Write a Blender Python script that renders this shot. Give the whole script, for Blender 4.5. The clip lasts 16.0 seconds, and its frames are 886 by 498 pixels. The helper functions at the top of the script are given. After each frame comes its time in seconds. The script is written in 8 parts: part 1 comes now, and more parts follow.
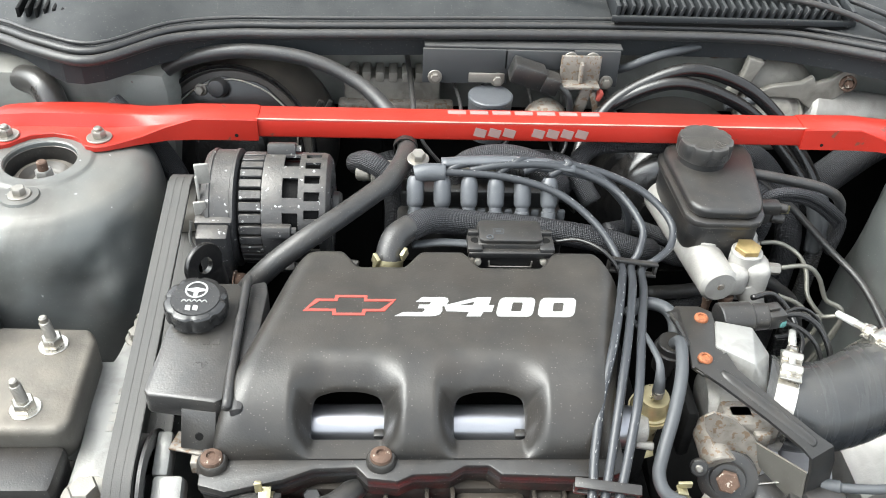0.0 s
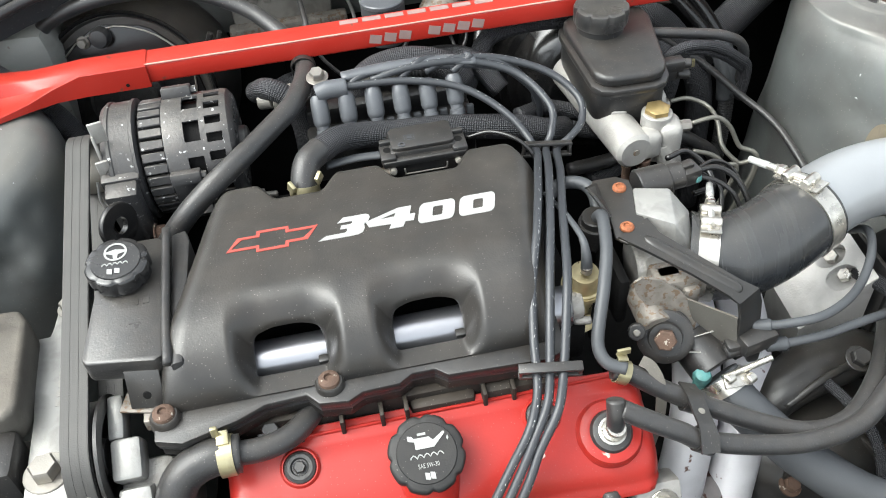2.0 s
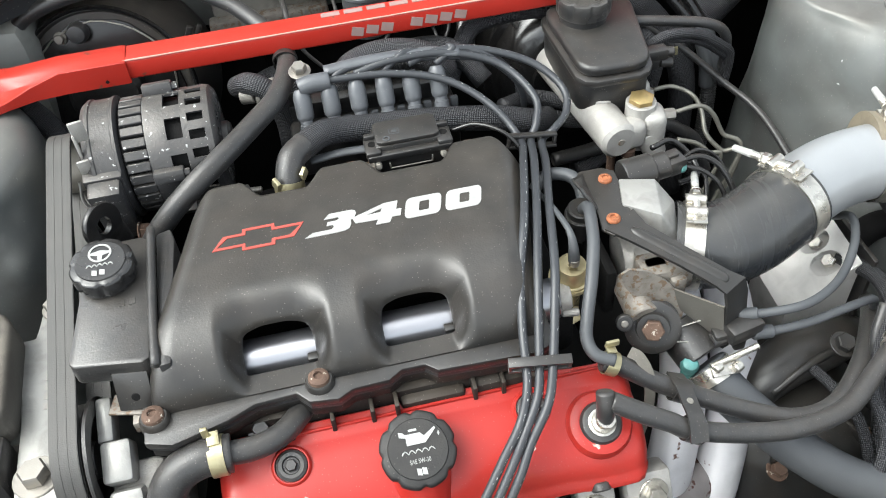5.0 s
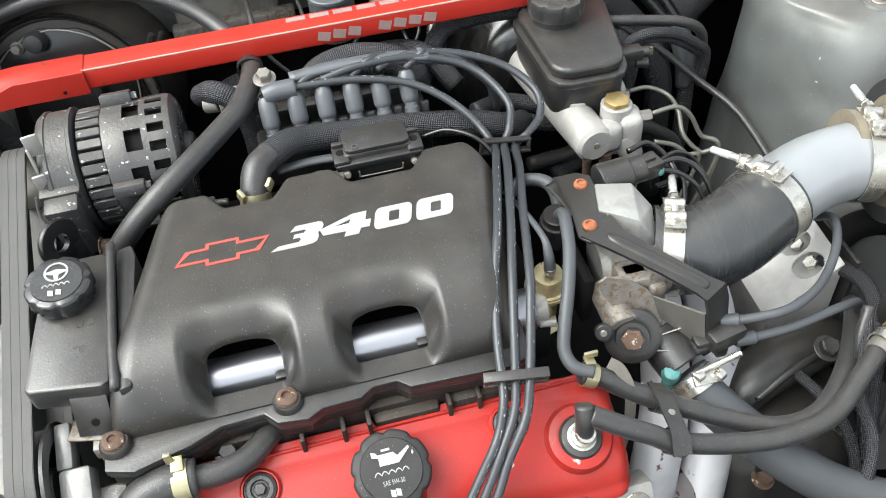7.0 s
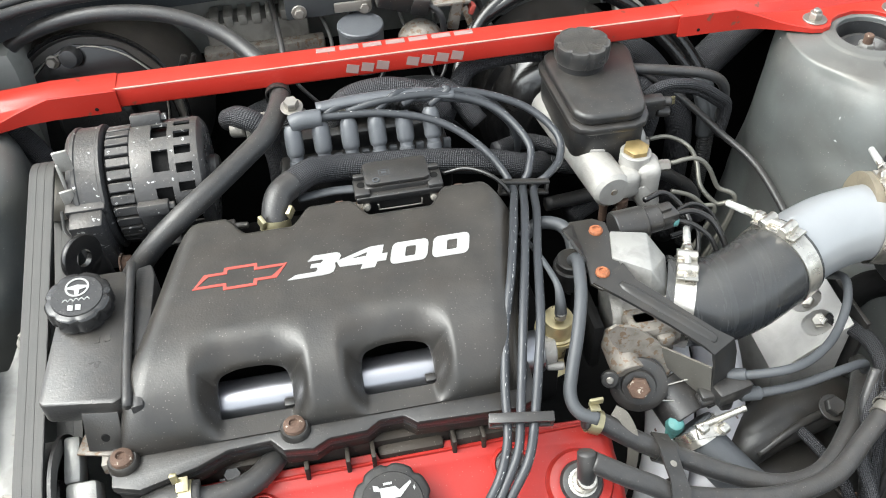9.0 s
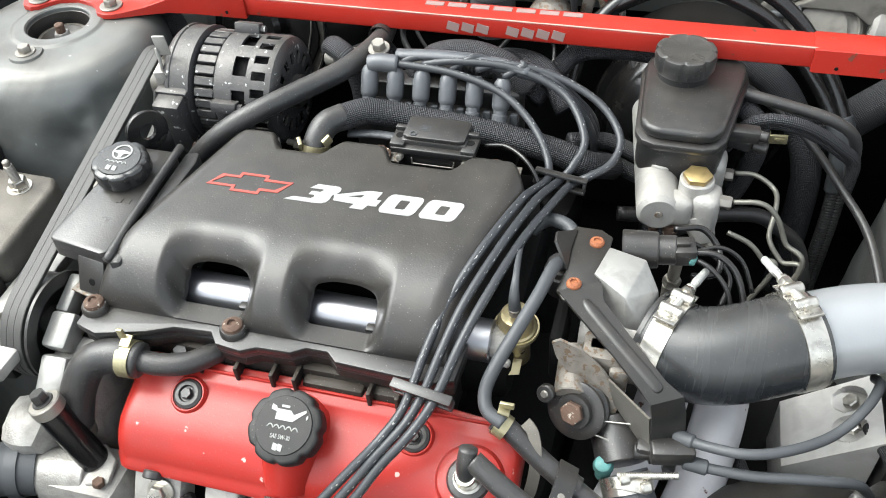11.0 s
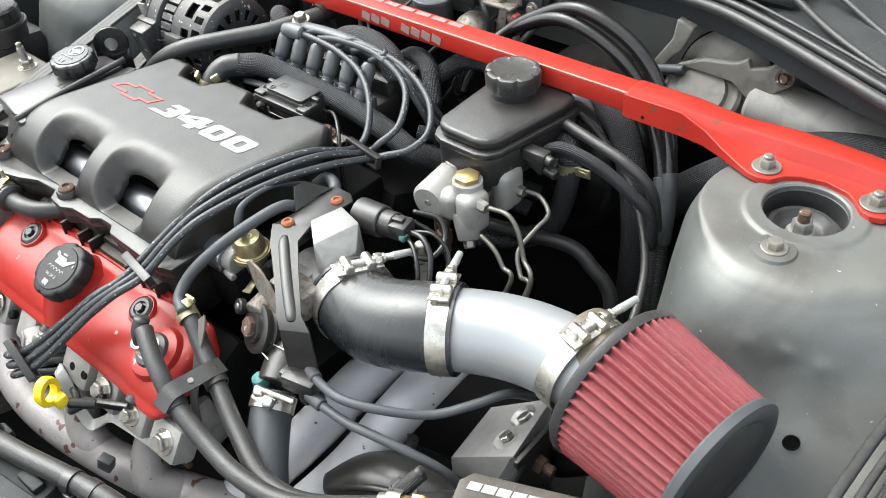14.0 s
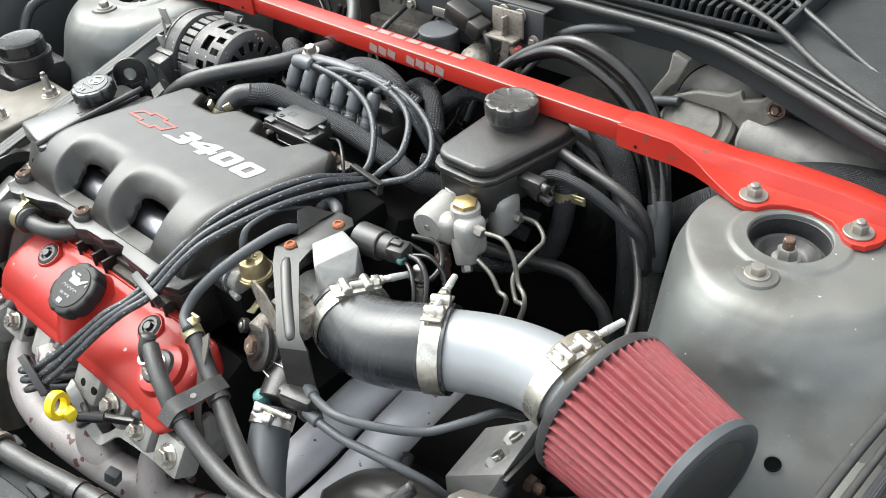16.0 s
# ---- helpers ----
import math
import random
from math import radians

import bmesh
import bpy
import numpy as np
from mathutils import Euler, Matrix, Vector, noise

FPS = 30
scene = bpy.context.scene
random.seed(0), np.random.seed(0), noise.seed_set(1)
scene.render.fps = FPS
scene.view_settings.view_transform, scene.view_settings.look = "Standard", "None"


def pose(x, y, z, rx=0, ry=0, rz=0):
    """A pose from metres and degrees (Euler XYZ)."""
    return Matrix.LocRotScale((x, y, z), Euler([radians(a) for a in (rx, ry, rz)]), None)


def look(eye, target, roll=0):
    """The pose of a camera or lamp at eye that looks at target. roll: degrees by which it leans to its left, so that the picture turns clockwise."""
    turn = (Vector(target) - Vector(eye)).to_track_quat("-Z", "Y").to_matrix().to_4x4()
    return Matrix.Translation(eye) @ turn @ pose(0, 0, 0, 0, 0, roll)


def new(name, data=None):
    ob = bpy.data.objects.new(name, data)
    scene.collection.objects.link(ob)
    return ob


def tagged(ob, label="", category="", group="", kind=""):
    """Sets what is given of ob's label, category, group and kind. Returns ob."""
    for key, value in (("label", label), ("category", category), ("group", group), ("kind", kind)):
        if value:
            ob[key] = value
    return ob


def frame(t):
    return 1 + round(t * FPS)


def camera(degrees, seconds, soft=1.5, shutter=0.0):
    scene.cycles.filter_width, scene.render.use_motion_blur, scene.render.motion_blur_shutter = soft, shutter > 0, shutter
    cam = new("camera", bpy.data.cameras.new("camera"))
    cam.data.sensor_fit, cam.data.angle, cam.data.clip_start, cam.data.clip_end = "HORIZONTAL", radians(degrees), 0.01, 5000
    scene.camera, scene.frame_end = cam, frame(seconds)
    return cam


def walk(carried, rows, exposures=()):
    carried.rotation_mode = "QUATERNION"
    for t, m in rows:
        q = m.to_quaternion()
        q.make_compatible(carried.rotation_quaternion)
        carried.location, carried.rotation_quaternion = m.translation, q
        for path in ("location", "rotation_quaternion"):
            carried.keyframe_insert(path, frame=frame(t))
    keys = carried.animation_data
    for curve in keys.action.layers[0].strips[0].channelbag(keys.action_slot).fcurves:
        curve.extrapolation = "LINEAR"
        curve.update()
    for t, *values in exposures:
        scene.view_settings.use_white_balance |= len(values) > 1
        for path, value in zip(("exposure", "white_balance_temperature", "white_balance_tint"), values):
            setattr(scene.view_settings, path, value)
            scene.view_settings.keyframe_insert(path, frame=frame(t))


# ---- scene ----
cam = camera(53.3, 16.0, 1.0)
PATH = [
    (0, (-0.029, -0.597, 1.443), (0.079, 0.977, 0.214), 3.0),
    (0.5, (-0.012, -0.609, 1.446), (0.1, 0.961, 0.212), 2.6),
    (1, (-0.009, -0.609, 1.44), (0.098, 0.959, 0.203), 1.6),
    (1.5, (0.001, -0.591, 1.452), (0.182, 0.892, 0.123), -3.0),
    (2, (0.005, -0.593, 1.453), (0.194, 0.816, 0.046), -4.9),
    (2.5, (0.009, -0.59, 1.463), (0.201, 0.8, 0.038), -5.6),
    (3, (-0.001, -0.59, 1.463), (0.189, 0.797, 0.034), -6.2),
    (3.5, (0.003, -0.589, 1.466), (0.195, 0.787, 0.027), -6.2),
    (6, (0.003, -0.568, 1.449), (0.236, 0.809, 0.016), -4.3),
    (6.5, (0.011, -0.559, 1.444), (0.258, 0.817, 0.014), -4.9),
    (7, (0.019, -0.562, 1.446), (0.274, 0.806, 0.009), -5.0),
    (7.5, (0.015, -0.566, 1.442), (0.271, 0.803, 0.007), -5.1),
    (8, (0.008, -0.559, 1.445), (0.269, 0.799, 0.0), -3.8),
    (8.5, (0.004, -0.554, 1.452), (0.269, 0.812, 0.016), -2.1),
    (8.7, (0.001, -0.559, 1.466), (0.276, 0.84, 0.064), -1.9),
    (10.8, (0.312, -0.557, 1.456), (-0.141, 0.796, 0.054), -7.0),
    (11, (0.308, -0.557, 1.441), (-0.138, 0.796, 0.037), -4.5),
    (11.5, (0.471, -0.669, 1.438), (-0.062, 0.705, 0.085), -1.5),
    (12, (0.629, -0.662, 1.45), (0.062, 0.684, 0.084), 1.4),
    (12.5, (0.774, -0.476, 1.434), (-0.043, 0.773, 0.102), -0.3),
    (13, (0.838, -0.457, 1.416), (-0.186, 0.666, 0.115), -4.1),
    (13.5, (0.818, -0.465, 1.421), (-0.215, 0.663, 0.131), -4.2),
    (14, (0.834, -0.444, 1.415), (-0.209, 0.682, 0.133), -4.1),
    (14.5, (0.851, -0.438, 1.426), (-0.22, 0.698, 0.176), -5.8),
    (15, (0.846, -0.44, 1.431), (-0.251, 0.7, 0.207), -5.9),
    (15.5, (0.854, -0.44, 1.426), (-0.252, 0.694, 0.205), -4.8),
    (16, (0.873, -0.446, 1.426), (-0.237, 0.68, 0.201), -4.6),
]
walk(cam, [(t, look(eye, target, roll)) for t, eye, target, roll in PATH], [(0.0, 1.45, 6350, 5), (1.5, 1.27, 6350, 5), (2.5, 1.14, 6350, 5), (7.0, 1.18, 6350, 5), (8.5, 1.24, 6350, 5), (11.0, 1.20, 6350, 5), (12.0, 1.27, 6350, 5), (13.5, 1.16, 6350, 5)])

# ---- world and light ----
world = bpy.data.worlds.new("sky")
scene.world = world
world.use_nodes = True
wn = world.node_tree.nodes
sky = wn.new("ShaderNodeTexSky")
sky.sky_type = "NISHITA"
sky.sun_disc = False
sky.sun_elevation, sky.sun_rotation = radians(55), radians(265)
sky.air_density, sky.dust_density, sky.ozone_density = 1.0, 3.5, 1.0
haze = wn.new("ShaderNodeHueSaturation")
haze.inputs["Saturation"].default_value = 0.25
world.node_tree.links.new(sky.outputs["Color"], haze.inputs["Color"])
world.node_tree.links.new(haze.outputs["Color"], wn["Background"].inputs["Color"])
wn["Background"].inputs["Strength"].default_value = 0.23
sun = new("sun", bpy.data.lights.new("sun", "SUN"))
sun.data.energy, sun.data.angle, sun.data.color = 1.45, radians(58), (1.0, 1.0, 0.96)
sun.matrix_world = look((-2.14, -0.20, 4.0), (0.1, 0.0, 0.8))


# ---- materials ----
def mat(name, color, rough=0.5, metal=0.0, var=0.18, scale=25, bump=0.1, fine=900, chip=None, chip_at=0.72, dust=None, dust_amt=0.35, coat=0.0, spec=0.5, chip_scale=160, aniso=0.0, sheen=0.0, stretch=None, speck=0.0, dent=0.0, mottle=0.0):
    """A surface with broad stains, fine grain, dust that lies on it and chips."""
    m = bpy.data.materials.new(name)
    m.use_nodes = True
    nt = m.node_tree
    n, l = nt.nodes, nt.links
    b = n["Principled BSDF"]
    tc = n.new("ShaderNodeTexCoord")
    big = n.new("ShaderNodeTexNoise")
    big.inputs["Scale"].default_value, big.inputs["Detail"].default_value = scale, 5
    if stretch:
        mp = n.new("ShaderNodeMapping")
        mp.inputs["Scale"].default_value = stretch
        l.new(tc.outputs["Object"], mp.inputs["Vector"])
        l.new(mp.outputs["Vector"], big.inputs["Vector"])
    else:
        l.new(tc.outputs["Object"], big.inputs["Vector"])
    mix = n.new("ShaderNodeMix")
    mix.data_type = "RGBA"
    mix.inputs["A"].default_value = (*[c * (1 - var) for c in color], 1)
    mix.inputs["B"].default_value = (*[min(1, c * (1 + var)) for c in color], 1)
    l.new(big.outputs["Fac"], mix.inputs["Factor"])
    out = mix.outputs["Result"]
    if dust:
        geo = n.new("ShaderNodeNewGeometry")
        sep = n.new("ShaderNodeSeparateXYZ")
        l.new(geo.outputs["Normal"], sep.inputs[0])
        dn = n.new("ShaderNodeTexNoise")
        dn.inputs["Scale"].default_value, dn.inputs["Detail"].default_value = scale * 2.7, 8
        l.new(tc.outputs["Object"], dn.inputs["Vector"])
        up = n.new("ShaderNodeMapRange")
        up.inputs["From Min"].default_value, up.inputs["From Max"].default_value = 0.1, 1.0
        up.inputs["To Max"].default_value = dust_amt * 1.7
        l.new(sep.outputs["Z"], up.inputs["Value"])
        mul = n.new("ShaderNodeMath")
        mul.operation = "MULTIPLY"
        l.new(up.outputs["Result"], mul.inputs[0])
        l.new(dn.outputs["Fac"], mul.inputs[1])
        dm = n.new("ShaderNodeMix")
        dm.data_type = "RGBA"
        dm.inputs["B"].default_value = (*dust, 1)
        l.new(mul.outputs[0], dm.inputs["Factor"])
        l.new(out, dm.inputs["A"])
        out = dm.outputs["Result"]
    if chip:
        cn = n.new("ShaderNodeTexNoise")
        cn.inputs["Scale"].default_value, cn.inputs["Detail"].default_value = chip_scale, 3
        l.new(tc.outputs["Object"], cn.inputs["Vector"])
        th = n.new("ShaderNodeMapRange")
        th.inputs["From Min"].default_value, th.inputs["From Max"].default_value = chip_at, chip_at + 0.03
        l.new(cn.outputs["Fac"], th.inputs["Value"])
        cm = n.new("ShaderNodeMix")
        cm.data_type = "RGBA"
        cm.inputs["B"].default_value = (*chip, 1)
        l.new(th.outputs["Result"], cm.inputs["Factor"])
        l.new(out, cm.inputs["A"])
        out = cm.outputs["Result"]
    if mottle:
        # blotches of grime with soft edges
        mn = n.new("ShaderNodeTexNoise")
        mn.inputs["Scale"].default_value, mn.inputs["Detail"].default_value, mn.inputs["Distortion"].default_value = scale * 1.3, 9, 0.6
        l.new(tc.outputs["Object"], mn.inputs["Vector"])
        mr = n.new("ShaderNodeMapRange")
        mr.inputs["From Min"].default_value, mr.inputs["From Max"].default_value = 0.46, 0.64
        mr.inputs["To Max"].default_value = mottle
        l.new(mn.outputs["Fac"], mr.inputs["Value"])
        mm = n.new("ShaderNodeMix")
        mm.data_type = "RGBA"
        mm.inputs["B"].default_value = (0.035, 0.028, 0.022, 1)
        l.new(mr.outputs["Result"], mm.inputs["Factor"])
        l.new(out, mm.inputs["A"])
        out = mm.outputs["Result"]
    if speck:
        # grit: small pale grains
        vo = n.new("ShaderNodeTexVoronoi")
        vo.inputs["Scale"].default_value = 380
        l.new(tc.outputs["Object"], vo.inputs["Vector"])
        sr = n.new("ShaderNodeMapRange")
        sr.inputs["From Min"].default_value, sr.inputs["From Max"].default_value = 0.19, 0.12
        sr.inputs["To Max"].default_value = speck
        l.new(vo.outputs["Distance"], sr.inputs["Value"])
        sc = n.new("ShaderNodeSeparateColor")
        l.new(vo.outputs["Color"], sc.inputs["Color"])
        sg = n.new("ShaderNodeMath")
        sg.operation = "GREATER_THAN"
        sg.inputs[1].default_value = 0.72
        l.new(sc.outputs["Red"], sg.inputs[0])
        sm = n.new("ShaderNodeMath")
        sm.operation = "MULTIPLY"
        l.new(sr.outputs["Result"], sm.inputs[0])
        l.new(sg.outputs[0], sm.inputs[1])
        sx = n.new("ShaderNodeMix")
        sx.data_type = "RGBA"
        sx.inputs["B"].default_value = (0.36, 0.33, 0.29, 1)
        l.new(sm.outputs[0], sx.inputs["Factor"])
        l.new(out, sx.inputs["A"])
        out = sx.outputs["Result"]
    l.new(out, b.inputs["Base Color"])
    rr = n.new("ShaderNodeMapRange")
    rr.inputs["To Min"].default_value, rr.inputs["To Max"].default_value = max(0.03, rough - 0.1), min(1, rough + 0.12)
    l.new(big.outputs["Fac"], rr.inputs["Value"])
    l.new(rr.outputs["Result"], b.inputs["Roughness"])
    b.inputs["Metallic"].default_value = metal
    b.inputs["Coat Weight"].default_value = coat
    b.inputs["Coat Roughness"].default_value = 0.15
    b.inputs["Specular IOR Level"].default_value = spec
    b.inputs["Anisotropic"].default_value = aniso
    b.inputs["Sheen Weight"].default_value, b.inputs["Sheen Roughness"].default_value = sheen, 0.45
    b.inputs["Sheen Tint"].default_value = (0.9, 0.85, 0.78, 1)
    if bump:
        fn = n.new("ShaderNodeTexNoise")
        fn.inputs["Scale"].default_value, fn.inputs["Detail"].default_value = fine, 3
        l.new(tc.outputs["Object"], fn.inputs["Vector"])
        bp = n.new("ShaderNodeBump")
        bp.inputs["Strength"].default_value, bp.inputs["Distance"].default_value = bump, 0.001
        l.new(fn.outputs["Fac"], bp.inputs["Height"])
        last = bp.outputs["Normal"]
        if dent:
            dt = n.new("ShaderNodeTexNoise")
            dt.inputs["Scale"].default_value, dt.inputs["Detail"].default_value = 16, 2
            l.new(tc.outputs["Object"], dt.inputs["Vector"])
            b2 = n.new("ShaderNodeBump")
            b2.inputs["Strength"].default_value, b2.inputs["Distance"].default_value = dent, 0.01
            l.new(dt.outputs["Fac"], b2.inputs["Height"])
            l.new(last, b2.inputs["Normal"])
            last = b2.outputs["Normal"]
        l.new(last, b.inputs["Normal"])
    return m


def woven(name, dark, light, pitch=0.0035, rough=0.55):
    """Braided sleeve: a diagonal weave along the tube's own length and girth."""
    m = bpy.data.materials.new(name)
    m.use_nodes = True
    n, l = m.node_tree.nodes, m.node_tree.links
    b = n["Principled BSDF"]
    uv = n.new("ShaderNodeUVMap")
    sep = n.new("ShaderNodeSeparateXYZ")
    l.new(uv.outputs["UV"], sep.inputs[0])

    def math_node(op, a, c):
        q = n.new("ShaderNodeMath")
        q.operation = op
        for i, v in enumerate((a, c)):
            if isinstance(v, (int, float)):
                q.inputs[i].default_value = v
            elif v is not None:
                l.new(v, q.inputs[i])
        return q.outputs[0]
    k = math.pi / pitch
    s = math_node("MULTIPLY", math_node("ADD", sep.outputs["X"], sep.outputs["Y"]), k)
    d = math_node("MULTIPLY", math_node("SUBTRACT", sep.outputs["X"], sep.outputs["Y"]), k)
    w = math_node("MULTIPLY", math_node("SINE", s, None), math_node("SINE", d, None))
    w = math_node("MULTIPLY_ADD", w, 0.5)
    w.node.inputs[2].default_value = 0.5
    mix = n.new("ShaderNodeMix")
    mix.data_type = "RGBA"
    mix.inputs["A"].default_value, mix.inputs["B"].default_value = (*dark, 1), (*light, 1)
    l.new(w, mix.inputs["Factor"])
    l.new(mix.outputs["Result"], b.inputs["Base Color"])
    b.inputs["Roughness"].default_value = rough
    bp = n.new("ShaderNodeBump")
    bp.inputs["Strength"].default_value, bp.inputs["Distance"].default_value = 0.8, 0.0012
    l.new(w, bp.inputs["Height"])
    l.new(bp.outputs["Normal"], b.inputs["Normal"])
    return m


def printed(name, base, ink, period=0.012, rough=0.3):
    """Rubber wire with worn print that runs along one side of it."""
    m = bpy.data.materials.new(name)
    m.use_nodes = True
    n, l = m.node_tree.nodes, m.node_tree.links
    b = n["Principled BSDF"]
    uv = n.new("ShaderNodeUVMap")
    mp = n.new("ShaderNodeMapping")
    mp.inputs["Scale"].default_value = (1 / period, 420, 1)
    l.new(uv.outputs["UV"], mp.inputs["Vector"])
    no = n.new("ShaderNodeTexNoise")
    no.inputs["Scale"].default_value, no.inputs["Detail"].default_value = 1.6, 4
    l.new(mp.outputs["Vector"], no.inputs["Vector"])
    th = n.new("ShaderNodeMapRange")
    th.inputs["From Min"].default_value, th.inputs["From Max"].default_value = 0.615, 0.665
    l.new(no.outputs["Fac"], th.inputs["Value"])
    sep = n.new("ShaderNodeSeparateXYZ")
    l.new(uv.outputs["UV"], sep.inputs[0])
    band = n.new("ShaderNodeMath")
    band.operation = "COMPARE"
    l.new(sep.outputs["Y"], band.inputs[0])
    band.inputs[1].default_value, band.inputs[2].default_value = 0.0185, 0.0017
    mu = n.new("ShaderNodeMath")
    mu.operation = "MULTIPLY"
    l.new(th.outputs["Result"], mu.inputs[0])
    l.new(band.outputs[0], mu.inputs[1])
    mix = n.new("ShaderNodeMix")
    mix.data_type = "RGBA"
    mix.inputs["A"].default_value, mix.inputs["B"].default_value = (*base, 1), (*ink, 1)
    l.new(mu.outputs[0], mix.inputs["Factor"])
    l.new(mix.outputs["Result"], b.inputs["Base Color"])
    b.inputs["Roughness"].default_value = rough
    return m


DUST = (0.20, 0.175, 0.145)
M_PLENUM = mat("textured_black_plastic", (0.013, 0.0127, 0.0125), 0.34, 0, 0.45, 14, 0.2, 520, sheen=0.02, spec=0.54, dust=DUST, dust_amt=0.16, speck=0.34, mottle=0.35)
M_BLACK = mat("black_plastic", (0.013, 0.013, 0.0135), 0.34, 0, 0.35, 30, 0.2, 600, spec=0.6, dust=DUST, dust_amt=0.10, sheen=0.03, speck=0.34, mottle=0.3)
M_GLOSS = mat("black_enamel", (0.007, 0.007, 0.0075), 0.22, 0, 0.3, 18, 0.06, 500, dust=DUST, dust_amt=0.08)
M_STAMPED = mat("grimy_black_enamel", (0.017, 0.0172, 0.0172), 0.32, 0, 0.4, 22, 0.1, 500, spec=0.55, dust=(0.20, 0.165, 0.125), dust_amt=0.09, mottle=0.35, speck=0.2)
M_RUBBER = mat("black_rubber", (0.021, 0.0217, 0.0235), 0.38, 0, 0.3, 40, 0.3, 500, dust=DUST, dust_amt=0.14, sheen=0.05, speck=0.32, mottle=0.25)
# near-black for grimy castings, hole mouths and the bay's deep shade
M_DARK = mat("grimy_black_and_deep_shade", (0.007, 0.007, 0.007), 0.7, 0, 0.5, 20, 0.4, 300, spec=0.12, dust=(0.05, 0.042, 0.036), dust_amt=0.06)
M_RED = mat("red_paint", (0.34, 0.022, 0.0165), 0.36, 0, 0.14, 9, 0.10, 500, coat=0.08, spec=0.35, chip=(0.55, 0.45, 0.40), chip_at=0.70, chip_scale=60, speck=0.2, mottle=0.18, dent=0.12)
M_BAR = mat("red_powder_coat", (0.36, 0.0225, 0.0145), 0.32, 0, 0.14, 12, 0.12, 600, coat=0.05, spec=0.38, chip=(0.16, 0.05, 0.035), chip_at=0.70, chip_scale=70, dust=(0.40, 0.12, 0.08), dust_amt=0.08, speck=0.12)
M_BODY = mat("grey_body_paint", (0.122, 0.130, 0.127), 0.42, 0.25, 0.22, 7, 0.12, 250, dust=(0.25, 0.215, 0.175), dust_amt=0.30, chip=(0.62, 0.63, 0.62), chip_at=0.73, chip_scale=120, coat=0.08, speck=0.4, dent=0.3, mottle=0.42)
# dusty body grey, raised to offset the shade on the firewall
M_WALL = mat("dusty_firewall_paint_lightened", (0.19, 0.195, 0.182), 0.5, 0.1, 0.25, 9, 0.15, 300, dust=(0.27, 0.245, 0.20), dust_amt=0.3, chip=(0.10, 0.07, 0.05), chip_at=0.72, chip_scale=60, mottle=0.35, speck=0.3)
# the grey of M_BODY at about a third of its value
M_BODYDARK = mat("dusty_darker_body_grey", (0.038, 0.040, 0.042), 0.5, 0.0, 0.3, 8, 0.1, 300, dust=DUST, dust_amt=0.14)
M_COWL = mat("weathered_cowl_plastic", (0.018, 0.020, 0.022), 0.62, 0, 0.3, 12, 0.25, 400, spec=0.25, dust=(0.13, 0.128, 0.12), dust_amt=0.20, speck=0.4)
M_ALU = mat("cast_aluminium", (0.36, 0.35, 0.33), 0.45, 0.3, 0.2, 30, 0.6, 450, dust=(0.27, 0.235, 0.19), dust_amt=0.3, mottle=0.35, speck=0.2)
M_LINE = mat("dull_olive_steel_line", (0.15, 0.145, 0.125), 0.42, 0.5, 0.2, 60, 0.15, 600, mottle=0.15)
M_POLISH = mat("machined_aluminium", (0.31, 0.305, 0.29), 0.36, 0.35, 0.14, 40, 0.2, 500, mottle=0.22, speck=0.2, dust=(0.4, 0.37, 0.32), dust_amt=0.15)
M_SATIN = mat("satin_silver_tube", (0.36, 0.36, 0.38), 0.3, 0.9, 0.08, 30, 0.05, 900, speck=0.1)
M_PIPE = mat("silver_painted_pipe", (0.30, 0.308, 0.316), 0.34, 0.25, 0.08, 10, 0.08, 600, coat=0.2, speck=0.12, mottle=0.05)
M_CHROME = mat("stainless_steel", (0.62, 0.59, 0.53), 0.28, 0.9, 0.15, 60, 0.15, 500, mottle=0.3)
M_STEEL = mat("dull_steel", (0.30, 0.28, 0.25), 0.45, 0.8, 0.25, 60, 0.2, 700)
M_RUST = mat("rusty_steel", (0.105, 0.064, 0.045), 0.8, 0.2, 0.45, 160, 0.6, 500, chip=(0.4, 0.36, 0.3), chip_at=0.62)
M_LEVER = mat("corroded_plated_steel", (0.22, 0.20, 0.175), 0.55, 0.3, 0.35, 70, 0.5, 400, chip=(0.17, 0.12, 0.08), chip_at=0.56, chip_scale=190, mottle=0.3)
M_ZINC = mat("yellow_zinc", (0.42, 0.375, 0.23), 0.30, 0.7, 0.25, 60, 0.2, 500, mottle=0.2)
M_BRASS = mat("brass", (0.46, 0.34, 0.15), 0.36, 0.8, 0.2, 60, 0.2, 500, mottle=0.25)
M_COUPLER = mat("black_silicone", (0.020, 0.022, 0.025), 0.25, 0, 0.3, 10, 0.15, 500, dust=(0.17, 0.155, 0.13), dust_amt=0.22, coat=0.1, stretch=(14, 1.2, 1.2), speck=0.15)
M_FILTER = mat("oiled_red_cotton", (0.185, 0.024, 0.029), 0.75, 0, 0.35, 70, 1.0, 900, dust=(0.28, 0.10, 0.10), dust_amt=0.4, chip=(0.05, 0.025, 0.022), chip_at=0.71, chip_scale=75, speck=0.3)
M_MATTE = mat("matt_black_plastic", (0.017, 0.017, 0.0175), 0.5, 0, 0.35, 30, 0.2, 600, spec=0.28, dust=DUST, dust_amt=0.08, speck=0.3)
M_GRIME = mat("dust_caked_black_plastic", (0.010, 0.0095, 0.009), 0.5, 0, 0.5, 16, 0.3, 400, spec=0.3, dust=(0.15, 0.12, 0.09), dust_amt=0.28, mottle=0.45, speck=0.4)
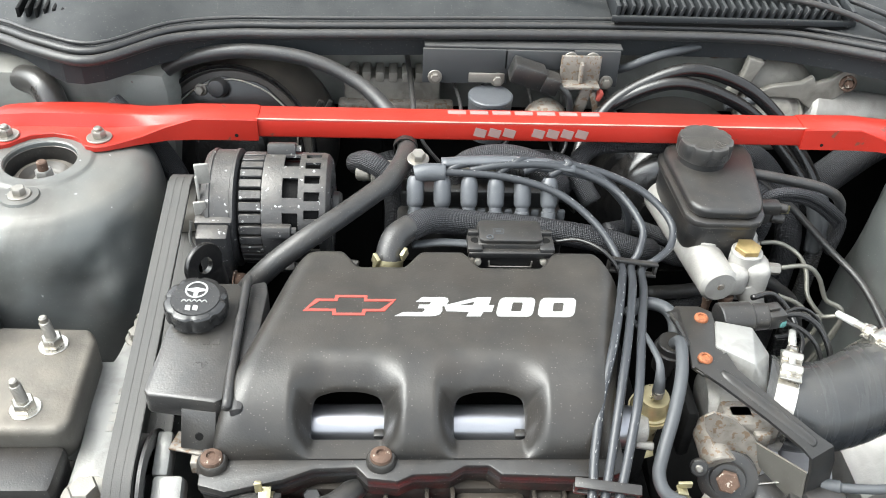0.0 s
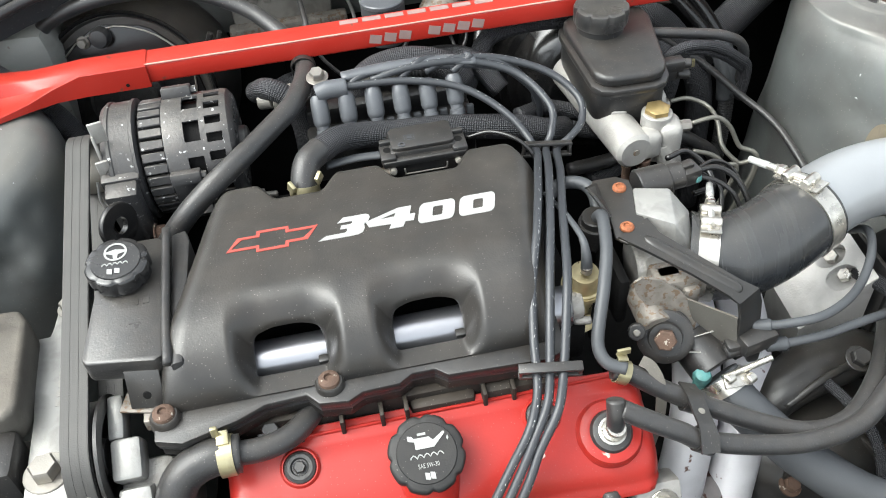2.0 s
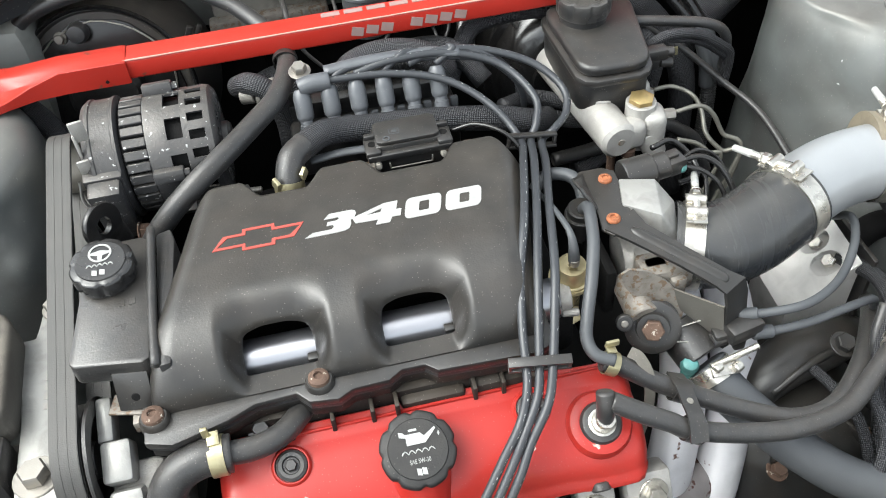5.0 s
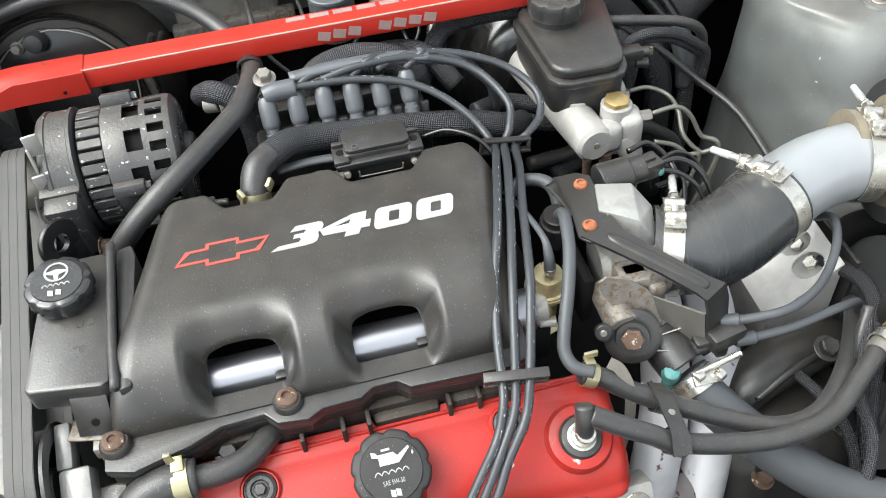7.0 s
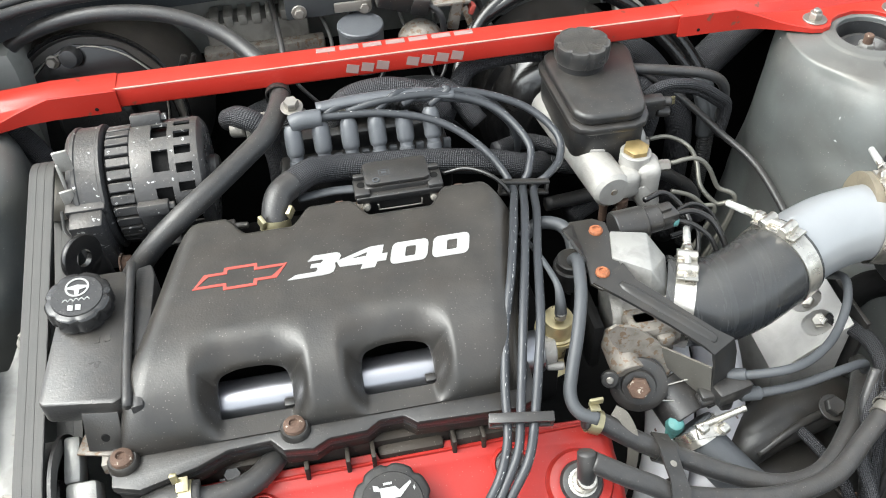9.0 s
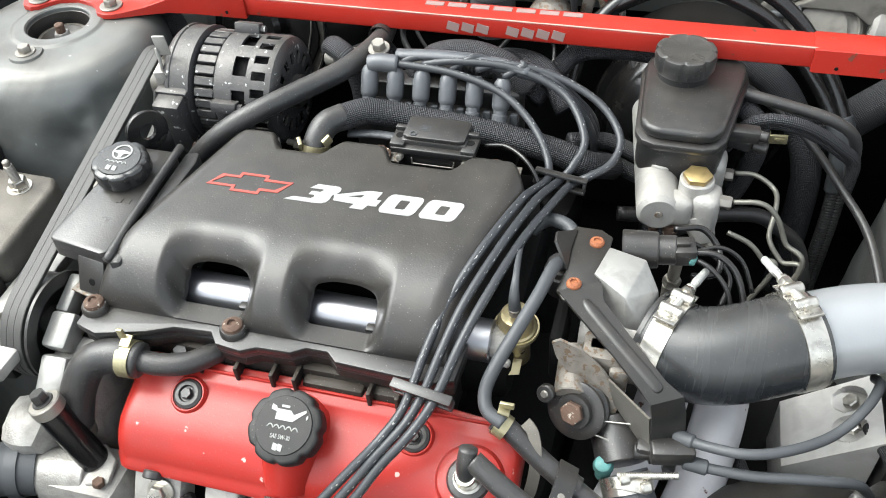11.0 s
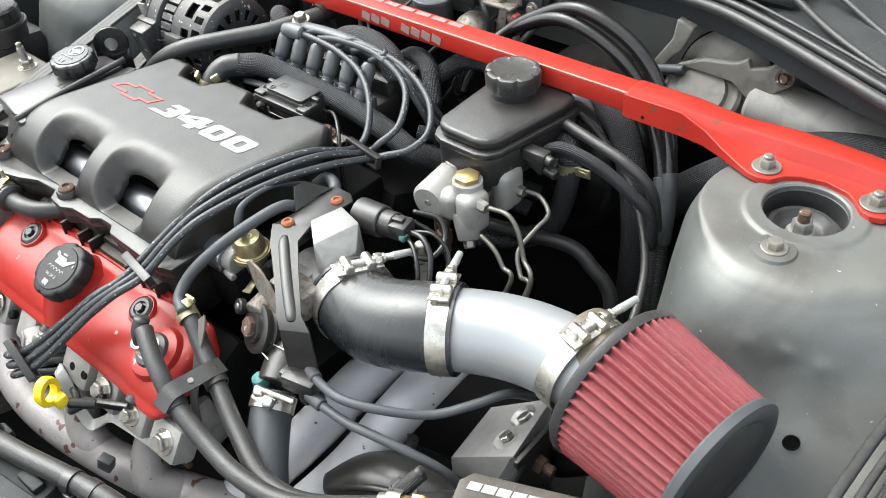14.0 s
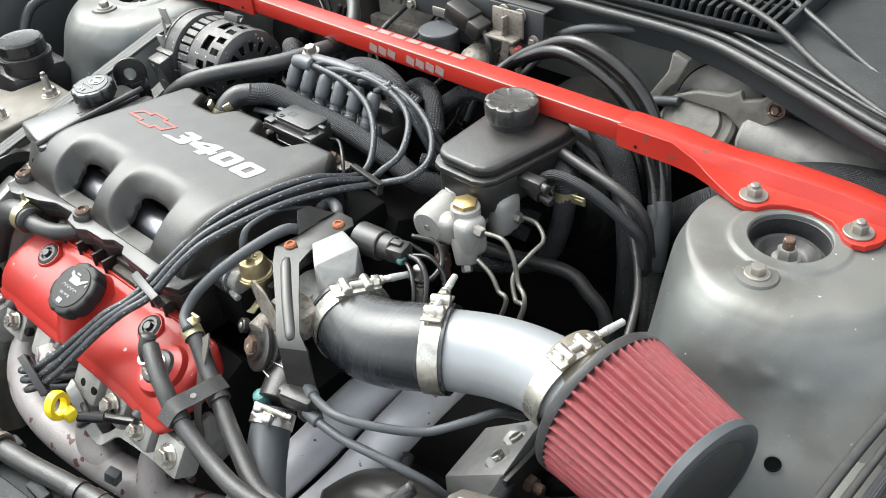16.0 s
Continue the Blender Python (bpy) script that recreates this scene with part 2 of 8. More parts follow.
M_TAN = mat("dusty_tan_rubber", (0.17, 0.145, 0.105), 0.5, 0, 0.3, 30, 0.15, 700, mottle=0.3, speck=0.2)
M_GOLD = mat("gold_passivated_steel", (0.52, 0.44, 0.255), 0.30, 0.75, 0.2, 50, 0.15, 500, mottle=0.2)
M_GREYRUB = mat("grey_rubber", (0.055, 0.058, 0.062), 0.5, 0, 0.2, 30, 0.12, 900)
M_BOOT = mat("grey_silicone_boot", (0.085, 0.089, 0.096), 0.36, 0, 0.25, 60, 0.2, 700, speck=0.2)
M_WHITE = mat("white_print", (0.34, 0.34, 0.325), 0.5, 0, 0.14, 90, 0.1, 900, speck=0.0, mottle=0.12)
M_REDINK = mat("red_print", (0.33, 0.06, 0.045), 0.5, 0, 0.15, 90, 0.1, 900)
M_GREYINK = mat("grey_vinyl", (0.27, 0.185, 0.17), 0.45, 0, 0.15, 90, 0.1, 900)
# pale red that paints the light caught by the brace's edge
M_EDGE_GLINT = mat("painted_edge_glint", (0.50, 0.26, 0.21), 0.5, 0, 0.3, 300, 0.1, 900)
M_BLOWER = mat("dusty_black_blower_plastic", (0.022, 0.021, 0.020), 0.38, 0, 0.5, 14, 0.25, 400, spec=0.6, dust=(0.24, 0.205, 0.165), dust_amt=0.42, mottle=0.4, speck=0.3)
M_BOOST = mat("dusty_gloss_black_drum", (0.010, 0.010, 0.0105), 0.22, 0, 0.4, 18, 0.08, 500, spec=0.7, coat=0.3, dust=(0.22, 0.18, 0.14), dust_amt=0.05, mottle=0.15)
M_BILLET = mat("bright_milled_aluminium", (0.60, 0.585, 0.56), 0.42, 0.45, 0.12, 30, 0.25, 450, dust=(0.36, 0.32, 0.27), dust_amt=0.2, mottle=0.15, speck=0.15)
M_CAP = mat("smooth_black_plastic", (0.013, 0.013, 0.0135), 0.25, 0, 0.3, 30, 0.08, 600, spec=0.7, dust=DUST, dust_amt=0.06, speck=0.2)
M_CAST = mat("pale_oxidised_casting", (0.35, 0.34, 0.32), 0.45, 0.2, 0.12, 30, 0.4, 450, dust=(0.30, 0.265, 0.22), dust_amt=0.25, mottle=0.2, speck=0.15)
M_TANK = mat("grey_black_plastic", (0.020, 0.020, 0.0205), 0.29, 0, 0.25, 24, 0.2, 500, spec=0.72, dust=DUST, dust_amt=0.18, sheen=0.08, speck=0.36, mottle=0.3)
M_PALE = mat("dirty_pale_casting", (0.20, 0.19, 0.168), 0.6, 0.1, 0.25, 30, 0.3, 400, dust=DUST, dust_amt=0.2, mottle=0.4, speck=0.2)
M_YELLOW = mat("yellow_plastic", (0.80, 0.62, 0.02), 0.35, 0, 0.1, 60, 0.1, 600)
M_TEAL = mat("teal_plastic", (0.07, 0.20, 0.19), 0.5, 0, 0.3, 90, 0.3, 700, mottle=0.3)
M_HEADER = mat("coated_header_steel", (0.265, 0.242, 0.24), 0.55, 0.2, 0.25, 14, 0.3, 300, chip=(0.085, 0.032, 0.024), chip_at=0.635, chip_scale=60, mottle=0.3, speck=0.2)
M_DOWN = mat("pale_coated_pipe", (0.60, 0.59, 0.605), 0.5, 0.2, 0.16, 12, 0.2, 300, chip=(0.12, 0.06, 0.045), chip_at=0.68, chip_scale=60, mottle=0.15, speck=0.15)
M_SIGN = mat("scuffed_dark_sign", (0.018, 0.016, 0.015), 0.36, 0, 0.5, 20, 0.15, 300, dust=(0.18, 0.155, 0.13), dust_amt=0.45, mottle=0.3, speck=0.4)
M_BELT = mat("ribbed_rubber_belt", (0.042, 0.041, 0.039), 0.55, 0, 0.5, 10, 0.2, 800, stretch=(60, 1, 1), dust=DUST, dust_amt=0.1)
M_GROUND = mat("gravel", (0.22, 0.21, 0.19), 0.9, 0, 0.4, 60, 1.0, 120)
M_ORANGE = mat("orange_rust", (0.30, 0.10, 0.04), 0.75, 0.1, 0.5, 260, 0.5, 700, mottle=0.4)
M_MOUNT = mat("dusty_pressed_steel", (0.11, 0.104, 0.092), 0.5, 0.25, 0.3, 14, 0.3, 400, dust=(0.27, 0.235, 0.19), dust_amt=0.5, mottle=0.35, speck=0.3)
M_ALTERN = mat("worn_black_paint_on_metal", (0.042, 0.042, 0.044), 0.40, 0.2, 0.3, 30, 0.5, 350, chip=(0.42, 0.42, 0.41), chip_at=0.655, chip_scale=130, dust=DUST, dust_amt=0.3, speck=0.6)
M_SCUFF = mat("worn_white_print", (0.30, 0.285, 0.26), 0.5, 0, 0.4, 220, 0.1, 900, chip=(0.06, 0.053, 0.047), chip_at=0.58, chip_scale=260)
M_LOOM = woven("braided_loom", (0.005, 0.005, 0.006), (0.036, 0.036, 0.040), 0.0020)
M_WIRE = printed("printed_ignition_wire", (0.034, 0.036, 0.040), (0.50, 0.50, 0.48), 0.007, 0.38)


# ---- mesh helpers ----
def frame_of(p, direction, hint=(0, 0, 1)):
    """A matrix at p whose z runs along direction."""
    z = Vector(direction).normalized()
    h = Vector(hint)
    if abs(z.dot(h.normalized())) > 0.97:
        h = Vector((0, 1, 0))
    x = h.cross(z).normalized()
    y = z.cross(x)
    return Matrix.Translation(p) @ Matrix((x, y, z)).transposed().to_4x4()


def box(center, size, bevel=0.002, turn=(0, 0, 0), seg=2):
    bm = bmesh.new()
    bmesh.ops.create_cube(bm, size=1)
    bmesh.ops.scale(bm, vec=size, verts=bm.verts)
    if bevel:
        bmesh.ops.bevel(bm, geom=bm.edges[:], offset=min(bevel, min(size) * 0.45), segments=seg, affect="EDGES", profile=0.5)
    bm.transform(pose(*center, *turn))
    return bm


def prism(outline, z0, z1, m=None, bevel=0.0, seg=2):
    bm = bmesh.new()
    low = [bm.verts.new((x, y, z0)) for x, y in outline]
    top = [bm.verts.new((x, y, z1)) for x, y in outline]
    bm.faces.new(top)
    bm.faces.new(low[::-1])
    k = len(low)
    for i in range(k):
        bm.faces.new((low[i], low[(i + 1) % k], top[(i + 1) % k], top[i]))
    bmesh.ops.recalc_face_normals(bm, faces=bm.faces)
    if bevel:
        bmesh.ops.bevel(bm, geom=bm.edges[:], offset=bevel, segments=seg, affect="EDGES", profile=0.5, clamp_overlap=True)
    if m is not None:
        bm.transform(m)
    return bm


def lathe(profile, m=None, seg=32, ripple=None):
    """Turns (radius, height) pairs about z; ripple(angle, height) scales the radius."""
    bm = bmesh.new()
    rings = []
    for r, z in profile:
        if r < 1e-6:
            rings.append([bm.verts.new((0, 0, z))])
            continue
        ring = []
        for i in range(seg):
            a = 2 * math.pi * i / seg
            k = r * (ripple(a, z) if ripple else 1)
            ring.append(bm.verts.new((k * math.cos(a), k * math.sin(a), z)))
        rings.append(ring)
    for a, b in zip(rings, rings[1:]):
        for i in range(seg):
            j = (i + 1) % seg
            if len(a) == 1 and len(b) == 1:
                continue
            if len(a) == 1:
                bm.faces.new((a[0], b[i], b[j]))
            elif len(b) == 1:
                bm.faces.new((a[i], a[j], b[0]))
            else:
                bm.faces.new((a[i], a[j], b[j], b[i]))
    closed = abs(profile[0][0] - profile[-1][0]) + abs(profile[0][1] - profile[-1][1]) < 1e-7
    for ring in (rings[0], rings[-1]):
        if len(ring) > 2 and not closed:
            bm.faces.new(ring)
    bmesh.ops.recalc_face_normals(bm, faces=bm.faces)
    if m is not None:
        bm.transform(m)
    return bm


def cyl(p0, p1, r0, r1=None, seg=24, edge=0.0012):
    p0, p1 = Vector(p0), Vector(p1)
    r1 = r0 if r1 is None else r1
    h = (p1 - p0).length
    e = min(edge, h * 0.3, r0 * 0.4, r1 * 0.4)
    return lathe([(0, 0), (r0 - e, 0), (r0, e), (r1, h - e), (r1 - e, h), (0, h)], frame_of(p0, p1 - p0), seg)


def smooth_line(pts, res=8):
    """Points of a smooth curve that passes through pts."""
    p = [Vector(q) for q in pts]
    if len(p) == 2:
        return [p[0].lerp(p[1], i / res) for i in range(res + 1)]
    p = [2 * p[0] - p[1]] + p + [2 * p[-1] - p[-2]]
    out = []
    for i in range(1, len(p) - 2):
        a, b, c, d = p[i - 1:i + 3]
        for k in range(res):
            t = k / res
            out.append(0.5 * ((2 * b) + (c - a) * t + (2 * a - 5 * b + 4 * c - d) * t * t + (3 * b - a - 3 * c + d) * t ** 3))
    out.append(p[-2])
    return out


def tube(pts, r, seg=14, res=8, ripple=None, flat=1.0, caps=True):
    """A hose of radius r (or one radius for each point) through pts; ripple=(height, pitch) makes it corrugated."""
    line = smooth_line(pts, res)
    n = len(line)
    rad = [r] * n if isinstance(r, (int, float)) else [float(np.interp(i / (n - 1) * (len(r) - 1), range(len(r)), r)) for i in range(n)]
    if ripple:
        step = ripple[1] / 4
        length = [0]
        for a, b in zip(line, line[1:]):
            length.append(length[-1] + (b - a).length)
        count = max(8, int(length[-1] / step))
        new_line, new_rad = [], []
        for i in range(count + 1):
            s = length[-1] * i / count
            new_line.append(Vector([np.interp(s, length, [q[k] for q in line]) for k in range(3)]))
            new_rad.append(float(np.interp(s, length, rad)) + ripple[0] * math.sin(2 * math.pi * s / ripple[1]))
        line, rad, n = new_line, new_rad, count + 1
    bm = bmesh.new()
    uv = bm.loops.layers.uv.new("UVMap")
    t = (line[1] - line[0]).normalized()
    up = Vector((0, 0, 1)) if abs(t.z) < 0.9 else Vector((0, 1, 0))
    x = t.cross(up).normalized()
    rings, s, dist = [], 0.0, []
    for i, q in enumerate(line):
        tt = (line[min(i + 1, n - 1)] - line[max(i - 1, 0)]).normalized()
        x = (x - tt * x.dot(tt)).normalized()
        y = tt.cross(x)
        if i:
            s += (q - line[i - 1]).length
        dist.append(s)
        rings.append([bm.verts.new(q + rad[i] * (math.cos(2 * math.pi * j / seg) * x + flat * math.sin(2 * math.pi * j / seg) * y)) for j in range(seg)])
    for i in range(n - 1):
        for j in range(seg):
            k = (j + 1) % seg
            f = bm.faces.new((rings[i][j], rings[i][k], rings[i + 1][k], rings[i + 1][j]))
            girth = 2 * math.pi * max(rad[i], 0.001)
            for loop, (u, v) in zip(f.loops, ((dist[i], j), (dist[i], j + 1), (dist[i + 1], j + 1), (dist[i + 1], j))):
                loop[uv].uv = (u, v / seg * girth)
    if caps:
        bm.faces.new(rings[0][::-1])
        bm.faces.new(rings[-1])
    return bm


def strip(pts, width, thick, side=(1, 0, 0), res=6, bevel=0.0):
    """A flat bar along pts, as wide as width along side."""
    line = smooth_line(pts, res) if res > 1 else [Vector(p) for p in pts]
    bm = bmesh.new()
    side = Vector(side).normalized()
    rings = []
    for i, q in enumerate(line):
        tt = (line[min(i + 1, len(line) - 1)] - line[max(i - 1, 0)]).normalized()
        s = (side - tt * side.dot(tt)).normalized()
        nn = tt.cross(s)
        w = width if isinstance(width, (int, float)) else float(np.interp(i / (len(line) - 1) * (len(width) - 1), range(len(width)), width))
        rings.append([bm.verts.new(q + s * w / 2 * a + nn * thick / 2 * b) for a, b in ((-1, -1), (1, -1), (1, 1), (-1, 1))])
    for a, b in zip(rings, rings[1:]):
        for j in range(4):
            bm.faces.new((a[j], a[(j + 1) % 4], b[(j + 1) % 4], b[j]))
    bm.faces.new(rings[0][::-1])
    bm.faces.new(rings[-1])
    bmesh.ops.recalc_face_normals(bm, faces=bm.faces)
    return bm


def ring_band(center, axis, r, width, thick=0.0012, seg=40):
    return lathe([(r, -width / 2), (r + thick, -width / 2), (r + thick, width / 2), (r, width / 2), (r, -width / 2)], frame_of(center, axis), seg)


def join(*bms):
    out = bmesh.new()
    for b in bms:
        me = bpy.data.meshes.new("tmp")
        b.to_mesh(me)
        out.from_mesh(me)
        bpy.data.meshes.remove(me)
        b.free()
    return out


def hull(points, bevel=0.0):
    """Faceted solid round a few corners, with slightly broken edges."""
    bm = bmesh.new()
    bmesh.ops.convex_hull(bm, input=[bm.verts.new(q) for q in points])
    bmesh.ops.dissolve_limit(bm, angle_limit=math.radians(4), verts=bm.verts, edges=bm.edges)
    bmesh.ops.recalc_face_normals(bm, faces=bm.faces)
    if bevel:
        bmesh.ops.bevel(bm, geom=bm.edges[:], offset=bevel, segments=2, affect='EDGES', profile=0.6, clamp_overlap=True)
    return bm


def hex_head(p, direction, r, h, washer=0.0):
    """A hexagon bolt head, crowned, on a washer."""
    m = frame_of(p, direction)
    w = 0.0018 if washer else 0.0
    bits = [lathe([(r * 0.97, w), (r, w + 0.0006), (r, w + h * 0.82), (r * 0.86, w + h), (0, w + h)], m, 6)]
    if washer:
        bits.append(lathe([(0, 0), (washer, 0), (washer, 0.0012), (washer - 0.0006, 0.0018), (0, 0.0018)], m, 24))
    return join(*bits)


def part(name, bm, material, parent=None, label="", sharp=38):
    me = bpy.data.meshes.new(name)
    for f in bm.faces:
        f.smooth = True
    for e in bm.edges:
        if len(e.link_faces) == 2 and e.calc_face_angle(0) > radians(sharp):
            e.smooth = False
    off = Vector((0, 0, 0))
    q = parent
    while q:
        off += q.location
        q = q.parent
    bm.transform(Matrix.Translation(-off))
    bm.to_mesh(me)
    bm.free()
    me.materials.append(material)
    ob = new(name, me)
    ob.parent = parent
    if label:
        ob["label"] = label
    return ob


def thing(name, at, label, category, group="", kind=""):
    ob = new(name)
    ob.empty_display_size = 0.02
    ob.location = at
    return tagged(ob, label, category, group, kind)


def solid(name, bm, material, label, category, group="", kind=""):
    return tagged(part(name, bm, material), label, category, group, kind)


def ribbon(lefts, rights, thick):
    """Sheet metal between two edges, with thickness."""
    bm = bmesh.new()
    rows = []
    for i, (a, b) in enumerate(zip(lefts, rights)):
        a, b = Vector(a), Vector(b)
        j, k = min(i + 1, len(lefts) - 1), max(i - 1, 0)
        run = (Vector(lefts[j]) + Vector(rights[j]) - Vector(lefts[k]) - Vector(rights[k])).normalized()
        n = (b - a).cross(run).normalized() * thick / 2
        rows.append([bm.verts.new(v) for v in (a - n, b - n, b + n, a + n)])
    for p, q in zip(rows, rows[1:]):
        for j in range(4):
            bm.faces.new((p[j], p[(j + 1) % 4], q[(j + 1) % 4], q[j]))
    bm.faces.new(rows[0])
    bm.faces.new(rows[-1])
    bmesh.ops.recalc_face_normals(bm, faces=bm.faces)
    return bm


def lettering(name, text, height, m, material, parent, depth=0.0004, width=None, shear=0.0, bold=0.0, label=""):
    """Raised writing in the built-in font; m puts its lower left corner."""
    cu = bpy.data.curves.new(name, "FONT")
    cu.body, cu.size, cu.extrude, cu.shear, cu.offset = text, 1.0, 0.0, shear, bold
    ob = bpy.data.objects.new(name, cu)
    scene.collection.objects.link(ob)
    me = bpy.data.meshes.new_from_object(ob)
    bpy.data.objects.remove(ob)
    bpy.data.curves.remove(cu)
    bm = bmesh.new()
    bm.from_mesh(me)
    bpy.data.meshes.remove(me)
    xs, ys = [v.co.x for v in bm.verts], [v.co.y for v in bm.verts]
    kx = ky = height / (max(ys) - min(ys))
    if width:
        kx = width / (max(xs) - min(xs))
    bm.transform(m @ Matrix.Diagonal((kx, ky, 1, 1)) @ Matrix.Translation((-min(xs), -min(ys), 0)))
    n = (m.to_3x3() @ Vector((0, 0, 1))) * depth
    r = bmesh.ops.extrude_face_region(bm, geom=bm.faces[:])
    bmesh.ops.translate(bm, vec=n, verts=[v for v in r["geom"] if isinstance(v, bmesh.types.BMVert)])
    return part(name, bm, material, parent, label)


def sstep(a, b, x):
    t = min(1, max(0, (x - a) / (b - a)))
    return t * t * (3 - 2 * t)


# ---- setting ----
def sheet(name, x0, x1, y0, y1, z, material, n=24, bumpy=0.0, label="", category=""):
    bm = bmesh.new()
    bmesh.ops.create_grid(bm, x_segments=n, y_segments=n, size=0.5)
    bmesh.ops.scale(bm, vec=(x1 - x0, y1 - y0, 1), verts=bm.verts)
    bmesh.ops.translate(bm, vec=((x0 + x1) / 2, (y0 + y1) / 2, z), verts=bm.verts)
    if bumpy:
        for v in bm.verts:
            v.co.z += bumpy * noise.noise(v.co * 3)
    return tagged(part(name, bm, material), label, category, kind="structure")


sheet("ground", -60, 60, -60, 60, 0, M_GROUND, 8, label="grey gravel ground under the car", category="ground")


def strut_tower(cx, cy, side, label, dents=()):
    """Pressed tower: crowned top with an open strut hole, flank that widens downwards and runs out into the apron."""
    ob = thing("strut_tower", (cx, cy, 0.4), label, "strut tower", kind="structure")
    cy -= 0.002
    prof = [(0.0372, 0.906), (0.0372, 0.9182), (0.0384, 0.9195), (0.0525, 0.9193), (0.0555, 0.9168), (0.075, 0.9163), (0.096, 0.9155), (0.108, 0.911), (0.117, 0.902), (0.1215, 0.890), (0.1235, 0.87), (0.126, 0.82), (0.130, 0.77), (0.137, 0.70), (0.148, 0.60), (0.16, 0.40)]
    bm = bmesh.new()
    seg = 216
    rings = []
    t0 = [0.0]
    for a, b in zip(prof, prof[1:]):
        t0.append(t0[-1] + math.hypot(a[0] - b[0], min(0.03, a[1] - b[1])))
    fine = []
    for i in range(121):
        s = t0[-1] * i / 120
        fine.append((float(np.interp(s, t0, [q[0] for q in prof])), float(np.interp(s, t0, [q[1] for q in prof]))))
    for _ in range(10):
        fine = [fine[i] if fine[i][0] < 0.075 or i in (0, 120) else tuple((fine[i - 1][k] + 2 * fine[i][k] + fine[i + 1][k]) / 4 for k in (0, 1)) for i in range(121)]
    for r, z in fine:
        ring = []
        for i in range(seg):
            a = 2 * math.pi * i / seg
            dx, dy = math.cos(a), math.sin(a)
            k = r
            low = max(0, 0.905 - z)
            if r > 0.1:
                k += low * 0.30 * max(0, -dy) ** 2 + low * 0.25 * max(0, dx * side) ** 2
                if side > 0:
                    k += min(0.075, 2.4 * max(0, 0.90 - z) ** 2) * max(0, 0.7 * dx - 0.7 * dy) ** 2
                k += 0.003 * noise.noise(Vector((cx + dx, dy, z * 9)) * 2.3)
            if side > 0 and r > 0.1:
                k += min(0.06, 0.55 * max(0, 0.895 - z)) * max(0, 0.95 * dx - 0.31 * dy) ** 10
            if side > 0 and r > 0.085:
                k -= 0.020 * sstep(0.085, 0.122, r) * sstep(0.15, 0.80, -dx)
            q = Vector((cx + k * dx, cy + k * dy, z))
            for at, rad, deep in dents:
                g = (q - Vector(at)).length / rad
                if g < 2.5:
                    q -= Vector((dx, dy, 0.4)) * deep * math.exp(-g * g)
            ring.append(bm.verts.new(q))
        rings.append(ring)
    for a, b in zip(rings, rings[1:]):
        for i in range(seg):
            bm.faces.new((a[i], b[i], b[(i + 1) % seg], a[(i + 1) % seg]))
    bmesh.ops.recalc_face_normals(bm, faces=bm.faces)
    if sum(f.normal.z for f in bm.faces) < 0:
        bmesh.ops.reverse_faces(bm, faces=bm.faces)
    part("tower_shell", bm, M_BODY, ob)
    part("strut_mount", lathe([(0, 0.892), (0.018, 0.892), (0.021, 0.894), (0.026, 0.9005), (0.030, 0.9005), (0.0335, 0.894), (0.0365, 0.894), (0.0365, 0.913), (0.0374, 0.9135), (0.0380, 0.9120), (0.0380, 0.880), (0, 0.880)], Matrix.Translation((cx, cy, 0)), 48), M_RUBBER if side > 0 else M_BLOWER, ob, "dusty black rubber strut mount")
    part("strut_washer", lathe([(0, 0.891), (0.0135, 0.891), (0.0135, 0.894), (0, 0.894)], Matrix.Translation((cx, cy, 0)), 28), M_STEEL, ob)
    part("strut_nut", hex_head((cx, cy, 0.894), (0, 0, 1), 0.0098, 0.0105, 0.0125), M_POLISH, ob, "plated strut nut")
    part("strut_stud", cyl((cx, cy, 0.9), (cx, cy, 0.917), 0.0055), M_RUST, ob, "rusty stud end")
    b = Vector((cx, cy - 0.066, 0.9165))
    part("bolt_pad", lathe([(0, -0.002), (0.0205, -0.002), (0.0185, 0.0022), (0, 0.0024)], Matrix.Translation(b), 28), M_BODY, ob)
    part("flange_bolt", hex_head(b + Vector((0, 0, 0.0022)), (0, 0, 1), 0.0072, 0.007, 0.0115), M_STEEL, ob, "plated flange bolt")
    return ob


strut_tower(-0.410, 0.225, -1, "grey painted strut tower with chipped paint and rusty nut", (((-0.330, 0.117, 0.866), 0.010, 0.004), ((-0.344, 0.101, 0.848), 0.022, 0.008), ((-0.318, 0.118, 0.825), 0.020, -0.006), ((-0.312, 0.142, 0.877), 0.014, 0.003), ((-0.36, 0.10, 0.80), 0.04, 0.010), ((-0.345, 0.118, 0.895), 0.02, 0.002)))
strut_tower(0.657, 0.229, 1, "grey painted strut tower beside the air filter", (((0.704, 0.100, 0.870), 0.006, -0.0014), ((0.730, 0.110, 0.862), 0.006, -0.0014), ((0.672, 0.092, 0.870), 0.006, -0.0012), ((0.735, 0.145, 0.905), 0.02, 0.003), ((0.70, 0.095, 0.83), 0.035, 0.004), ((0.76, 0.14, 0.85), 0.03, 0.004)))
tagged(part("drain_hole", lathe([(0, 0), (0.0068, 0), (0.0072, 0.0012), (0.0062, 0.0014), (0.0058, -0.002), (0, -0.002)], frame_of((0.7342, 0.0682, 0.8107), (0.40, -0.82, 0.40)), 24), M_DARK), "small round black hole in the inner fender", "hole", kind="structure")

# inner fenders: walls with thickness, joined to the towers
def slab(name, bm, material, label, category):
    return tagged(part(name, bm, material), label, category, kind="structure")


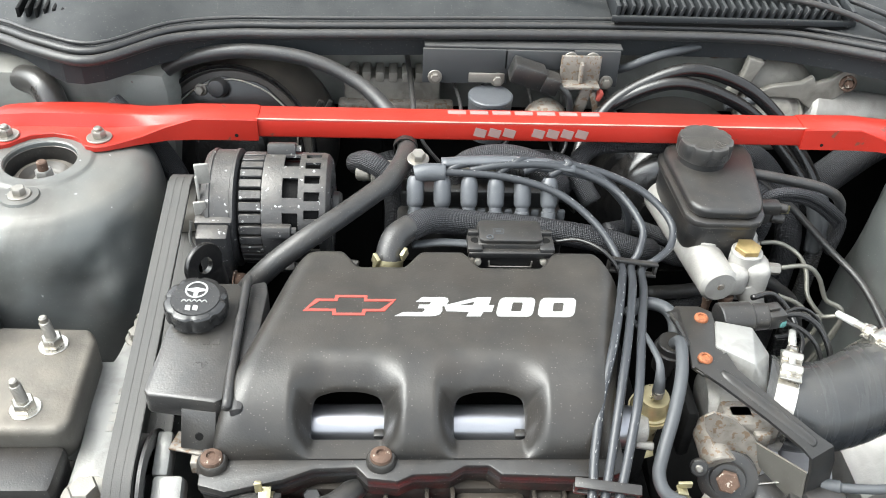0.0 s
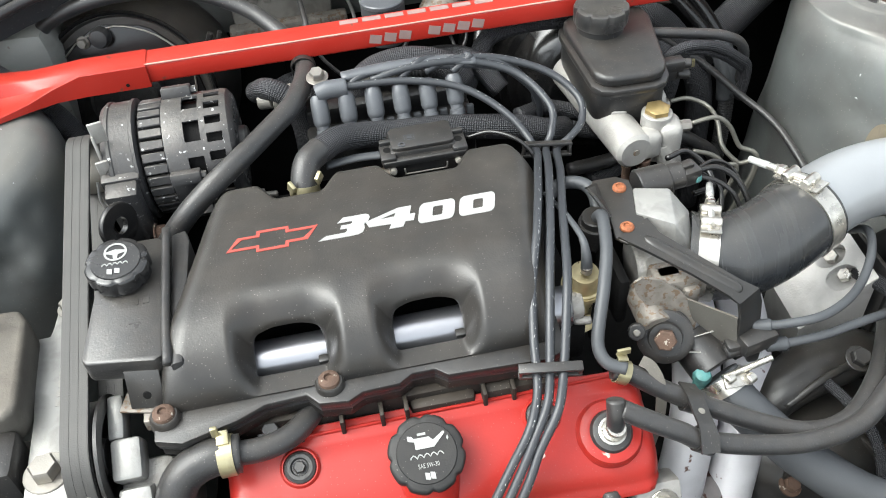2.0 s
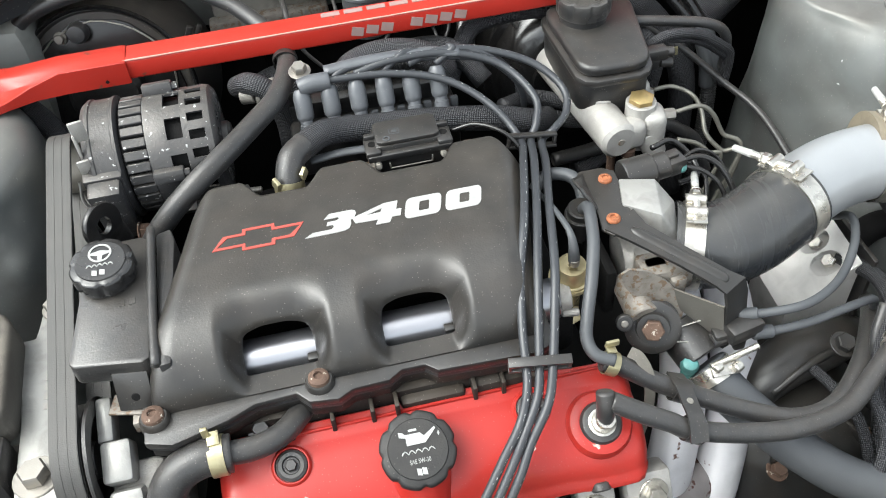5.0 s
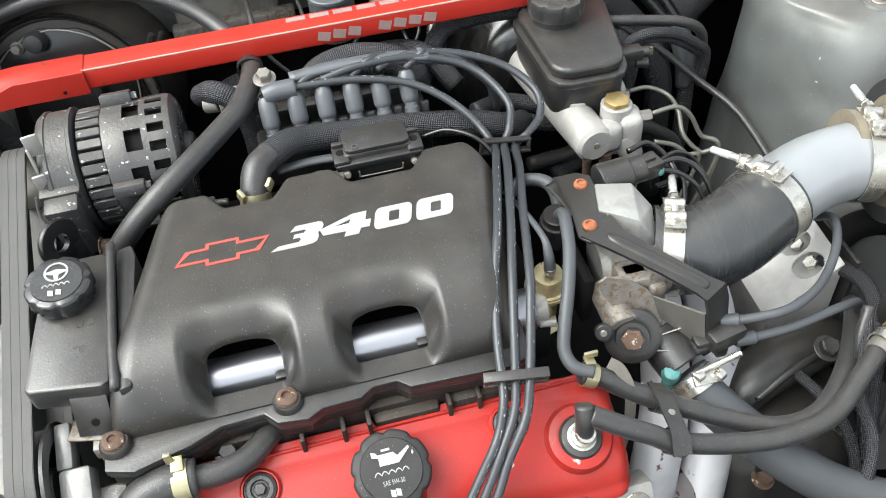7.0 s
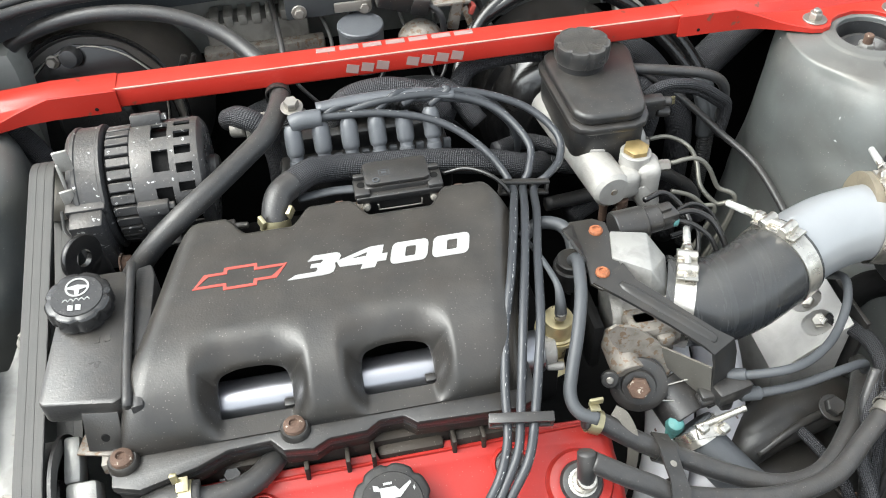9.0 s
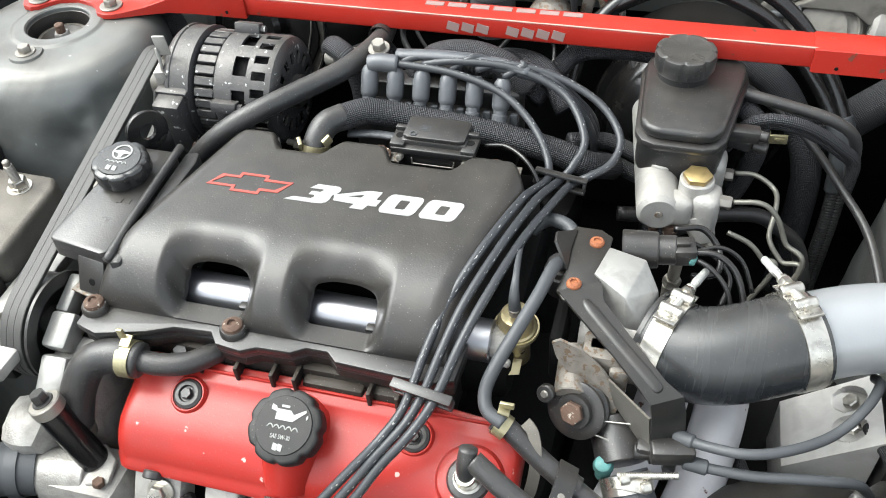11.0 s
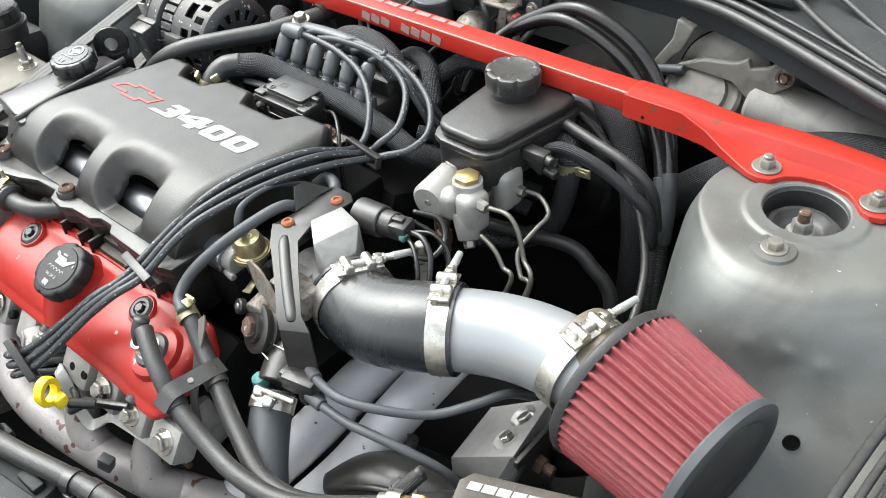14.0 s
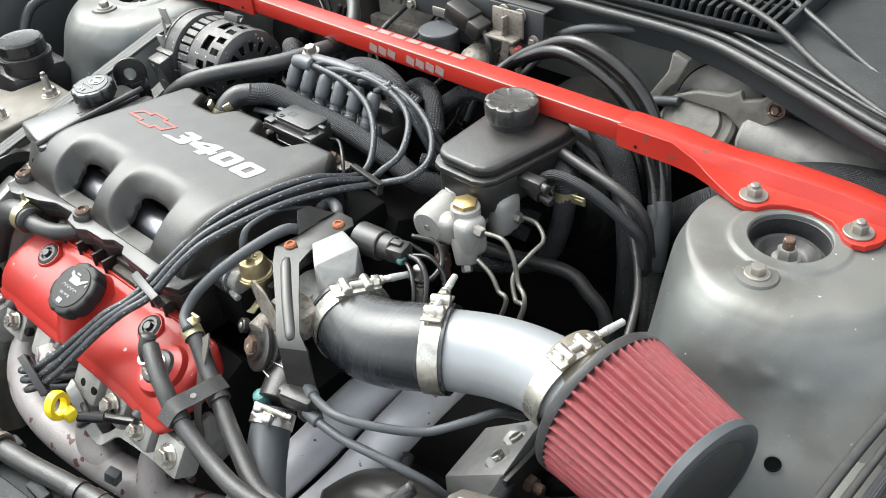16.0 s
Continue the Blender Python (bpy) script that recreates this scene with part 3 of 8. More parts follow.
slab("inner_fender_1", box((-0.585, 0.0, 0.66), (0.03, 1.5, 0.56), 0.006), M_BODYDARK, "dark grey inner fender wall", "inner fender")
slab("inner_fender_2", box((0.795, -0.05, 0.60), (0.03, 1.3, 0.44), 0.006), M_BODY, "grey painted inner fender wall with a hole", "inner fender")
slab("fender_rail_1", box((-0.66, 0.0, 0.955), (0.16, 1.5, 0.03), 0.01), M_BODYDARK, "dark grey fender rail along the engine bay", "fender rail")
slab("fender_rail_2", box((0.885, -0.05, 0.845), (0.15, 1.3, 0.025), 0.008), M_BODY, "grey fender rail along the engine bay", "fender rail")
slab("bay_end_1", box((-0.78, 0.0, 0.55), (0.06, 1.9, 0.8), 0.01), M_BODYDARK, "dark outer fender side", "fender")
slab("bay_end_2", box((1.02, 0.0, 0.45), (0.06, 1.9, 0.75), 0.01), M_BODYDARK, "dark outer fender side", "fender")
# out of view: stands in for the hood and shuts off the rear sky
slab("unseen_hood_panel", box((0.12, 1.02, 1.62), (1.56, 0.03, 1.18), 0.012, (-4, 0, 0)), M_BODYDARK, "unseen dark grey hood panel, added behind the cowl to block rear sky", "hood")
# lower firewall split off; the shade behind the engine is in its colour
slab("firewall_lower", join(box((0.12, 0.525, 0.47), (1.9, 0.04, 0.76), 0.005), box((0.40, 0.50, 0.68), (0.9, 0.02, 0.34), 0.006)), M_DARK, "lower firewall, near-black to hold the bay's deep shade", "firewall")
slab("firewall", join(box((0.12, 0.492, 0.912), (1.9, 0.04, 0.116), 0.005), box((-0.43, 0.44, 0.80), (0.26, 0.14, 0.3), 0.03)), M_WALL, "dusty grey firewall panel, paint lightened against its shade", "firewall")

# cowl: shelf above the firewall, kept low at both ends
def cowl():
    ob = thing("cowl", (0.12, 0.6, 0.98), "weathered dark grey cowl panel below the windscreen", "cowl", kind="structure")
    bm = bmesh.new()
    n, rows = 80, 14
    grid = []
    for i in range(n + 1):
        x = -0.75 + 1.72 * i / n
        front = cowl_front(x)
        col = []
        for j in range(rows + 1):
            y = front + 0.004 + (0.95 - front) * (j / rows)
            z = 0.985 + 0.02 * sstep(0.0, 0.06, y - front) + 0.03 * sstep(0.1, 0.5, y - front) - 0.05 * sstep(0.5, 0.9, abs(x - 0.1))
            if -0.52 < x < 0.2:
                z += 0.012 * sstep(0.03, 0.07, y - front)
            col.append(bm.verts.new((x, y, z)))
        grid.append(col)
    for a, b in zip(grid, grid[1:]):
        for j in range(rows):
            bm.faces.new((a[j], b[j], b[j + 1], a[j + 1]))
        bm.faces.new((a[0], b[0], bm.verts.new((b[0].co.x, b[0].co.y, 0.955)), bm.verts.new((a[0].co.x, a[0].co.y, 0.955)))[::-1])
    bmesh.ops.recalc_face_normals(bm, faces=bm.faces)
    part("cowl_panel", bm, M_COWL, ob)
    return ob


def cowl_front(x):
    """Front edge of the cowl as seen from above: straight in the middle, drawn forward over both towers."""
    return 0.418 - 0.085 * math.exp(-((x + 0.39) / 0.075) ** 2) - 0.085 * sstep(0.42, 0.72, x) + 0.012 * math.sin(x * 5)


cowl_ob = cowl()
for k, (dy, dz, r) in enumerate(((-0.004, 0.986, 0.0062), (0.007, 0.9925, 0.0042), (0.0165, 0.998, 0.0022))):
    pts = [(x, cowl_front(x) + dy, dz - 0.05 * sstep(0.5, 0.9, abs(x - 0.1))) for x in [-0.72 + 0.07 * i for i in range(24)]]
    part("hood_seal" if k == 0 else "seal_lip", tube(pts, r, 12, 5), M_RUBBER, cowl_ob, "black rubber hood seal" if k == 0 else "")

# cowl vent: many thin slats in a frame
vent = thing("cowl_vent", (0.39, 0.47, 1.01), "black slatted cowl vent with dry pine needles", "vent", kind="structure")
part("vent_tray", box((0.39, 0.575, 1.012), (0.30, 0.29, 0.006), 0.002, (5, 0, 0)), M_DARK, vent)
slat = None
for i in range(27):
    x = 0.252 + 0.0105 * i
    if slat is None:
        slat = part("slat", box((x, 0.573, 1.026), (0.0042, 0.285, 0.018), 0.0008, (5, 14, 0), seg=1), M_COWL, vent)
    else:
        o = new("slat", slat.data)
        o.parent, o.location = vent, (0.0105 * i, 0, 0)
for i, y in enumerate((0.47, 0.51, 0.55, 0.59, 0.63, 0.67)):
    part("cross_bar", box((0.39, y, 1.016 + 0.0035 * i), (0.29, 0.003, 0.014), 0.0008), M_BLACK, vent)
part("vent_rim", join(box((0.39, 0.43, 1.006), (0.31, 0.006, 0.008), 0.002), box((0.242, 0.573, 1.024), (0.006, 0.29, 0.024), 0.002, (5, 0, 0)), box((0.538, 0.573, 1.024), (0.006, 0.29, 0.024), 0.002, (5, 0, 0))), M_COWL, vent)
solid("washer_hose", tube([(0.02, 0.60, 1.03), (0.10, 0.52, 1.03), (0.20, 0.478, 1.028), (0.32, 0.468, 1.03), (0.44, 0.452, 1.03), (0.52, 0.43, 1.022), (0.60, 0.395, 1.0), (0.70, 0.35, 0.985), (0.80, 0.30, 0.97)], 0.004, 10), M_RUBBER, "thin black washer hose along the cowl", "hose")
solid("cowl_wire", tube([(0.47, 0.52, 1.03), (0.56, 0.46, 1.02), (0.64, 0.42, 1.0), (0.74, 0.37, 0.985), (0.86, 0.30, 0.97)], 0.0035, 10), M_RUBBER, "thin black cable over the cowl", "cable")
vent2 = thing("drain_vent", (-0.47, 0.44, 1.0), "small black slatted drain vent", "vent", kind="structure")
for i in range(6):
    part("slat", box((-0.475 + 0.0105 * i, 0.428, 1.006), (0.004, 0.05, 0.012), 0.001, (0, 0, 6)), M_DARK, vent2)

# under-hood parts that close the bay; their near-black holds its deep shade
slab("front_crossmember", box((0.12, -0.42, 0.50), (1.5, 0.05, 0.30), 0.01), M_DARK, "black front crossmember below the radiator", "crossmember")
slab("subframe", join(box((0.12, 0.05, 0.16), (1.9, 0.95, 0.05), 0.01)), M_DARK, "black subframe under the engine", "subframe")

# radiator support and shroud in front
shroud = thing("radiator_shroud", (0.1, -0.40, 0.6), "grey plastic radiator top panel with ribs", "radiator panel", kind="structure")
part("top_panel", box((0.06, -0.445, 0.748), (1.05, 0.15, 0.012), 0.004, (6, 0, 7)), M_COWL, shroud)
part("panel_lip", box((0.07, -0.378, 0.752), (1.05, 0.014, 0.018), 0.004, (6, 0, 7)), M_COWL, shroud)
part("panel_rib", box((0.02, -0.43, 0.757), (0.8, 0.004, 0.006), 0.001, (6, 0, 7)), M_COWL, shroud)
part("panel_recess", box((0.05, -0.45, 0.7555), (0.22, 0.07, 0.004), 0.001, (6, 0, 7)), M_BODYDARK, shroud)


# ---- engine core ----
# plain boxes fill the bay, with its deep shade put into their colour
def engine_block():
    ob = thing("engine_block", (0.05, 0.02, 0.4), "grimy engine block and heads, darkened for the bay's deep shade", "engine", kind="structure")
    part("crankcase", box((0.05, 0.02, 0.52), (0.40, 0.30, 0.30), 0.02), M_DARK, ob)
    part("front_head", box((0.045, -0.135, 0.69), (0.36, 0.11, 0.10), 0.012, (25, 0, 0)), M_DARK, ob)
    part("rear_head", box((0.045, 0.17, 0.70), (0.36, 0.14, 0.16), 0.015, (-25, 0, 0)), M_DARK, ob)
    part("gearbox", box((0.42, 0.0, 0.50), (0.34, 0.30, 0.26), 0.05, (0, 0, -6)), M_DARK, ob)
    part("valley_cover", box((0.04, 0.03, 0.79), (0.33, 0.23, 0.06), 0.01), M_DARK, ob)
    return ob


engine_block()


def lower_manifold():
    ob = thing("lower_intake_manifold", (0.0, -0.12, 0.80), "matt black lower intake manifold with dusty ribs", "intake manifold")
    out = [(-0.19, -0.10), (-0.188, -0.143), (-0.165, -0.15), (-0.12, -0.138), (-0.095, -0.127), (-0.06, -0.125), (-0.05, -0.137), (-0.025, -0.14), (-0.012, -0.133), (0.02, -0.132), (0.032, -0.124), (0.052, -0.124), (0.062, -0.133), (0.15, -0.137), (0.168, -0.13), (0.17, -0.09), (0.12, -0.084), (0.085, -0.0965), (0.024, -0.0965), (-0.035, -0.0955), (-0.102, -0.0955), (-0.15, -0.084)]
    part("upper_flange", prism(out, 0.8345, 0.8425, bevel=0.0015), M_BLACK, ob)
    part("gasket", prism([(x * 0.995, y * 0.985) for x, y in out], 0.829, 0.8335), M_RUBBER, ob, "black rubber gasket")
    out2 = [(x * 0.99, y * 0.99 + 0.002) for x, y in out]
    part("lower_flange", prism(out2, 0.817, 0.828, bevel=0.0015), M_GRIME, ob)
    part("manifold_body", join(box((-0.005, -0.10, 0.785), (0.33, 0.055, 0.06), 0.006), box((0.055, -0.128, 0.792), (0.06, 0.02, 0.034), 0.006), box((0.115, -0.128, 0.797), (0.05, 0.02, 0.03), 0.008)), M_GRIME, ob)
    for x in (-0.072, -0.035, 0.0, 0.022, 0.092, 0.118, 0.145):
        part("rib", box((x, -0.133, 0.797), (0.004, 0.020, 0.040), 0.001), M_GRIME, ob)
    part("rail_seat", box((-0.03, -0.14, 0.783), (0.06, 0.01, 0.022), 0.002), M_BLACK, ob)
    part("manifold_bolt", hex_head((-0.098, -0.125, 0.802), (0, -0.5, 0.85), 0.008, 0.008, 0.013), M_BLACK, ob, "black flange bolt")
    return ob


lower_manifold()
rail = thing("fuel_rail_tube", (0.03, -0.07, 0.829), "bright satin silver tube below the runners", "tube")
part("rail_tube", cyl((-0.128, -0.069, 0.829), (0.188, -0.071, 0.829), 0.0195, seg=40), M_SATIN, rail)
for x in (-0.04, 0.083):
    part("rail_foot", box((x, -0.091, 0.8435), (0.012, 0.008, 0.004), 0.001), M_BLACK, rail)


def plenum():
    ob = thing("intake_plenum_cover", (0.0, 0.0, 0.84), "matt black plastic intake cover with three runners", "intake cover", kind="")
    NU, NV = 210, 170
    gaps = (-0.0685, 0.0545)

    def left(y):
        return np.interp(y, (-0.118, -0.09, -0.064, -0.04, 0.02, 0.08, 0.1), (-0.180, -0.178, -0.172, -0.164, -0.148, -0.133, -0.129))

    def right(y):
        return np.interp(y, (-0.118, -0.06, 0.0, 0.06, 0.1), (0.158, 0.168, 0.182, 0.192, 0.195))

    def back(x):
        lobe = sstep(-0.15, -0.11, x) * (1 - sstep(-0.084, -0.062, x)) + sstep(-0.022, 0.000, x) * (1 - sstep(0.036, 0.056, x)) + sstep(0.112, 0.134, x) * (1 - sstep(0.170, 0.198, x))
        return 0.077 + 0.025 * lobe - 0.014 * sstep(0.165, 0.195, x) - 0.012 * (1 - sstep(-0.14, -0.115, x))

    def height(x, y):
        g = min(abs(x - c) for c in gaps)
        w = sstep(0.017 + 0.010 * (1 - sstep(-0.096, -0.076, y)), 0.050, g)
        s = min(1, max(0, (-0.036 - y) / 0.0825))
        zr = 0.842 + 0.056 * (1 - s ** 2.3) ** 0.58
        s = min(1, max(0, (-0.038 - y) / 0.039))
        zg = 0.8445 + 0.0535 * (1 - s ** 2.5) ** 0.62
        z = zg + (zr - zg) * w
        z += 0.0015 * (1 - ((y - 0.02) / 0.1) ** 2) * (1 if y > -0.08 else 0.3)
        d = min(x - left(y), right(y) - x)
        R = 0.026
        if d < R:
            z -= (R - math.sqrt(max(0, R * R - (R - d) ** 2))) * min(1, (z - 0.84) / 0.05 + 0.05)
        d = back(x) - y
        R = 0.011
        if d < R:
            z -= R - math.sqrt(max(0, R * R - (R - max(d, 0)) ** 2))
        return max(z, 0.8425)

    def hole(x, y):
        """Below 1 inside one of the two openings: square at the front, round at the back."""
        c = min(gaps, key=lambda q: abs(x - q))
        a, b = abs(x - c) / 0.0312, (y + 0.0835) / 0.0148
        return (a ** 3.2 + abs(b) ** 3.2) if b > 0 else max(a ** 3.2, abs(b) ** 3.2)

    bm = bmesh.new()
    grid = []
    for i in range(NU + 1):
        u = i / NU
        u = u + 0.05 * math.sin(2 * math.pi * u) * -0.6
        col = []
        for j in range(NV + 1):
            v = j / NV
            y = -0.118 + 0.205 * v
            x = left(y) + (right(y) - left(y)) * u
            y = -0.118 + (back(x) + 0.118) * v
            x = left(y) + (right(y) - left(y)) * u
            col.append(bm.verts.new((x, y, height(x, y))))
        grid.append(col)
    for i in range(NU):
        for j in range(NV):
            q = (grid[i][j], grid[i + 1][j], grid[i + 1][j + 1], grid[i][j + 1])
            c = sum((v.co for v in q), Vector()) / 4
            if hole(c.x, c.y) > 1:
                bm.faces.new(q)
    rim = [e for e in bm.edges if len(e.link_faces) == 1]
    for v in {v for e in rim for v in e.verts}:
        if -0.11 < v.co.y < -0.05 and 0.5 < hole(v.co.x, v.co.y) < 1.9:
            c = min(gaps, key=lambda q: abs(v.co.x - q))
            k = hole(v.co.x, v.co.y) ** (-1 / 3.2)
            v.co.x, v.co.y = c + (v.co.x - c) * k, -0.0835 + (v.co.y + 0.0835) * k
            v.co.z = height(v.co.x, v.co.y)
    r = bmesh.ops.extrude_edge_only(bm, edges=rim)
    for v in r["geom"]:
        if isinstance(v, bmesh.types.BMVert):
            inner = any(abs(v.co.x - c) < 0.034 for c in gaps) and -0.105 < v.co.y < -0.045
            v.co.z = v.co.z - 0.005 if inner else min(v.co.z - 0.002, 0.838)
    for v in [v for v in bm.verts if not v.link_faces]:
        bm.verts.remove(v)
    bmesh.ops.recalc_face_normals(bm, faces=bm.faces)
    if sum(f.normal.z * f.calc_area() for f in bm.faces) < 0:
        bmesh.ops.reverse_faces(bm, faces=bm.faces)
    part("cover_shell", bm, M_PLENUM, ob, sharp=60)
    # badge: a stepped bow shape in outline, and four slanting square-cut figures
    def bow(grow):
        a, b, c = 0.0425 + grow, 0.0138 + grow, 0.0084 + grow
        half = [(-a - grow * 0.3, -c), (-0.0155 - grow, -c), (-0.0155 - grow, -b), (0.0140 + grow, -b), (0.0148 + grow, -c), (a - 0.0105 + grow * 0.3, -c)]
        return half + [(-x, -y) for x, y in half]

    def raised(name, loops, at, material, label):
        """Flat shape, with holes, raised a little from the cover."""
        bm = bmesh.new()
        for loop in loops:
            vs = [bm.verts.new((at[0] + x, at[1] + y, 0.8992)) for x, y in loop]
            for i in range(len(vs)):
                bm.edges.new((vs[i], vs[(i + 1) % len(vs)]))
        bmesh.ops.triangle_fill(bm, edges=bm.edges[:], use_beauty=True, normal=(0, 0, 1))
        r = bmesh.ops.extrude_face_region(bm, geom=bm.faces[:])
        bmesh.ops.translate(bm, vec=(0, 0, 0.0009), verts=[v for v in r["geom"] if isinstance(v, bmesh.types.BMVert)])
        bmesh.ops.recalc_face_normals(bm, faces=bm.faces)
        part(name, bm, material, ob, label)

    def rounded(x0, x1, y0, y1, r, slant):
        """Slanting box with round corners."""
        out = []
        for cx, cy, a0 in ((x1 - r, y1 - r, 0), (x0 + r, y1 - r, 90), (x0 + r, y0 + r, 180), (x1 - r, y0 + r, 270)):
            for k in range(5):
                a = radians(a0 + 22.5 * k)
                x, y = cx + r * math.cos(a), cy + r * math.sin(a)
                out.append((x + slant * y, y))
        return out

    raised("badge_outline", [bow(0.0), bow(-0.0030)[::-1]], (-0.070, 0.0135), M_REDINK, "red painted outline badge")
    three = [(0, 0), (43, 20), (140, 21), (152, 30), (150, 42), (117, 42), (125, 61), (172, 61), (185, 69), (182, 77), (108, 77), (140, 102), (255, 102), (271, 96), (276, 82), (262, 60), (242, 51), (241, 30), (228, 10), (205, 2), (170, 0)]
    four = [(250, 57), (425, 103), (497, 104), (479, 60), (507, 60), (492, 25), (449, 25), (432, 0), (360, 0), (376, 24), (262, 27)]
    four_hole = [(322, 58), (398, 60), (408, 79)]
    zero, zero_hole = rounded(505, 693, 0, 103, 27, 0.36), rounded(578, 630, 28, 77, 7, 0.36)
    for loops in ([three], [four, four_hole], [zero, zero_hole], [[(x + 212, y) for x, y in q] for q in (zero, zero_hole)]):
        raised("figure", [[(x * 0.000182, y * 0.000256) for x, y in q] for q in loops], (-0.029, -0.001), M_WHITE, "white raised figure")
    for p in ((-0.179, -0.122, 0.843), (-0.039, -0.120, 0.843)):
        boss = part("bolt_boss", lathe([(0, -0.006), (0.0135, -0.006), (0.0125, 0.004), (0.011, 0.006), (0, 0.006)], Matrix.Translation(p), 28), M_PLENUM, ob)
        part("cover_bolt", lathe([(0, 0.006), (0.0095, 0.006), (0.009, 0.009), (0.0055, 0.0115), (0.004, 0.0115), (0.0035, 0.009), (0, 0.009)], Matrix.Translation(p), 24), M_RUST, boss, "rusty bolt head")
    return ob


plenum()


def oil_cap(name, center, normal, r, h, label, deco, parent=None, skin=None):
    """Round cap with finger scallops round its edge."""
    m = frame_of(center, normal, (0, 1, 0))
    rip = lambda a, z: 1 - 0.075 * max(0, math.cos(8 * a)) ** 3
    if parent:
        ob = parent
    else:
        ob = thing(name, center, label, "cap")
    body = part("screw_cap" if parent else "cap_body", lathe([(0, -h), (r * 0.9, -h), (r, -h * 0.85), (r, -h * 0.15), (r * 0.96, -0.001), (r * 0.90, 0), (0, 0)], m, 96, rip), skin or M_CAP, ob, label if parent else "")
    if parent:
        ob = body
    part("cap_disc", lathe([(0, 0), (r * 0.78, 0), (r * 0.76, 0.0012), (0, 0.0015)], m, 48), skin or M_CAP, ob)
    up = Matrix.Translation((0, 0, 0.0015))
    deco(ob, m @ up, r)
    return ob


def wave_line(w, y, amp, n=5):
    return [(-w / 2 + w * i / (4 * n), y + amp * abs(math.sin(math.pi * i / 4)), 0) for i in range(4 * n + 1)]


def steering_deco(ob, m, r):
    ring = lathe([(r * 0.30, 0), (r * 0.36, 0), (r * 0.36, 0.0006), (r * 0.30, 0.0006), (r * 0.30, 0)], m @ Matrix.Translation((0, r * 0.30, 0)), 40)
    hub = prism([(-0.30 * r, 0.33 * r), (0, 0.40 * r), (0.30 * r, 0.33 * r), (0.30 * r, 0.26 * r), (0.08 * r, 0.20 * r), (0.06 * r, 0.02 * r), (-0.06 * r, 0.02 * r), (-0.08 * r, 0.20 * r), (-0.30 * r, 0.26 * r)], 0, 0.0006, m)
    part("wheel_symbol", join(ring, hub), M_WHITE, ob, "white printed steering wheel symbol")
    part("level_symbol", tube([m @ Vector(p) for p in wave_line(r * 0.8, -r * 0.22, r * 0.09)], 0.0006, 6, 1), M_WHITE, ob)
    part("book_symbol", join(*[prism([(-r * 0.16 + k, -r * 0.56), (k, -r * 0.60), (k, -r * 0.40), (-r * 0.16 + k, -r * 0.36)], 0, 0.0006, m) for k in (-0.002, r * 0.16)]), M_WHITE, ob)


def oil_deco(ob, m, r):
    can = prism([(-0.42 * r, 0.36 * r), (-0.42 * r, 0.50 * r), (-0.30 * r, 0.46 * r), (-0.26 * r, 0.40 * r), (0.12 * r, 0.40 * r), (0.22 * r, 0.30 * r), (0.52 * r, 0.48 * r), (0.54 * r, 0.42 * r), (0.22 * r, 0.12 * r), (-0.26 * r, 0.12 * r), (-0.26 * r, 0.32 * r)], 0, 0.0006, m)
    top = prism([(-0.16 * r, 0.46 * r), (0.06 * r, 0.46 * r), (0.06 * r, 0.52 * r), (-0.16 * r, 0.52 * r)], 0, 0.0006, m)
    drop = prism([(0.56 * r, 0.30 * r), (0.60 * r, 0.36 * r), (0.62 * r, 0.28 * r), (0.58 * r, 0.22 * r)], 0, 0.0006, m)
    part("can_symbol", join(can, top, drop), M_WHITE, ob, "white printed oil can symbol")
    part("level_symbol", tube([m @ Vector(p) for p in wave_line(r * 0.86, -r * 0.10, r * 0.09)], 0.0006, 6, 1), M_WHITE, ob)
    lettering("grade_text", "SAE 5W-30", r * 0.115, m @ Matrix.Translation((-r * 0.27, -r * 0.36, 0)), M_WHITE, ob, 0.0005, r * 0.54)
    part("book_symbol", join(*[prism([(-r * 0.12 + k, -r * 0.64), (k, -r * 0.67), (k, -r * 0.50), (-r * 0.12 + k, -r * 0.47)], 0, 0.0006, m) for k in (-0.0005, r * 0.12)]), M_WHITE, ob)


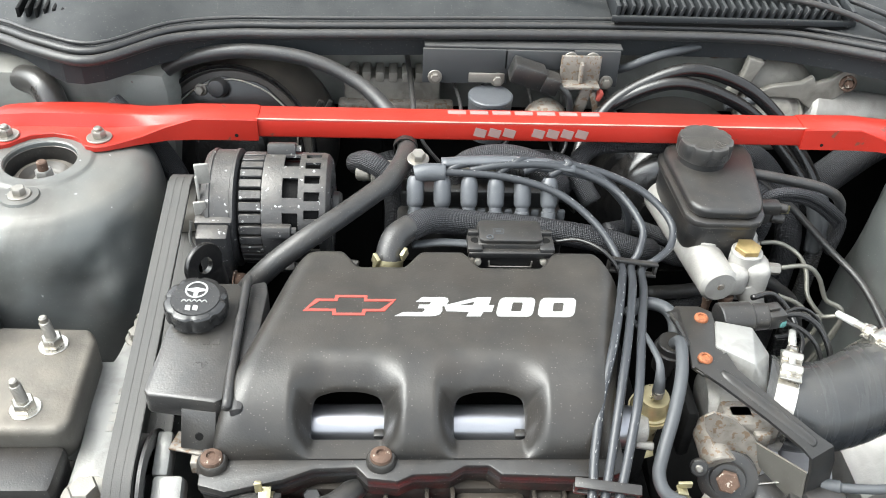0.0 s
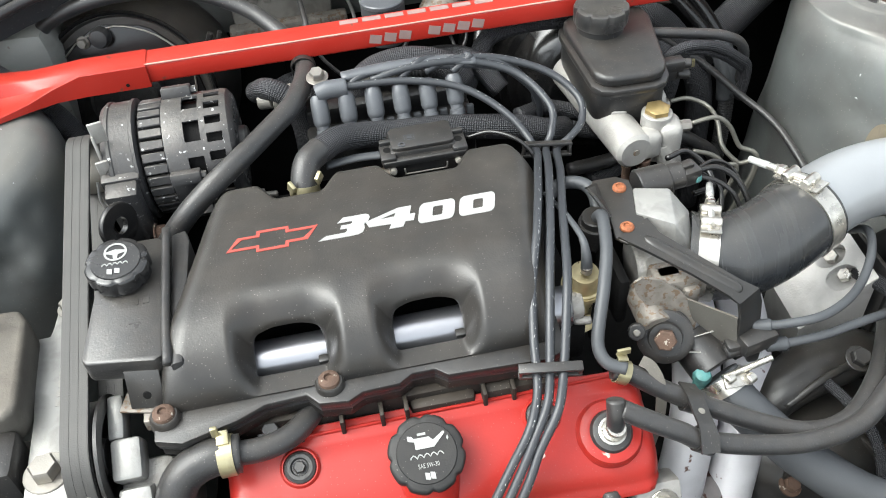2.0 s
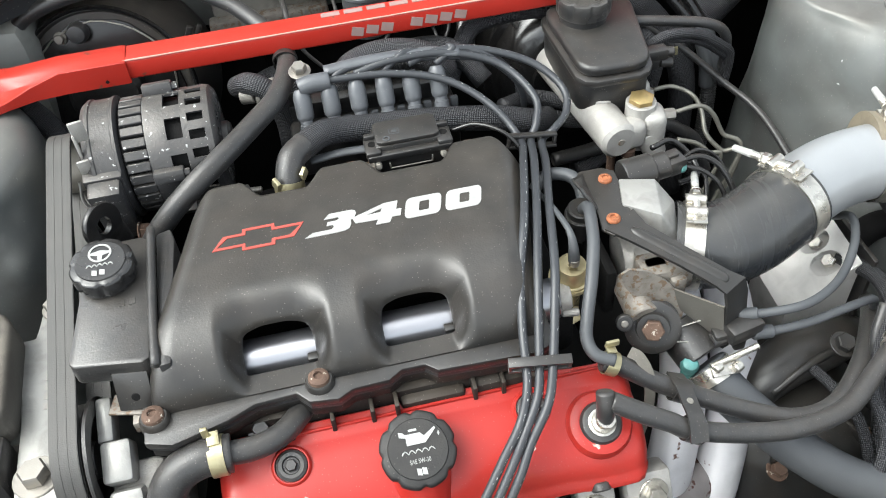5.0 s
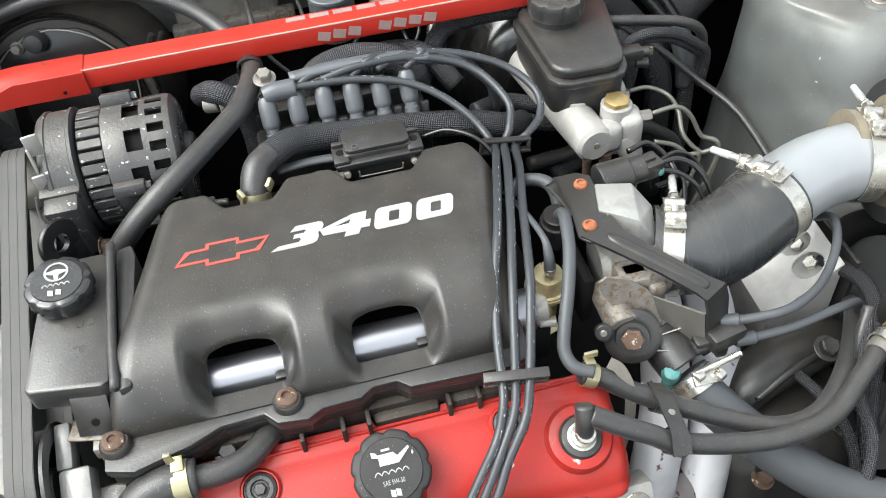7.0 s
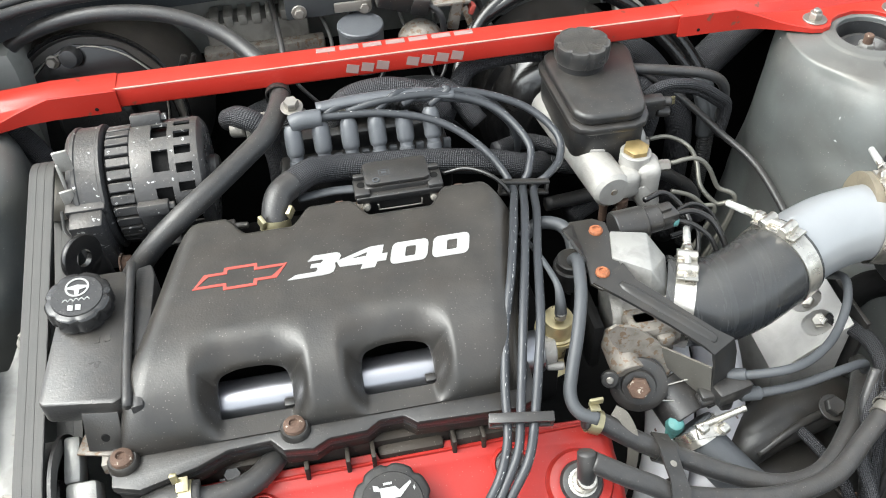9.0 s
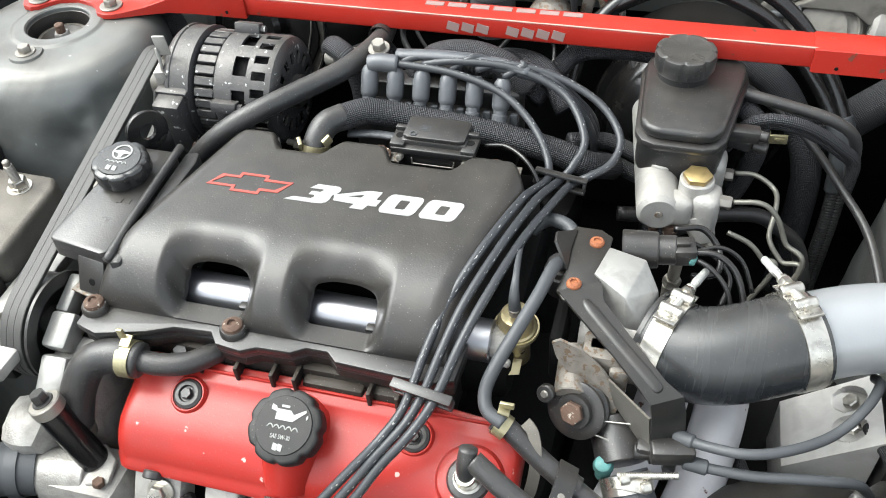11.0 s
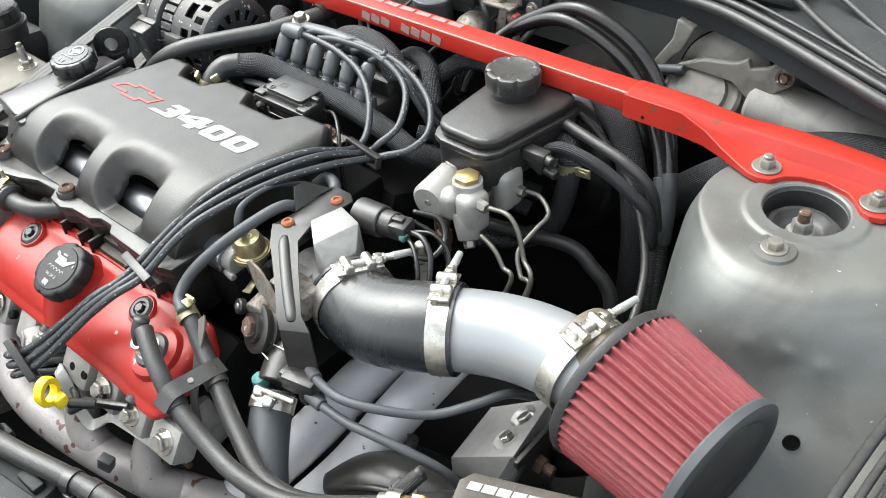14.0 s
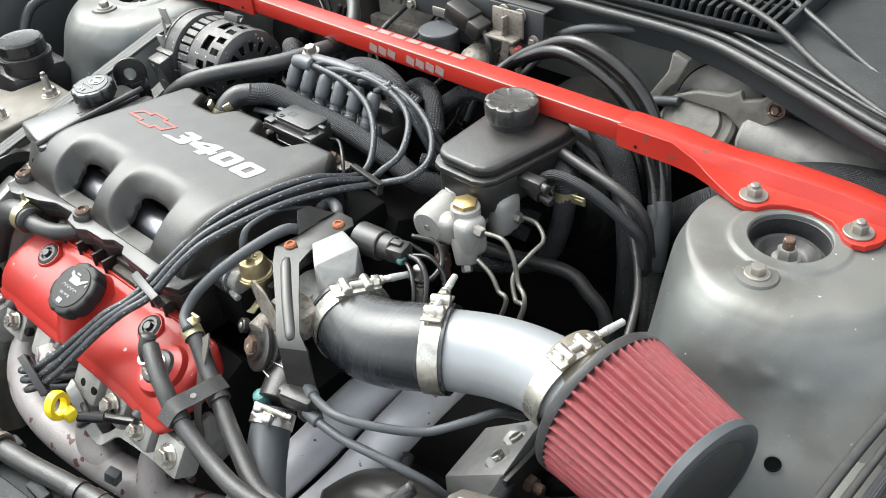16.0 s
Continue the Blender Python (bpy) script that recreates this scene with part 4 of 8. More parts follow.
# ---- red valve cover ----
def valve_cover():
    ob = thing("valve_cover", (0.04, -0.18, 0.70), "red painted valve cover with chips on the front bank", "valve cover")
    x0, x1 = -0.140, 0.232
    prof = [(-0.128, 0.770), (-0.128, 0.800), (-0.131, 0.8035), (-0.147, 0.799), (-0.150, 0.7975), (-0.153, 0.794), (-0.165, 0.7905), (-0.180, 0.785), (-0.194, 0.779), (-0.204, 0.770), (-0.2105, 0.761), (-0.2140, 0.753), (-0.2155, 0.7475), (-0.219, 0.745), (-0.2205, 0.739), (-0.214, 0.736)]
    bm = bmesh.new()
    n = 60
    cols = []
    yc, zc = -0.17, 0.75
    for i in range(n + 1):
        x = x0 + (x1 - x0) * i / n
        d = min(x - x0, x1 - x)
        R = 0.016
        k = math.sqrt(max(0, 1 - (1 - d / R) ** 2)) if d < R else 1
        col = []
        for j, (y, z) in enumerate(prof):
            s = 0.80 + 0.20 * k
            if x > 0.15:
                y -= 0.004 * sstep(0.15, 0.2, x)
            col.append(bm.verts.new((x, yc + (y - yc) * s, zc + (z - zc) * s)))
        cols.append(col)
    for a, b in zip(cols, cols[1:]):
        for j in range(len(prof) - 1):
            bm.faces.new((a[j], b[j], b[j + 1], a[j + 1]))
    bm.faces.new(cols[0])
    bm.faces.new(cols[-1][::-1])
    bmesh.ops.recalc_face_normals(bm, faces=bm.faces)
    part("cover_shell", bm, M_RED, ob, sharp=55)
    nrm = Vector((0, -0.42, 0.91))
    part("filler_neck", lathe([(0.056, -0.06), (0.048, -0.036), (0.040, -0.020), (0.032, -0.012), (0.0295, -0.006), (0.029, 0.0)], frame_of((0.031, -0.176, 0.797), nrm), 40), M_RED, ob)
    part("filler_boss", cyl((0.031, -0.1800, 0.7985), (0.031, -0.1985, 0.746), 0.0265, 0.0255, 40), M_RED, ob)
    for q in (Vector((-0.077, -0.163, 0.793)), Vector((0.138, -0.160, 0.793))):
        cup = part("screw_cup", lathe([(0.019, -0.03), (0.0175, 0.000), (0.0155, 0.0025), (0.0145, 0.0025), (0.0140, -0.002), (0, -0.002)], frame_of(q, nrm), 36), M_RED, ob)
        part("grommet", lathe([(0, -0.002), (0.0135, -0.002), (0.0135, 0.0025), (0.011, 0.0045), (0.008, 0.0045), (0.007, 0.002), (0, 0.002)], frame_of(q, nrm), 32), M_RUBBER, cup, "black rubber grommet")
        part("cover_screw", hex_head(q + nrm * 0.002, nrm, 0.0055, 0.005), M_BLACK, cup, "black screw head")
    part("valve_seat", lathe([(0.034, -0.05), (0.030, -0.006), (0.027, 0.0), (0.021, 0.002), (0.019, 0.002), (0.018, -0.003), (0, -0.003)], frame_of((0.193, -0.187, 0.789), nrm), 40), M_RED, ob)
    part("seam_rib", box((0.045, -0.139, 0.8025), (0.35, 0.003, 0.003), 0.001, (-10, 0, 0)), M_RED, ob)
    for x in (-0.10, 0.02, 0.185):
        part("lower_grommet", cyl((x, -0.217, 0.741), (x, -0.224, 0.737), 0.009), M_RUBBER, ob)
    return ob


valve_cover()
oil_cap("oil_filler_cap", (0.031, -0.187, 0.8135), (0, -0.42, 0.91), 0.0330, 0.020, "black plastic oil filler cap with white symbols", oil_deco, skin=M_MATTE)

# breather valve with its grommet
nrm = Vector((0, -0.42, 0.91))
pv = thing("breather_valve", (0.193, -0.187, 0.79), "plated breather valve in a black rubber grommet", "valve")
b0 = Vector((0.193, -0.187, 0.788))
part("grommet", lathe([(0, -0.002), (0.0185, -0.002), (0.0195, 0.002), (0.017, 0.006), (0.0135, 0.007), (0, 0.007)], frame_of(b0, nrm), 36), M_RUBBER, pv)
part("valve_body", lathe([(0, 0.006), (0.0125, 0.006), (0.0125, 0.009), (0.0105, 0.010), (0.0105, 0.016), (0.008, 0.018), (0.008, 0.026), (0, 0.026)], frame_of(b0, nrm), 32), M_CHROME, pv, "bright plated valve body")
part("hose_elbow", tube([b0 + nrm * 0.02, b0 + Vector((0, -0.006, 0.034)), b0 + Vector((0.001, 0.001, 0.046))], 0.0078, 18), M_RUBBER, pv)


# ---- strut brace ----
def strut_brace():
    ob = thing("strut_brace", (0.123, 0.29, 0.92), "red powder-coated strut tower brace bolted across the bay", "strut brace")
    part("center_tube", box((0.1285, 0.2895, 0.9325), (0.66, 0.032, 0.0235), 0.0026, seg=3), M_BAR, ob)
    for s, xs in ((-1, -0.188), (1, 0.445)):
        cx = -0.410 if s < 0 else 0.657
        # sleeve that flattens into a plate round the strut hole, with a raised rail along its back
        st = [(-0.216, 0.2708, 0.2715, 0.3085, 0.9445, 0.9455), (-0.212, 0.2700, 0.2708, 0.3095, 0.9450, 0.9462), (-0.150, 0.2700, 0.2712, 0.3095, 0.9450, 0.9462), (-0.122, 0.2670, 0.2740, 0.3110, 0.9360, 0.9425), (-0.098, 0.2580, 0.2800, 0.3150, 0.9285, 0.9385), (-0.076, 0.2480, 0.2830, 0.3190, 0.9255, 0.9378), (-0.064, 0.2425, 0.2830, 0.3200, 0.9245, 0.9380), (-0.053, 0.2405, 0.2825, 0.3205, 0.9245, 0.9385), (-0.042, 0.2440, 0.2820, 0.3205, 0.9245, 0.9388), (-0.034, 0.2560, 0.2820, 0.3205, 0.9245, 0.9390), (-0.022, 0.2640, 0.2825, 0.3205, 0.9245, 0.9390), (0.0, 0.2695, 0.2830, 0.3200, 0.9245, 0.9390), (0.022, 0.2640, 0.2830, 0.3190, 0.9245, 0.9388), (0.033, 0.2540, 0.2820, 0.3180, 0.9245, 0.9385), (0.040, 0.2455, 0.2815, 0.3170, 0.9245, 0.9382), (0.049, 0.2420, 0.2810, 0.3160, 0.9245, 0.9378), (0.060, 0.2450, 0.2810, 0.3140, 0.9245, 0.9370), (0.067, 0.2560, 0.2820, 0.3110, 0.9245, 0.9355), (0.069, 0.2640, 0.2840, 0.3090, 0.9245, 0.9340)]
        base = (xs - (cx - s * 0.212)) * s
        bm = bmesh.new()
        rows = []
        for dx, yf, yc, yb, zp, zt in st:
            x = cx + s * dx + s * base * (1 - sstep(-0.212, -0.06, dx))
            rows.append([bm.verts.new(v) for v in ((x, yf, 0.9185), (x, yf, zp - 0.0008), (x, yf + 0.0008, zp), (x, yc, zp + 0.0003), (x, yc + 0.007, zt - 0.001), (x, yc + 0.011, zt), (x, yb - 0.006, zt), (x, yb - 0.001, zt - 0.003), (x, yb, zt - 0.008), (x, yb, 0.9185))])
        k = len(rows[0])
        for a, b in zip(rows, rows[1:]):
            for j in range(k):
                bm.faces.new((a[j], a[(j + 1) % k], b[(j + 1) % k], b[j]))
        bm.faces.new(rows[0])
        bm.faces.new(rows[-1])
        bmesh.ops.recalc_face_normals(bm, faces=bm.faces)
        foot = part("brace_foot", bm, M_BAR, ob, sharp=32)
        for dx, dy in ((-0.0535 * s, 0.035), (0.047 * s, 0.036)):
            p = (cx + dx, 0.225 + dy, 0.9250)
            part("foot_bolt", hex_head(p, (0, 0, 1), 0.0078, 0.008, 0.0138), M_STEEL, foot, "plated flange bolt")
            part("bolt_stud", cyl((p[0], p[1], p[2] + 0.006), (p[0], p[1], p[2] + 0.0135), 0.0045), M_STEEL, foot)
        part("sleeve_pin", cyl((xs + s * 0.02, 0.2702, 0.925), (xs + s * 0.02, 0.2692, 0.925), 0.002), M_DARK, foot)
    # thin pale line drawn in place of the glint on the top front edge
    edge = [(-0.198 + 0.654 * i / 40, 0.2741 + 0.00015 * math.sin(i * 1.7), 0.9442) for i in range(41)]
    part("edge_glint", tube(edge, [0.0007 + 0.0004 * abs(math.sin(i * 2.3)) for i in range(41)], 8, 2), M_EDGE_GLINT, ob, "pale line painting the glint along the edge")
    # grey bars in place of the maker's lettering
    for i in range(7):
        x = 0.040 + 0.0258 * i
        part("decal_bar", box((x, 0.2965, 0.9446), (0.021, 0.008, 0.0006), 0), M_GREYINK, ob, "grey vinyl lettering bar")
    for i in range(8):
        x = 0.066 + 0.0167 * i
        if i != 3:
            part("decal_bar", box((x, 0.2733, 0.9315), (0.0135, 0.0006, 0.0105), 0, (0, 14, 0)), M_GREYINK, ob, "grey vinyl lettering bar")
    return ob


strut_brace()


# ---- air intake ----
A, B, C = Vector((0.334, -0.037, 0.824)), Vector((0.441, -0.022, 0.838)), Vector((0.560, 0.011, 0.840))
FB, FE = Vector((0.598, 0.014, 0.839)), Vector((0.702, -0.008, 0.831))
FD = (FE - FB).normalized()


def clamp(at, axis, r, up, label="stainless T-bolt hose clamp"):
    """Wide band with a bridge, two trunnions and a long threaded bolt across the top."""
    ob = thing("hose_clamp", at, label, "hose clamp", "intake clamps")
    ax, up = Vector(axis).normalized(), Vector(up)
    up = (up - ax * up.dot(ax)).normalized()
    sd = up.cross(ax)
    part("band", ring_band(at, ax, r, 0.019, 0.0013, 64), M_CHROME, ob)
    top = Vector(at) + up * (r + 0.0045)
    m = Matrix((sd, ax, up)).transposed().to_4x4()
    bridge = box((0, 0, 0), (0.034, 0.0195, 0.0018), 0.0006)
    bridge.transform(Matrix.Translation(Vector(at) + up * (r + 0.0016)) @ m)
    part("bridge", bridge, M_CHROME, ob)
    for k in (-0.011, 0.011):
        t = cyl((0, -0.0098, 0), (0, 0.0098, 0), 0.0052, seg=20)
        t.transform(Matrix.Translation(top + sd * k) @ m)
        part("trunnion", t, M_CHROME, ob)
        s = box((0, 0, 0), (0.012, 0.0196, 0.0022), 0.0006)
        s.transform(Matrix.Translation(top + sd * k * 1.7 - up * 0.0035) @ m)
        part("loop_weld", s, M_CHROME, ob)
    part("clamp_bolt", tube([top - sd * 0.017, top + sd * 0.050], 0.0034, 14, 24, ripple=(0.00035, 0.0012)), M_CHROME, ob)
    part("lock_nut", join(hex_head(top + sd * 0.0165, sd, 0.0062, 0.008), cyl(top + sd * 0.0245, top + sd * 0.029, 0.0050)), M_CHROME, ob, "bright nylon lock nut")
    part("bolt_tip", cyl(top + sd * 0.036, top + sd * 0.060, 0.0040, 0.0034), M_WHITE, ob, "white bolt tip")
    return ob


dirA, dirB, dirC = Vector((1, -0.42, 0.0)), Vector((1, 0.50, 0.06)), Vector((0.98, 0.02, -0.03))
mid = Vector((0.386, -0.046, 0.828))
ta, tb = dirA.normalized() * 0.13, dirB.normalized() * 0.13
bend = [(2 * t ** 3 - 3 * t * t + 1) * A + (t ** 3 - 2 * t * t + t) * ta + (3 * t * t - 2 * t ** 3) * B + (t ** 3 - t * t) * tb for t in (0, 0.16, 0.33, 0.5, 0.67, 0.84, 1)]
ec = thing("intake_elbow_coupler", mid, "black silicone elbow coupler with a soft sheen", "hose coupler")
part("elbow", tube([A - dirA.normalized() * 0.014] + bend + [B + dirB.normalized() * 0.012], 0.0425, 48, 6), M_COUPLER, ec)
part("cuff_lip", ring_band(B + dirB.normalized() * 0.011, dirB, 0.0385, 0.004, 0.005), M_COUPLER, ec)
part("cuff_lip", ring_band(A - dirA.normalized() * 0.013, dirA, 0.0385, 0.004, 0.005), M_COUPLER, ec)
tb, tc_ = dirB.normalized() * 0.15, dirC.normalized() * 0.15
arc = [(2 * t ** 3 - 3 * t * t + 1) * B + (t ** 3 - 2 * t * t + t) * tb + (3 * t * t - 2 * t ** 3) * C + (t ** 3 - t * t) * tc_ for t in (0, 0.16, 0.33, 0.5, 0.67, 0.84, 1)]
solid("intake_pipe", tube(arc + [C + dirC.normalized() * 0.02], 0.0388, 48, 6), M_PIPE, "silver painted metal intake pipe with a bend", "intake pipe")
clamp(A + dirA.normalized() * 0.002, dirA, 0.0428, (0.1, 0.15, 1))
clamp(B, dirB, 0.0428, (-0.1, 0.2, 1))
clamp(C + dirC.normalized() * 0.004, FD, 0.0435, (-0.1, 0.1, 1))


def air_filter():
    ob = thing("air_filter", FB, "red pleated cone air filter with grey rubber ends", "air filter")
    m = frame_of(FB, FD)
    L = (FE - FB).length
    part("neck", lathe([(0.0400, -0.05), (0.0425, -0.05), (0.0425, -0.012), (0.046, -0.006), (0.069, 0.0), (0.069, 0.004), (0, 0.004)], m, 56), M_TAN, ob, "dusty tan rubber neck")
    part("base_ring", lathe([(0.062, -0.003), (0.0735, -0.003), (0.0752, -0.001), (0.0752, 0.005), (0.0738, 0.007), (0.066, 0.007)], m, 72), M_RUBBER, ob)
    n = 50
    bm = bmesh.new()
    rows = []
    steps = 14
    for k in range(steps + 1):
        z = 0.006 + (L - 0.008) * k / steps
        r = 0.0744 + (0.0665 - 0.0744) * k / steps
        ring = []
        for i in range(n * 6):
            a = 2 * math.pi * i / (n * 6)
            ph = (i % 6) / 6
            w = abs(2 * ph - 1)
            q = r - 0.0066 * (1 - sstep(0.05, 0.95, w)) + 0.0006 * noise.noise(Vector((a * 9, z * 60, 0)))
            ring.append(bm.verts.new((q * math.cos(a), q * math.sin(a), z)))
        rows.append(ring)
    for a, b in zip(rows, rows[1:]):
        for i in range(len(a)):
            j = (i + 1) % len(a)
            bm.faces.new((a[i], a[j], b[j], b[i]))
    bm.transform(m)
    part("pleated_element", bm, M_FILTER, ob, "dusty red pleated cotton element", sharp=80)
    part("end_cap", lathe([(0.045, L - 0.003), (0.0668, L - 0.003), (0.0682, L - 0.001), (0.0676, L + 0.0055), (0.064, L + 0.0075), (0.056, L + 0.0075), (0.052, L + 0.0050), (0.047, L + 0.0045), (0, L + 0.0045)], m, 64), M_GREYRUB, ob)
    part("end_disc", lathe([(0, L + 0.0046), (0.0505, L + 0.0046), (0.0500, L + 0.0062), (0, L + 0.0062)], m, 56), M_RUBBER, ob, "darker inset rubber disc")
    return ob


air_filter()


# ---- throttle body ----
def throttle_body():
    ob = thing("throttle_assembly", (0.285, -0.045, 0.80), "cast aluminium throttle body with machined block", "throttle body")
    ax = Vector((1, -0.05, 0.02)).normalized()
    c0 = Vector((0.262, -0.034, 0.824))
    part("bore_casting", lathe([(0, 0), (0.026, 0), (0.0285, 0.004), (0.0275, 0.05), (0.029, 0.056), (0.030, 0.075), (0.028, 0.075), (0, 0.06)], frame_of(c0, ax), 48), M_ALU, ob)
    part("machined_block", hull([(0.276, 0.0133, 0.8835), (0.309, 0.004, 0.8835), (0.2965, -0.0455, 0.8835), (0.267, -0.0215, 0.8835), (0.323, -0.016, 0.868), (0.316, -0.047, 0.8545), (0.272, 0.012, 0.842), (0.311, 0.006, 0.842), (0.326, -0.018, 0.842), (0.317, -0.050, 0.842), (0.300, -0.049, 0.842), (0.266, -0.024, 0.842)], 0.0014), M_POLISH, ob, "bright machined aluminium block")
    part("lower_flange", join(box((0.282, -0.058, 0.832), (0.026, 0.034, 0.034), 0.004), box((0.283, -0.071, 0.846), (0.022, 0.014, 0.010), 0.002)), M_CAST, ob)
    part("mount_plate", box((0.243, -0.035, 0.815), (0.012, 0.07, 0.06), 0.005), M_DARK, ob)
    part("port_seal", ring_band(c0 + ax * 0.054, ax, 0.0292, 0.003, 0.0018), M_RUST, ob, "dark red gasket edge")
    part("port_casting", join(box((0.292, -0.072, 0.836), (0.05, 0.03, 0.03), 0.004), box((0.300, -0.084, 0.828), (0.016, 0.018, 0.03), 0.003)), M_LEVER, ob)
    part("shaft_housing", cyl((0.262, -0.06, 0.822), (0.264, -0.105, 0.815), 0.016), M_LEVER, ob)
    part("return_spring", tube([(0.278 + 0.0115 * math.cos(t * 0.9), -0.066 - t * 0.0005, 0.826 + 0.0115 * math.sin(t * 0.9)) for t in range(40)], 0.0013, 6, 3), M_LEVER, ob)
    # cam wheel with its hex, and the corroded lever behind it
    axis = Vector((-0.30, -0.80, 0.50)).normalized()
    c = Vector((0.270, -0.110, 0.8065))
    cam_w = part("cam_wheel", lathe([(0, -0.012), (0.025, -0.012), (0.0262, -0.010), (0.0262, -0.006), (0.0235, -0.004), (0.0235, -0.001), (0.0262, 0.001), (0.0262, 0.004), (0.022, 0.006), (0.016, 0.005), (0.015, 0.009), (0, 0.009)], frame_of(c, axis), 48), M_BLACK, ob, "black throttle cam wheel")
    part("cam_nut", hex_head(c + axis * 0.009, axis, 0.0105, 0.006), M_RUST, cam_w, "rusty hex nut")
    part("cam_ear", cyl(c + Vector((-0.028, 0.001, 0.012)) - axis * 0.006, c + Vector((-0.028, 0.001, 0.012)) + axis * 0.002, 0.008), M_BLACK, cam_w)
    part("ear_rivet", cyl(c + Vector((-0.028, 0.001, 0.012)), c + Vector((-0.028, 0.001, 0.012)) + axis * 0.0035, 0.0035), M_STEEL, cam_w)
    part("throttle_lever", strip([(0.246, -0.088, 0.866), (0.257, -0.089, 0.854), (0.276, -0.094, 0.834), (0.290, -0.099, 0.812), (0.291, -0.104, 0.793), (0.284, -0.109, 0.777)], [0.009, 0.026, 0.033, 0.027, 0.016, 0.009], 0.0025, (0.85, -0.1, 0.35), 6), M_LEVER, ob, "corroded throttle lever")
    part("idle_motor", join(cyl((0.286, 0.027, 0.870), (0.318, 0.030, 0.872), 0.0180, 0.0165), cyl((0.316, 0.030, 0.872), (0.334, 0.031, 0.874), 0.0135)), M_BLACK, ob, "black idle air motor")
    plug = part("sensor_plug", box((0.340, 0.031, 0.874), (0.020, 0.022, 0.018), 0.003, (0, 0, 12)), M_BLACK, ob)
    part("seal", cyl((0.346, 0.0255, 0.871), (0.3515, 0.0245, 0.870), 0.0056, 0.0050), M_TEAL, plug, "teal rubber seal")
    part("plug_latch", box((0.338, 0.031, 0.8845), (0.012, 0.008, 0.004), 0.001, (0, 0, 12)), M_BLACK, plug)
    part("motor_screw", cyl((0.300, 0.022, 0.876), (0.3003, 0.0202, 0.8815), 0.0026), M_STEEL, ob, "small steel screw")
    return ob


throttle_body()


# ---- reservoir and master cylinder ----
def brake_reservoir():
    ob = thing("brake_reservoir", (0.325, 0.21, 0.87), "dusty black brake fluid reservoir with screw cap", "reservoir")
    out = [(0.281, 0.160), (0.288, 0.148), (0.300, 0.143), (0.345, 0.142), (0.358, 0.147), (0.366, 0.160), (0.384, 0.262), (0.382, 0.280), (0.372, 0.288), (0.290, 0.285), (0.280, 0.277), (0.277, 0.262)]
    cx, cy = 0.327, 0.215

    def sc(k):
        return [(cx + (x - cx) * k, cy + (y - cy) * k) for x, y in out]
    part("lid", prism(sc(0.95), 0.905, 0.918, bevel=0.005, seg=3), M_BLACK, ob)
    part("lid_rim", prism(sc(1.03), 0.896, 0.9045, bevel=0.003), M_BLACK, ob)
    part("tank", prism(sc(0.97), 0.858, 0.8965, bevel=0.008), M_BLACK, ob)
    part("tank_foot", box((0.325, 0.185, 0.862), (0.055, 0.08, 0.04), 0.012), M_BLACK, ob)
    part("neck", cyl((0.3175, 0.246, 0.915), (0.3175, 0.246, 0.930), 0.0265), M_BLACK, ob)
    part("level_sensor", join(box((0.385, 0.196, 0.888), (0.03, 0.016, 0.014), 0.003), cyl((0.395, 0.196, 0.888), (0.408, 0.193, 0.888), 0.0055)), M_BLACK, ob)
    rip = lambda a, z: 1 - (0.085 * max(0, math.cos(8 * a)) ** 4 if z > 0.929 else 0.02)
    part("screw_cap", lathe([(0, 0.926), (0.0295, 0.926), (0.0310, 0.929), (0.0312, 0.9425), (0.0300, 0.9462), (0.0265, 0.9475), (0.0245, 0.9470), (0.0230, 0.9465), (0, 0.9468)], Matrix.Translation((0.3175, 0.246, 0)), 128, rip), M_TANK, ob, "scalloped black screw cap")
    return ob


brake_reservoir()


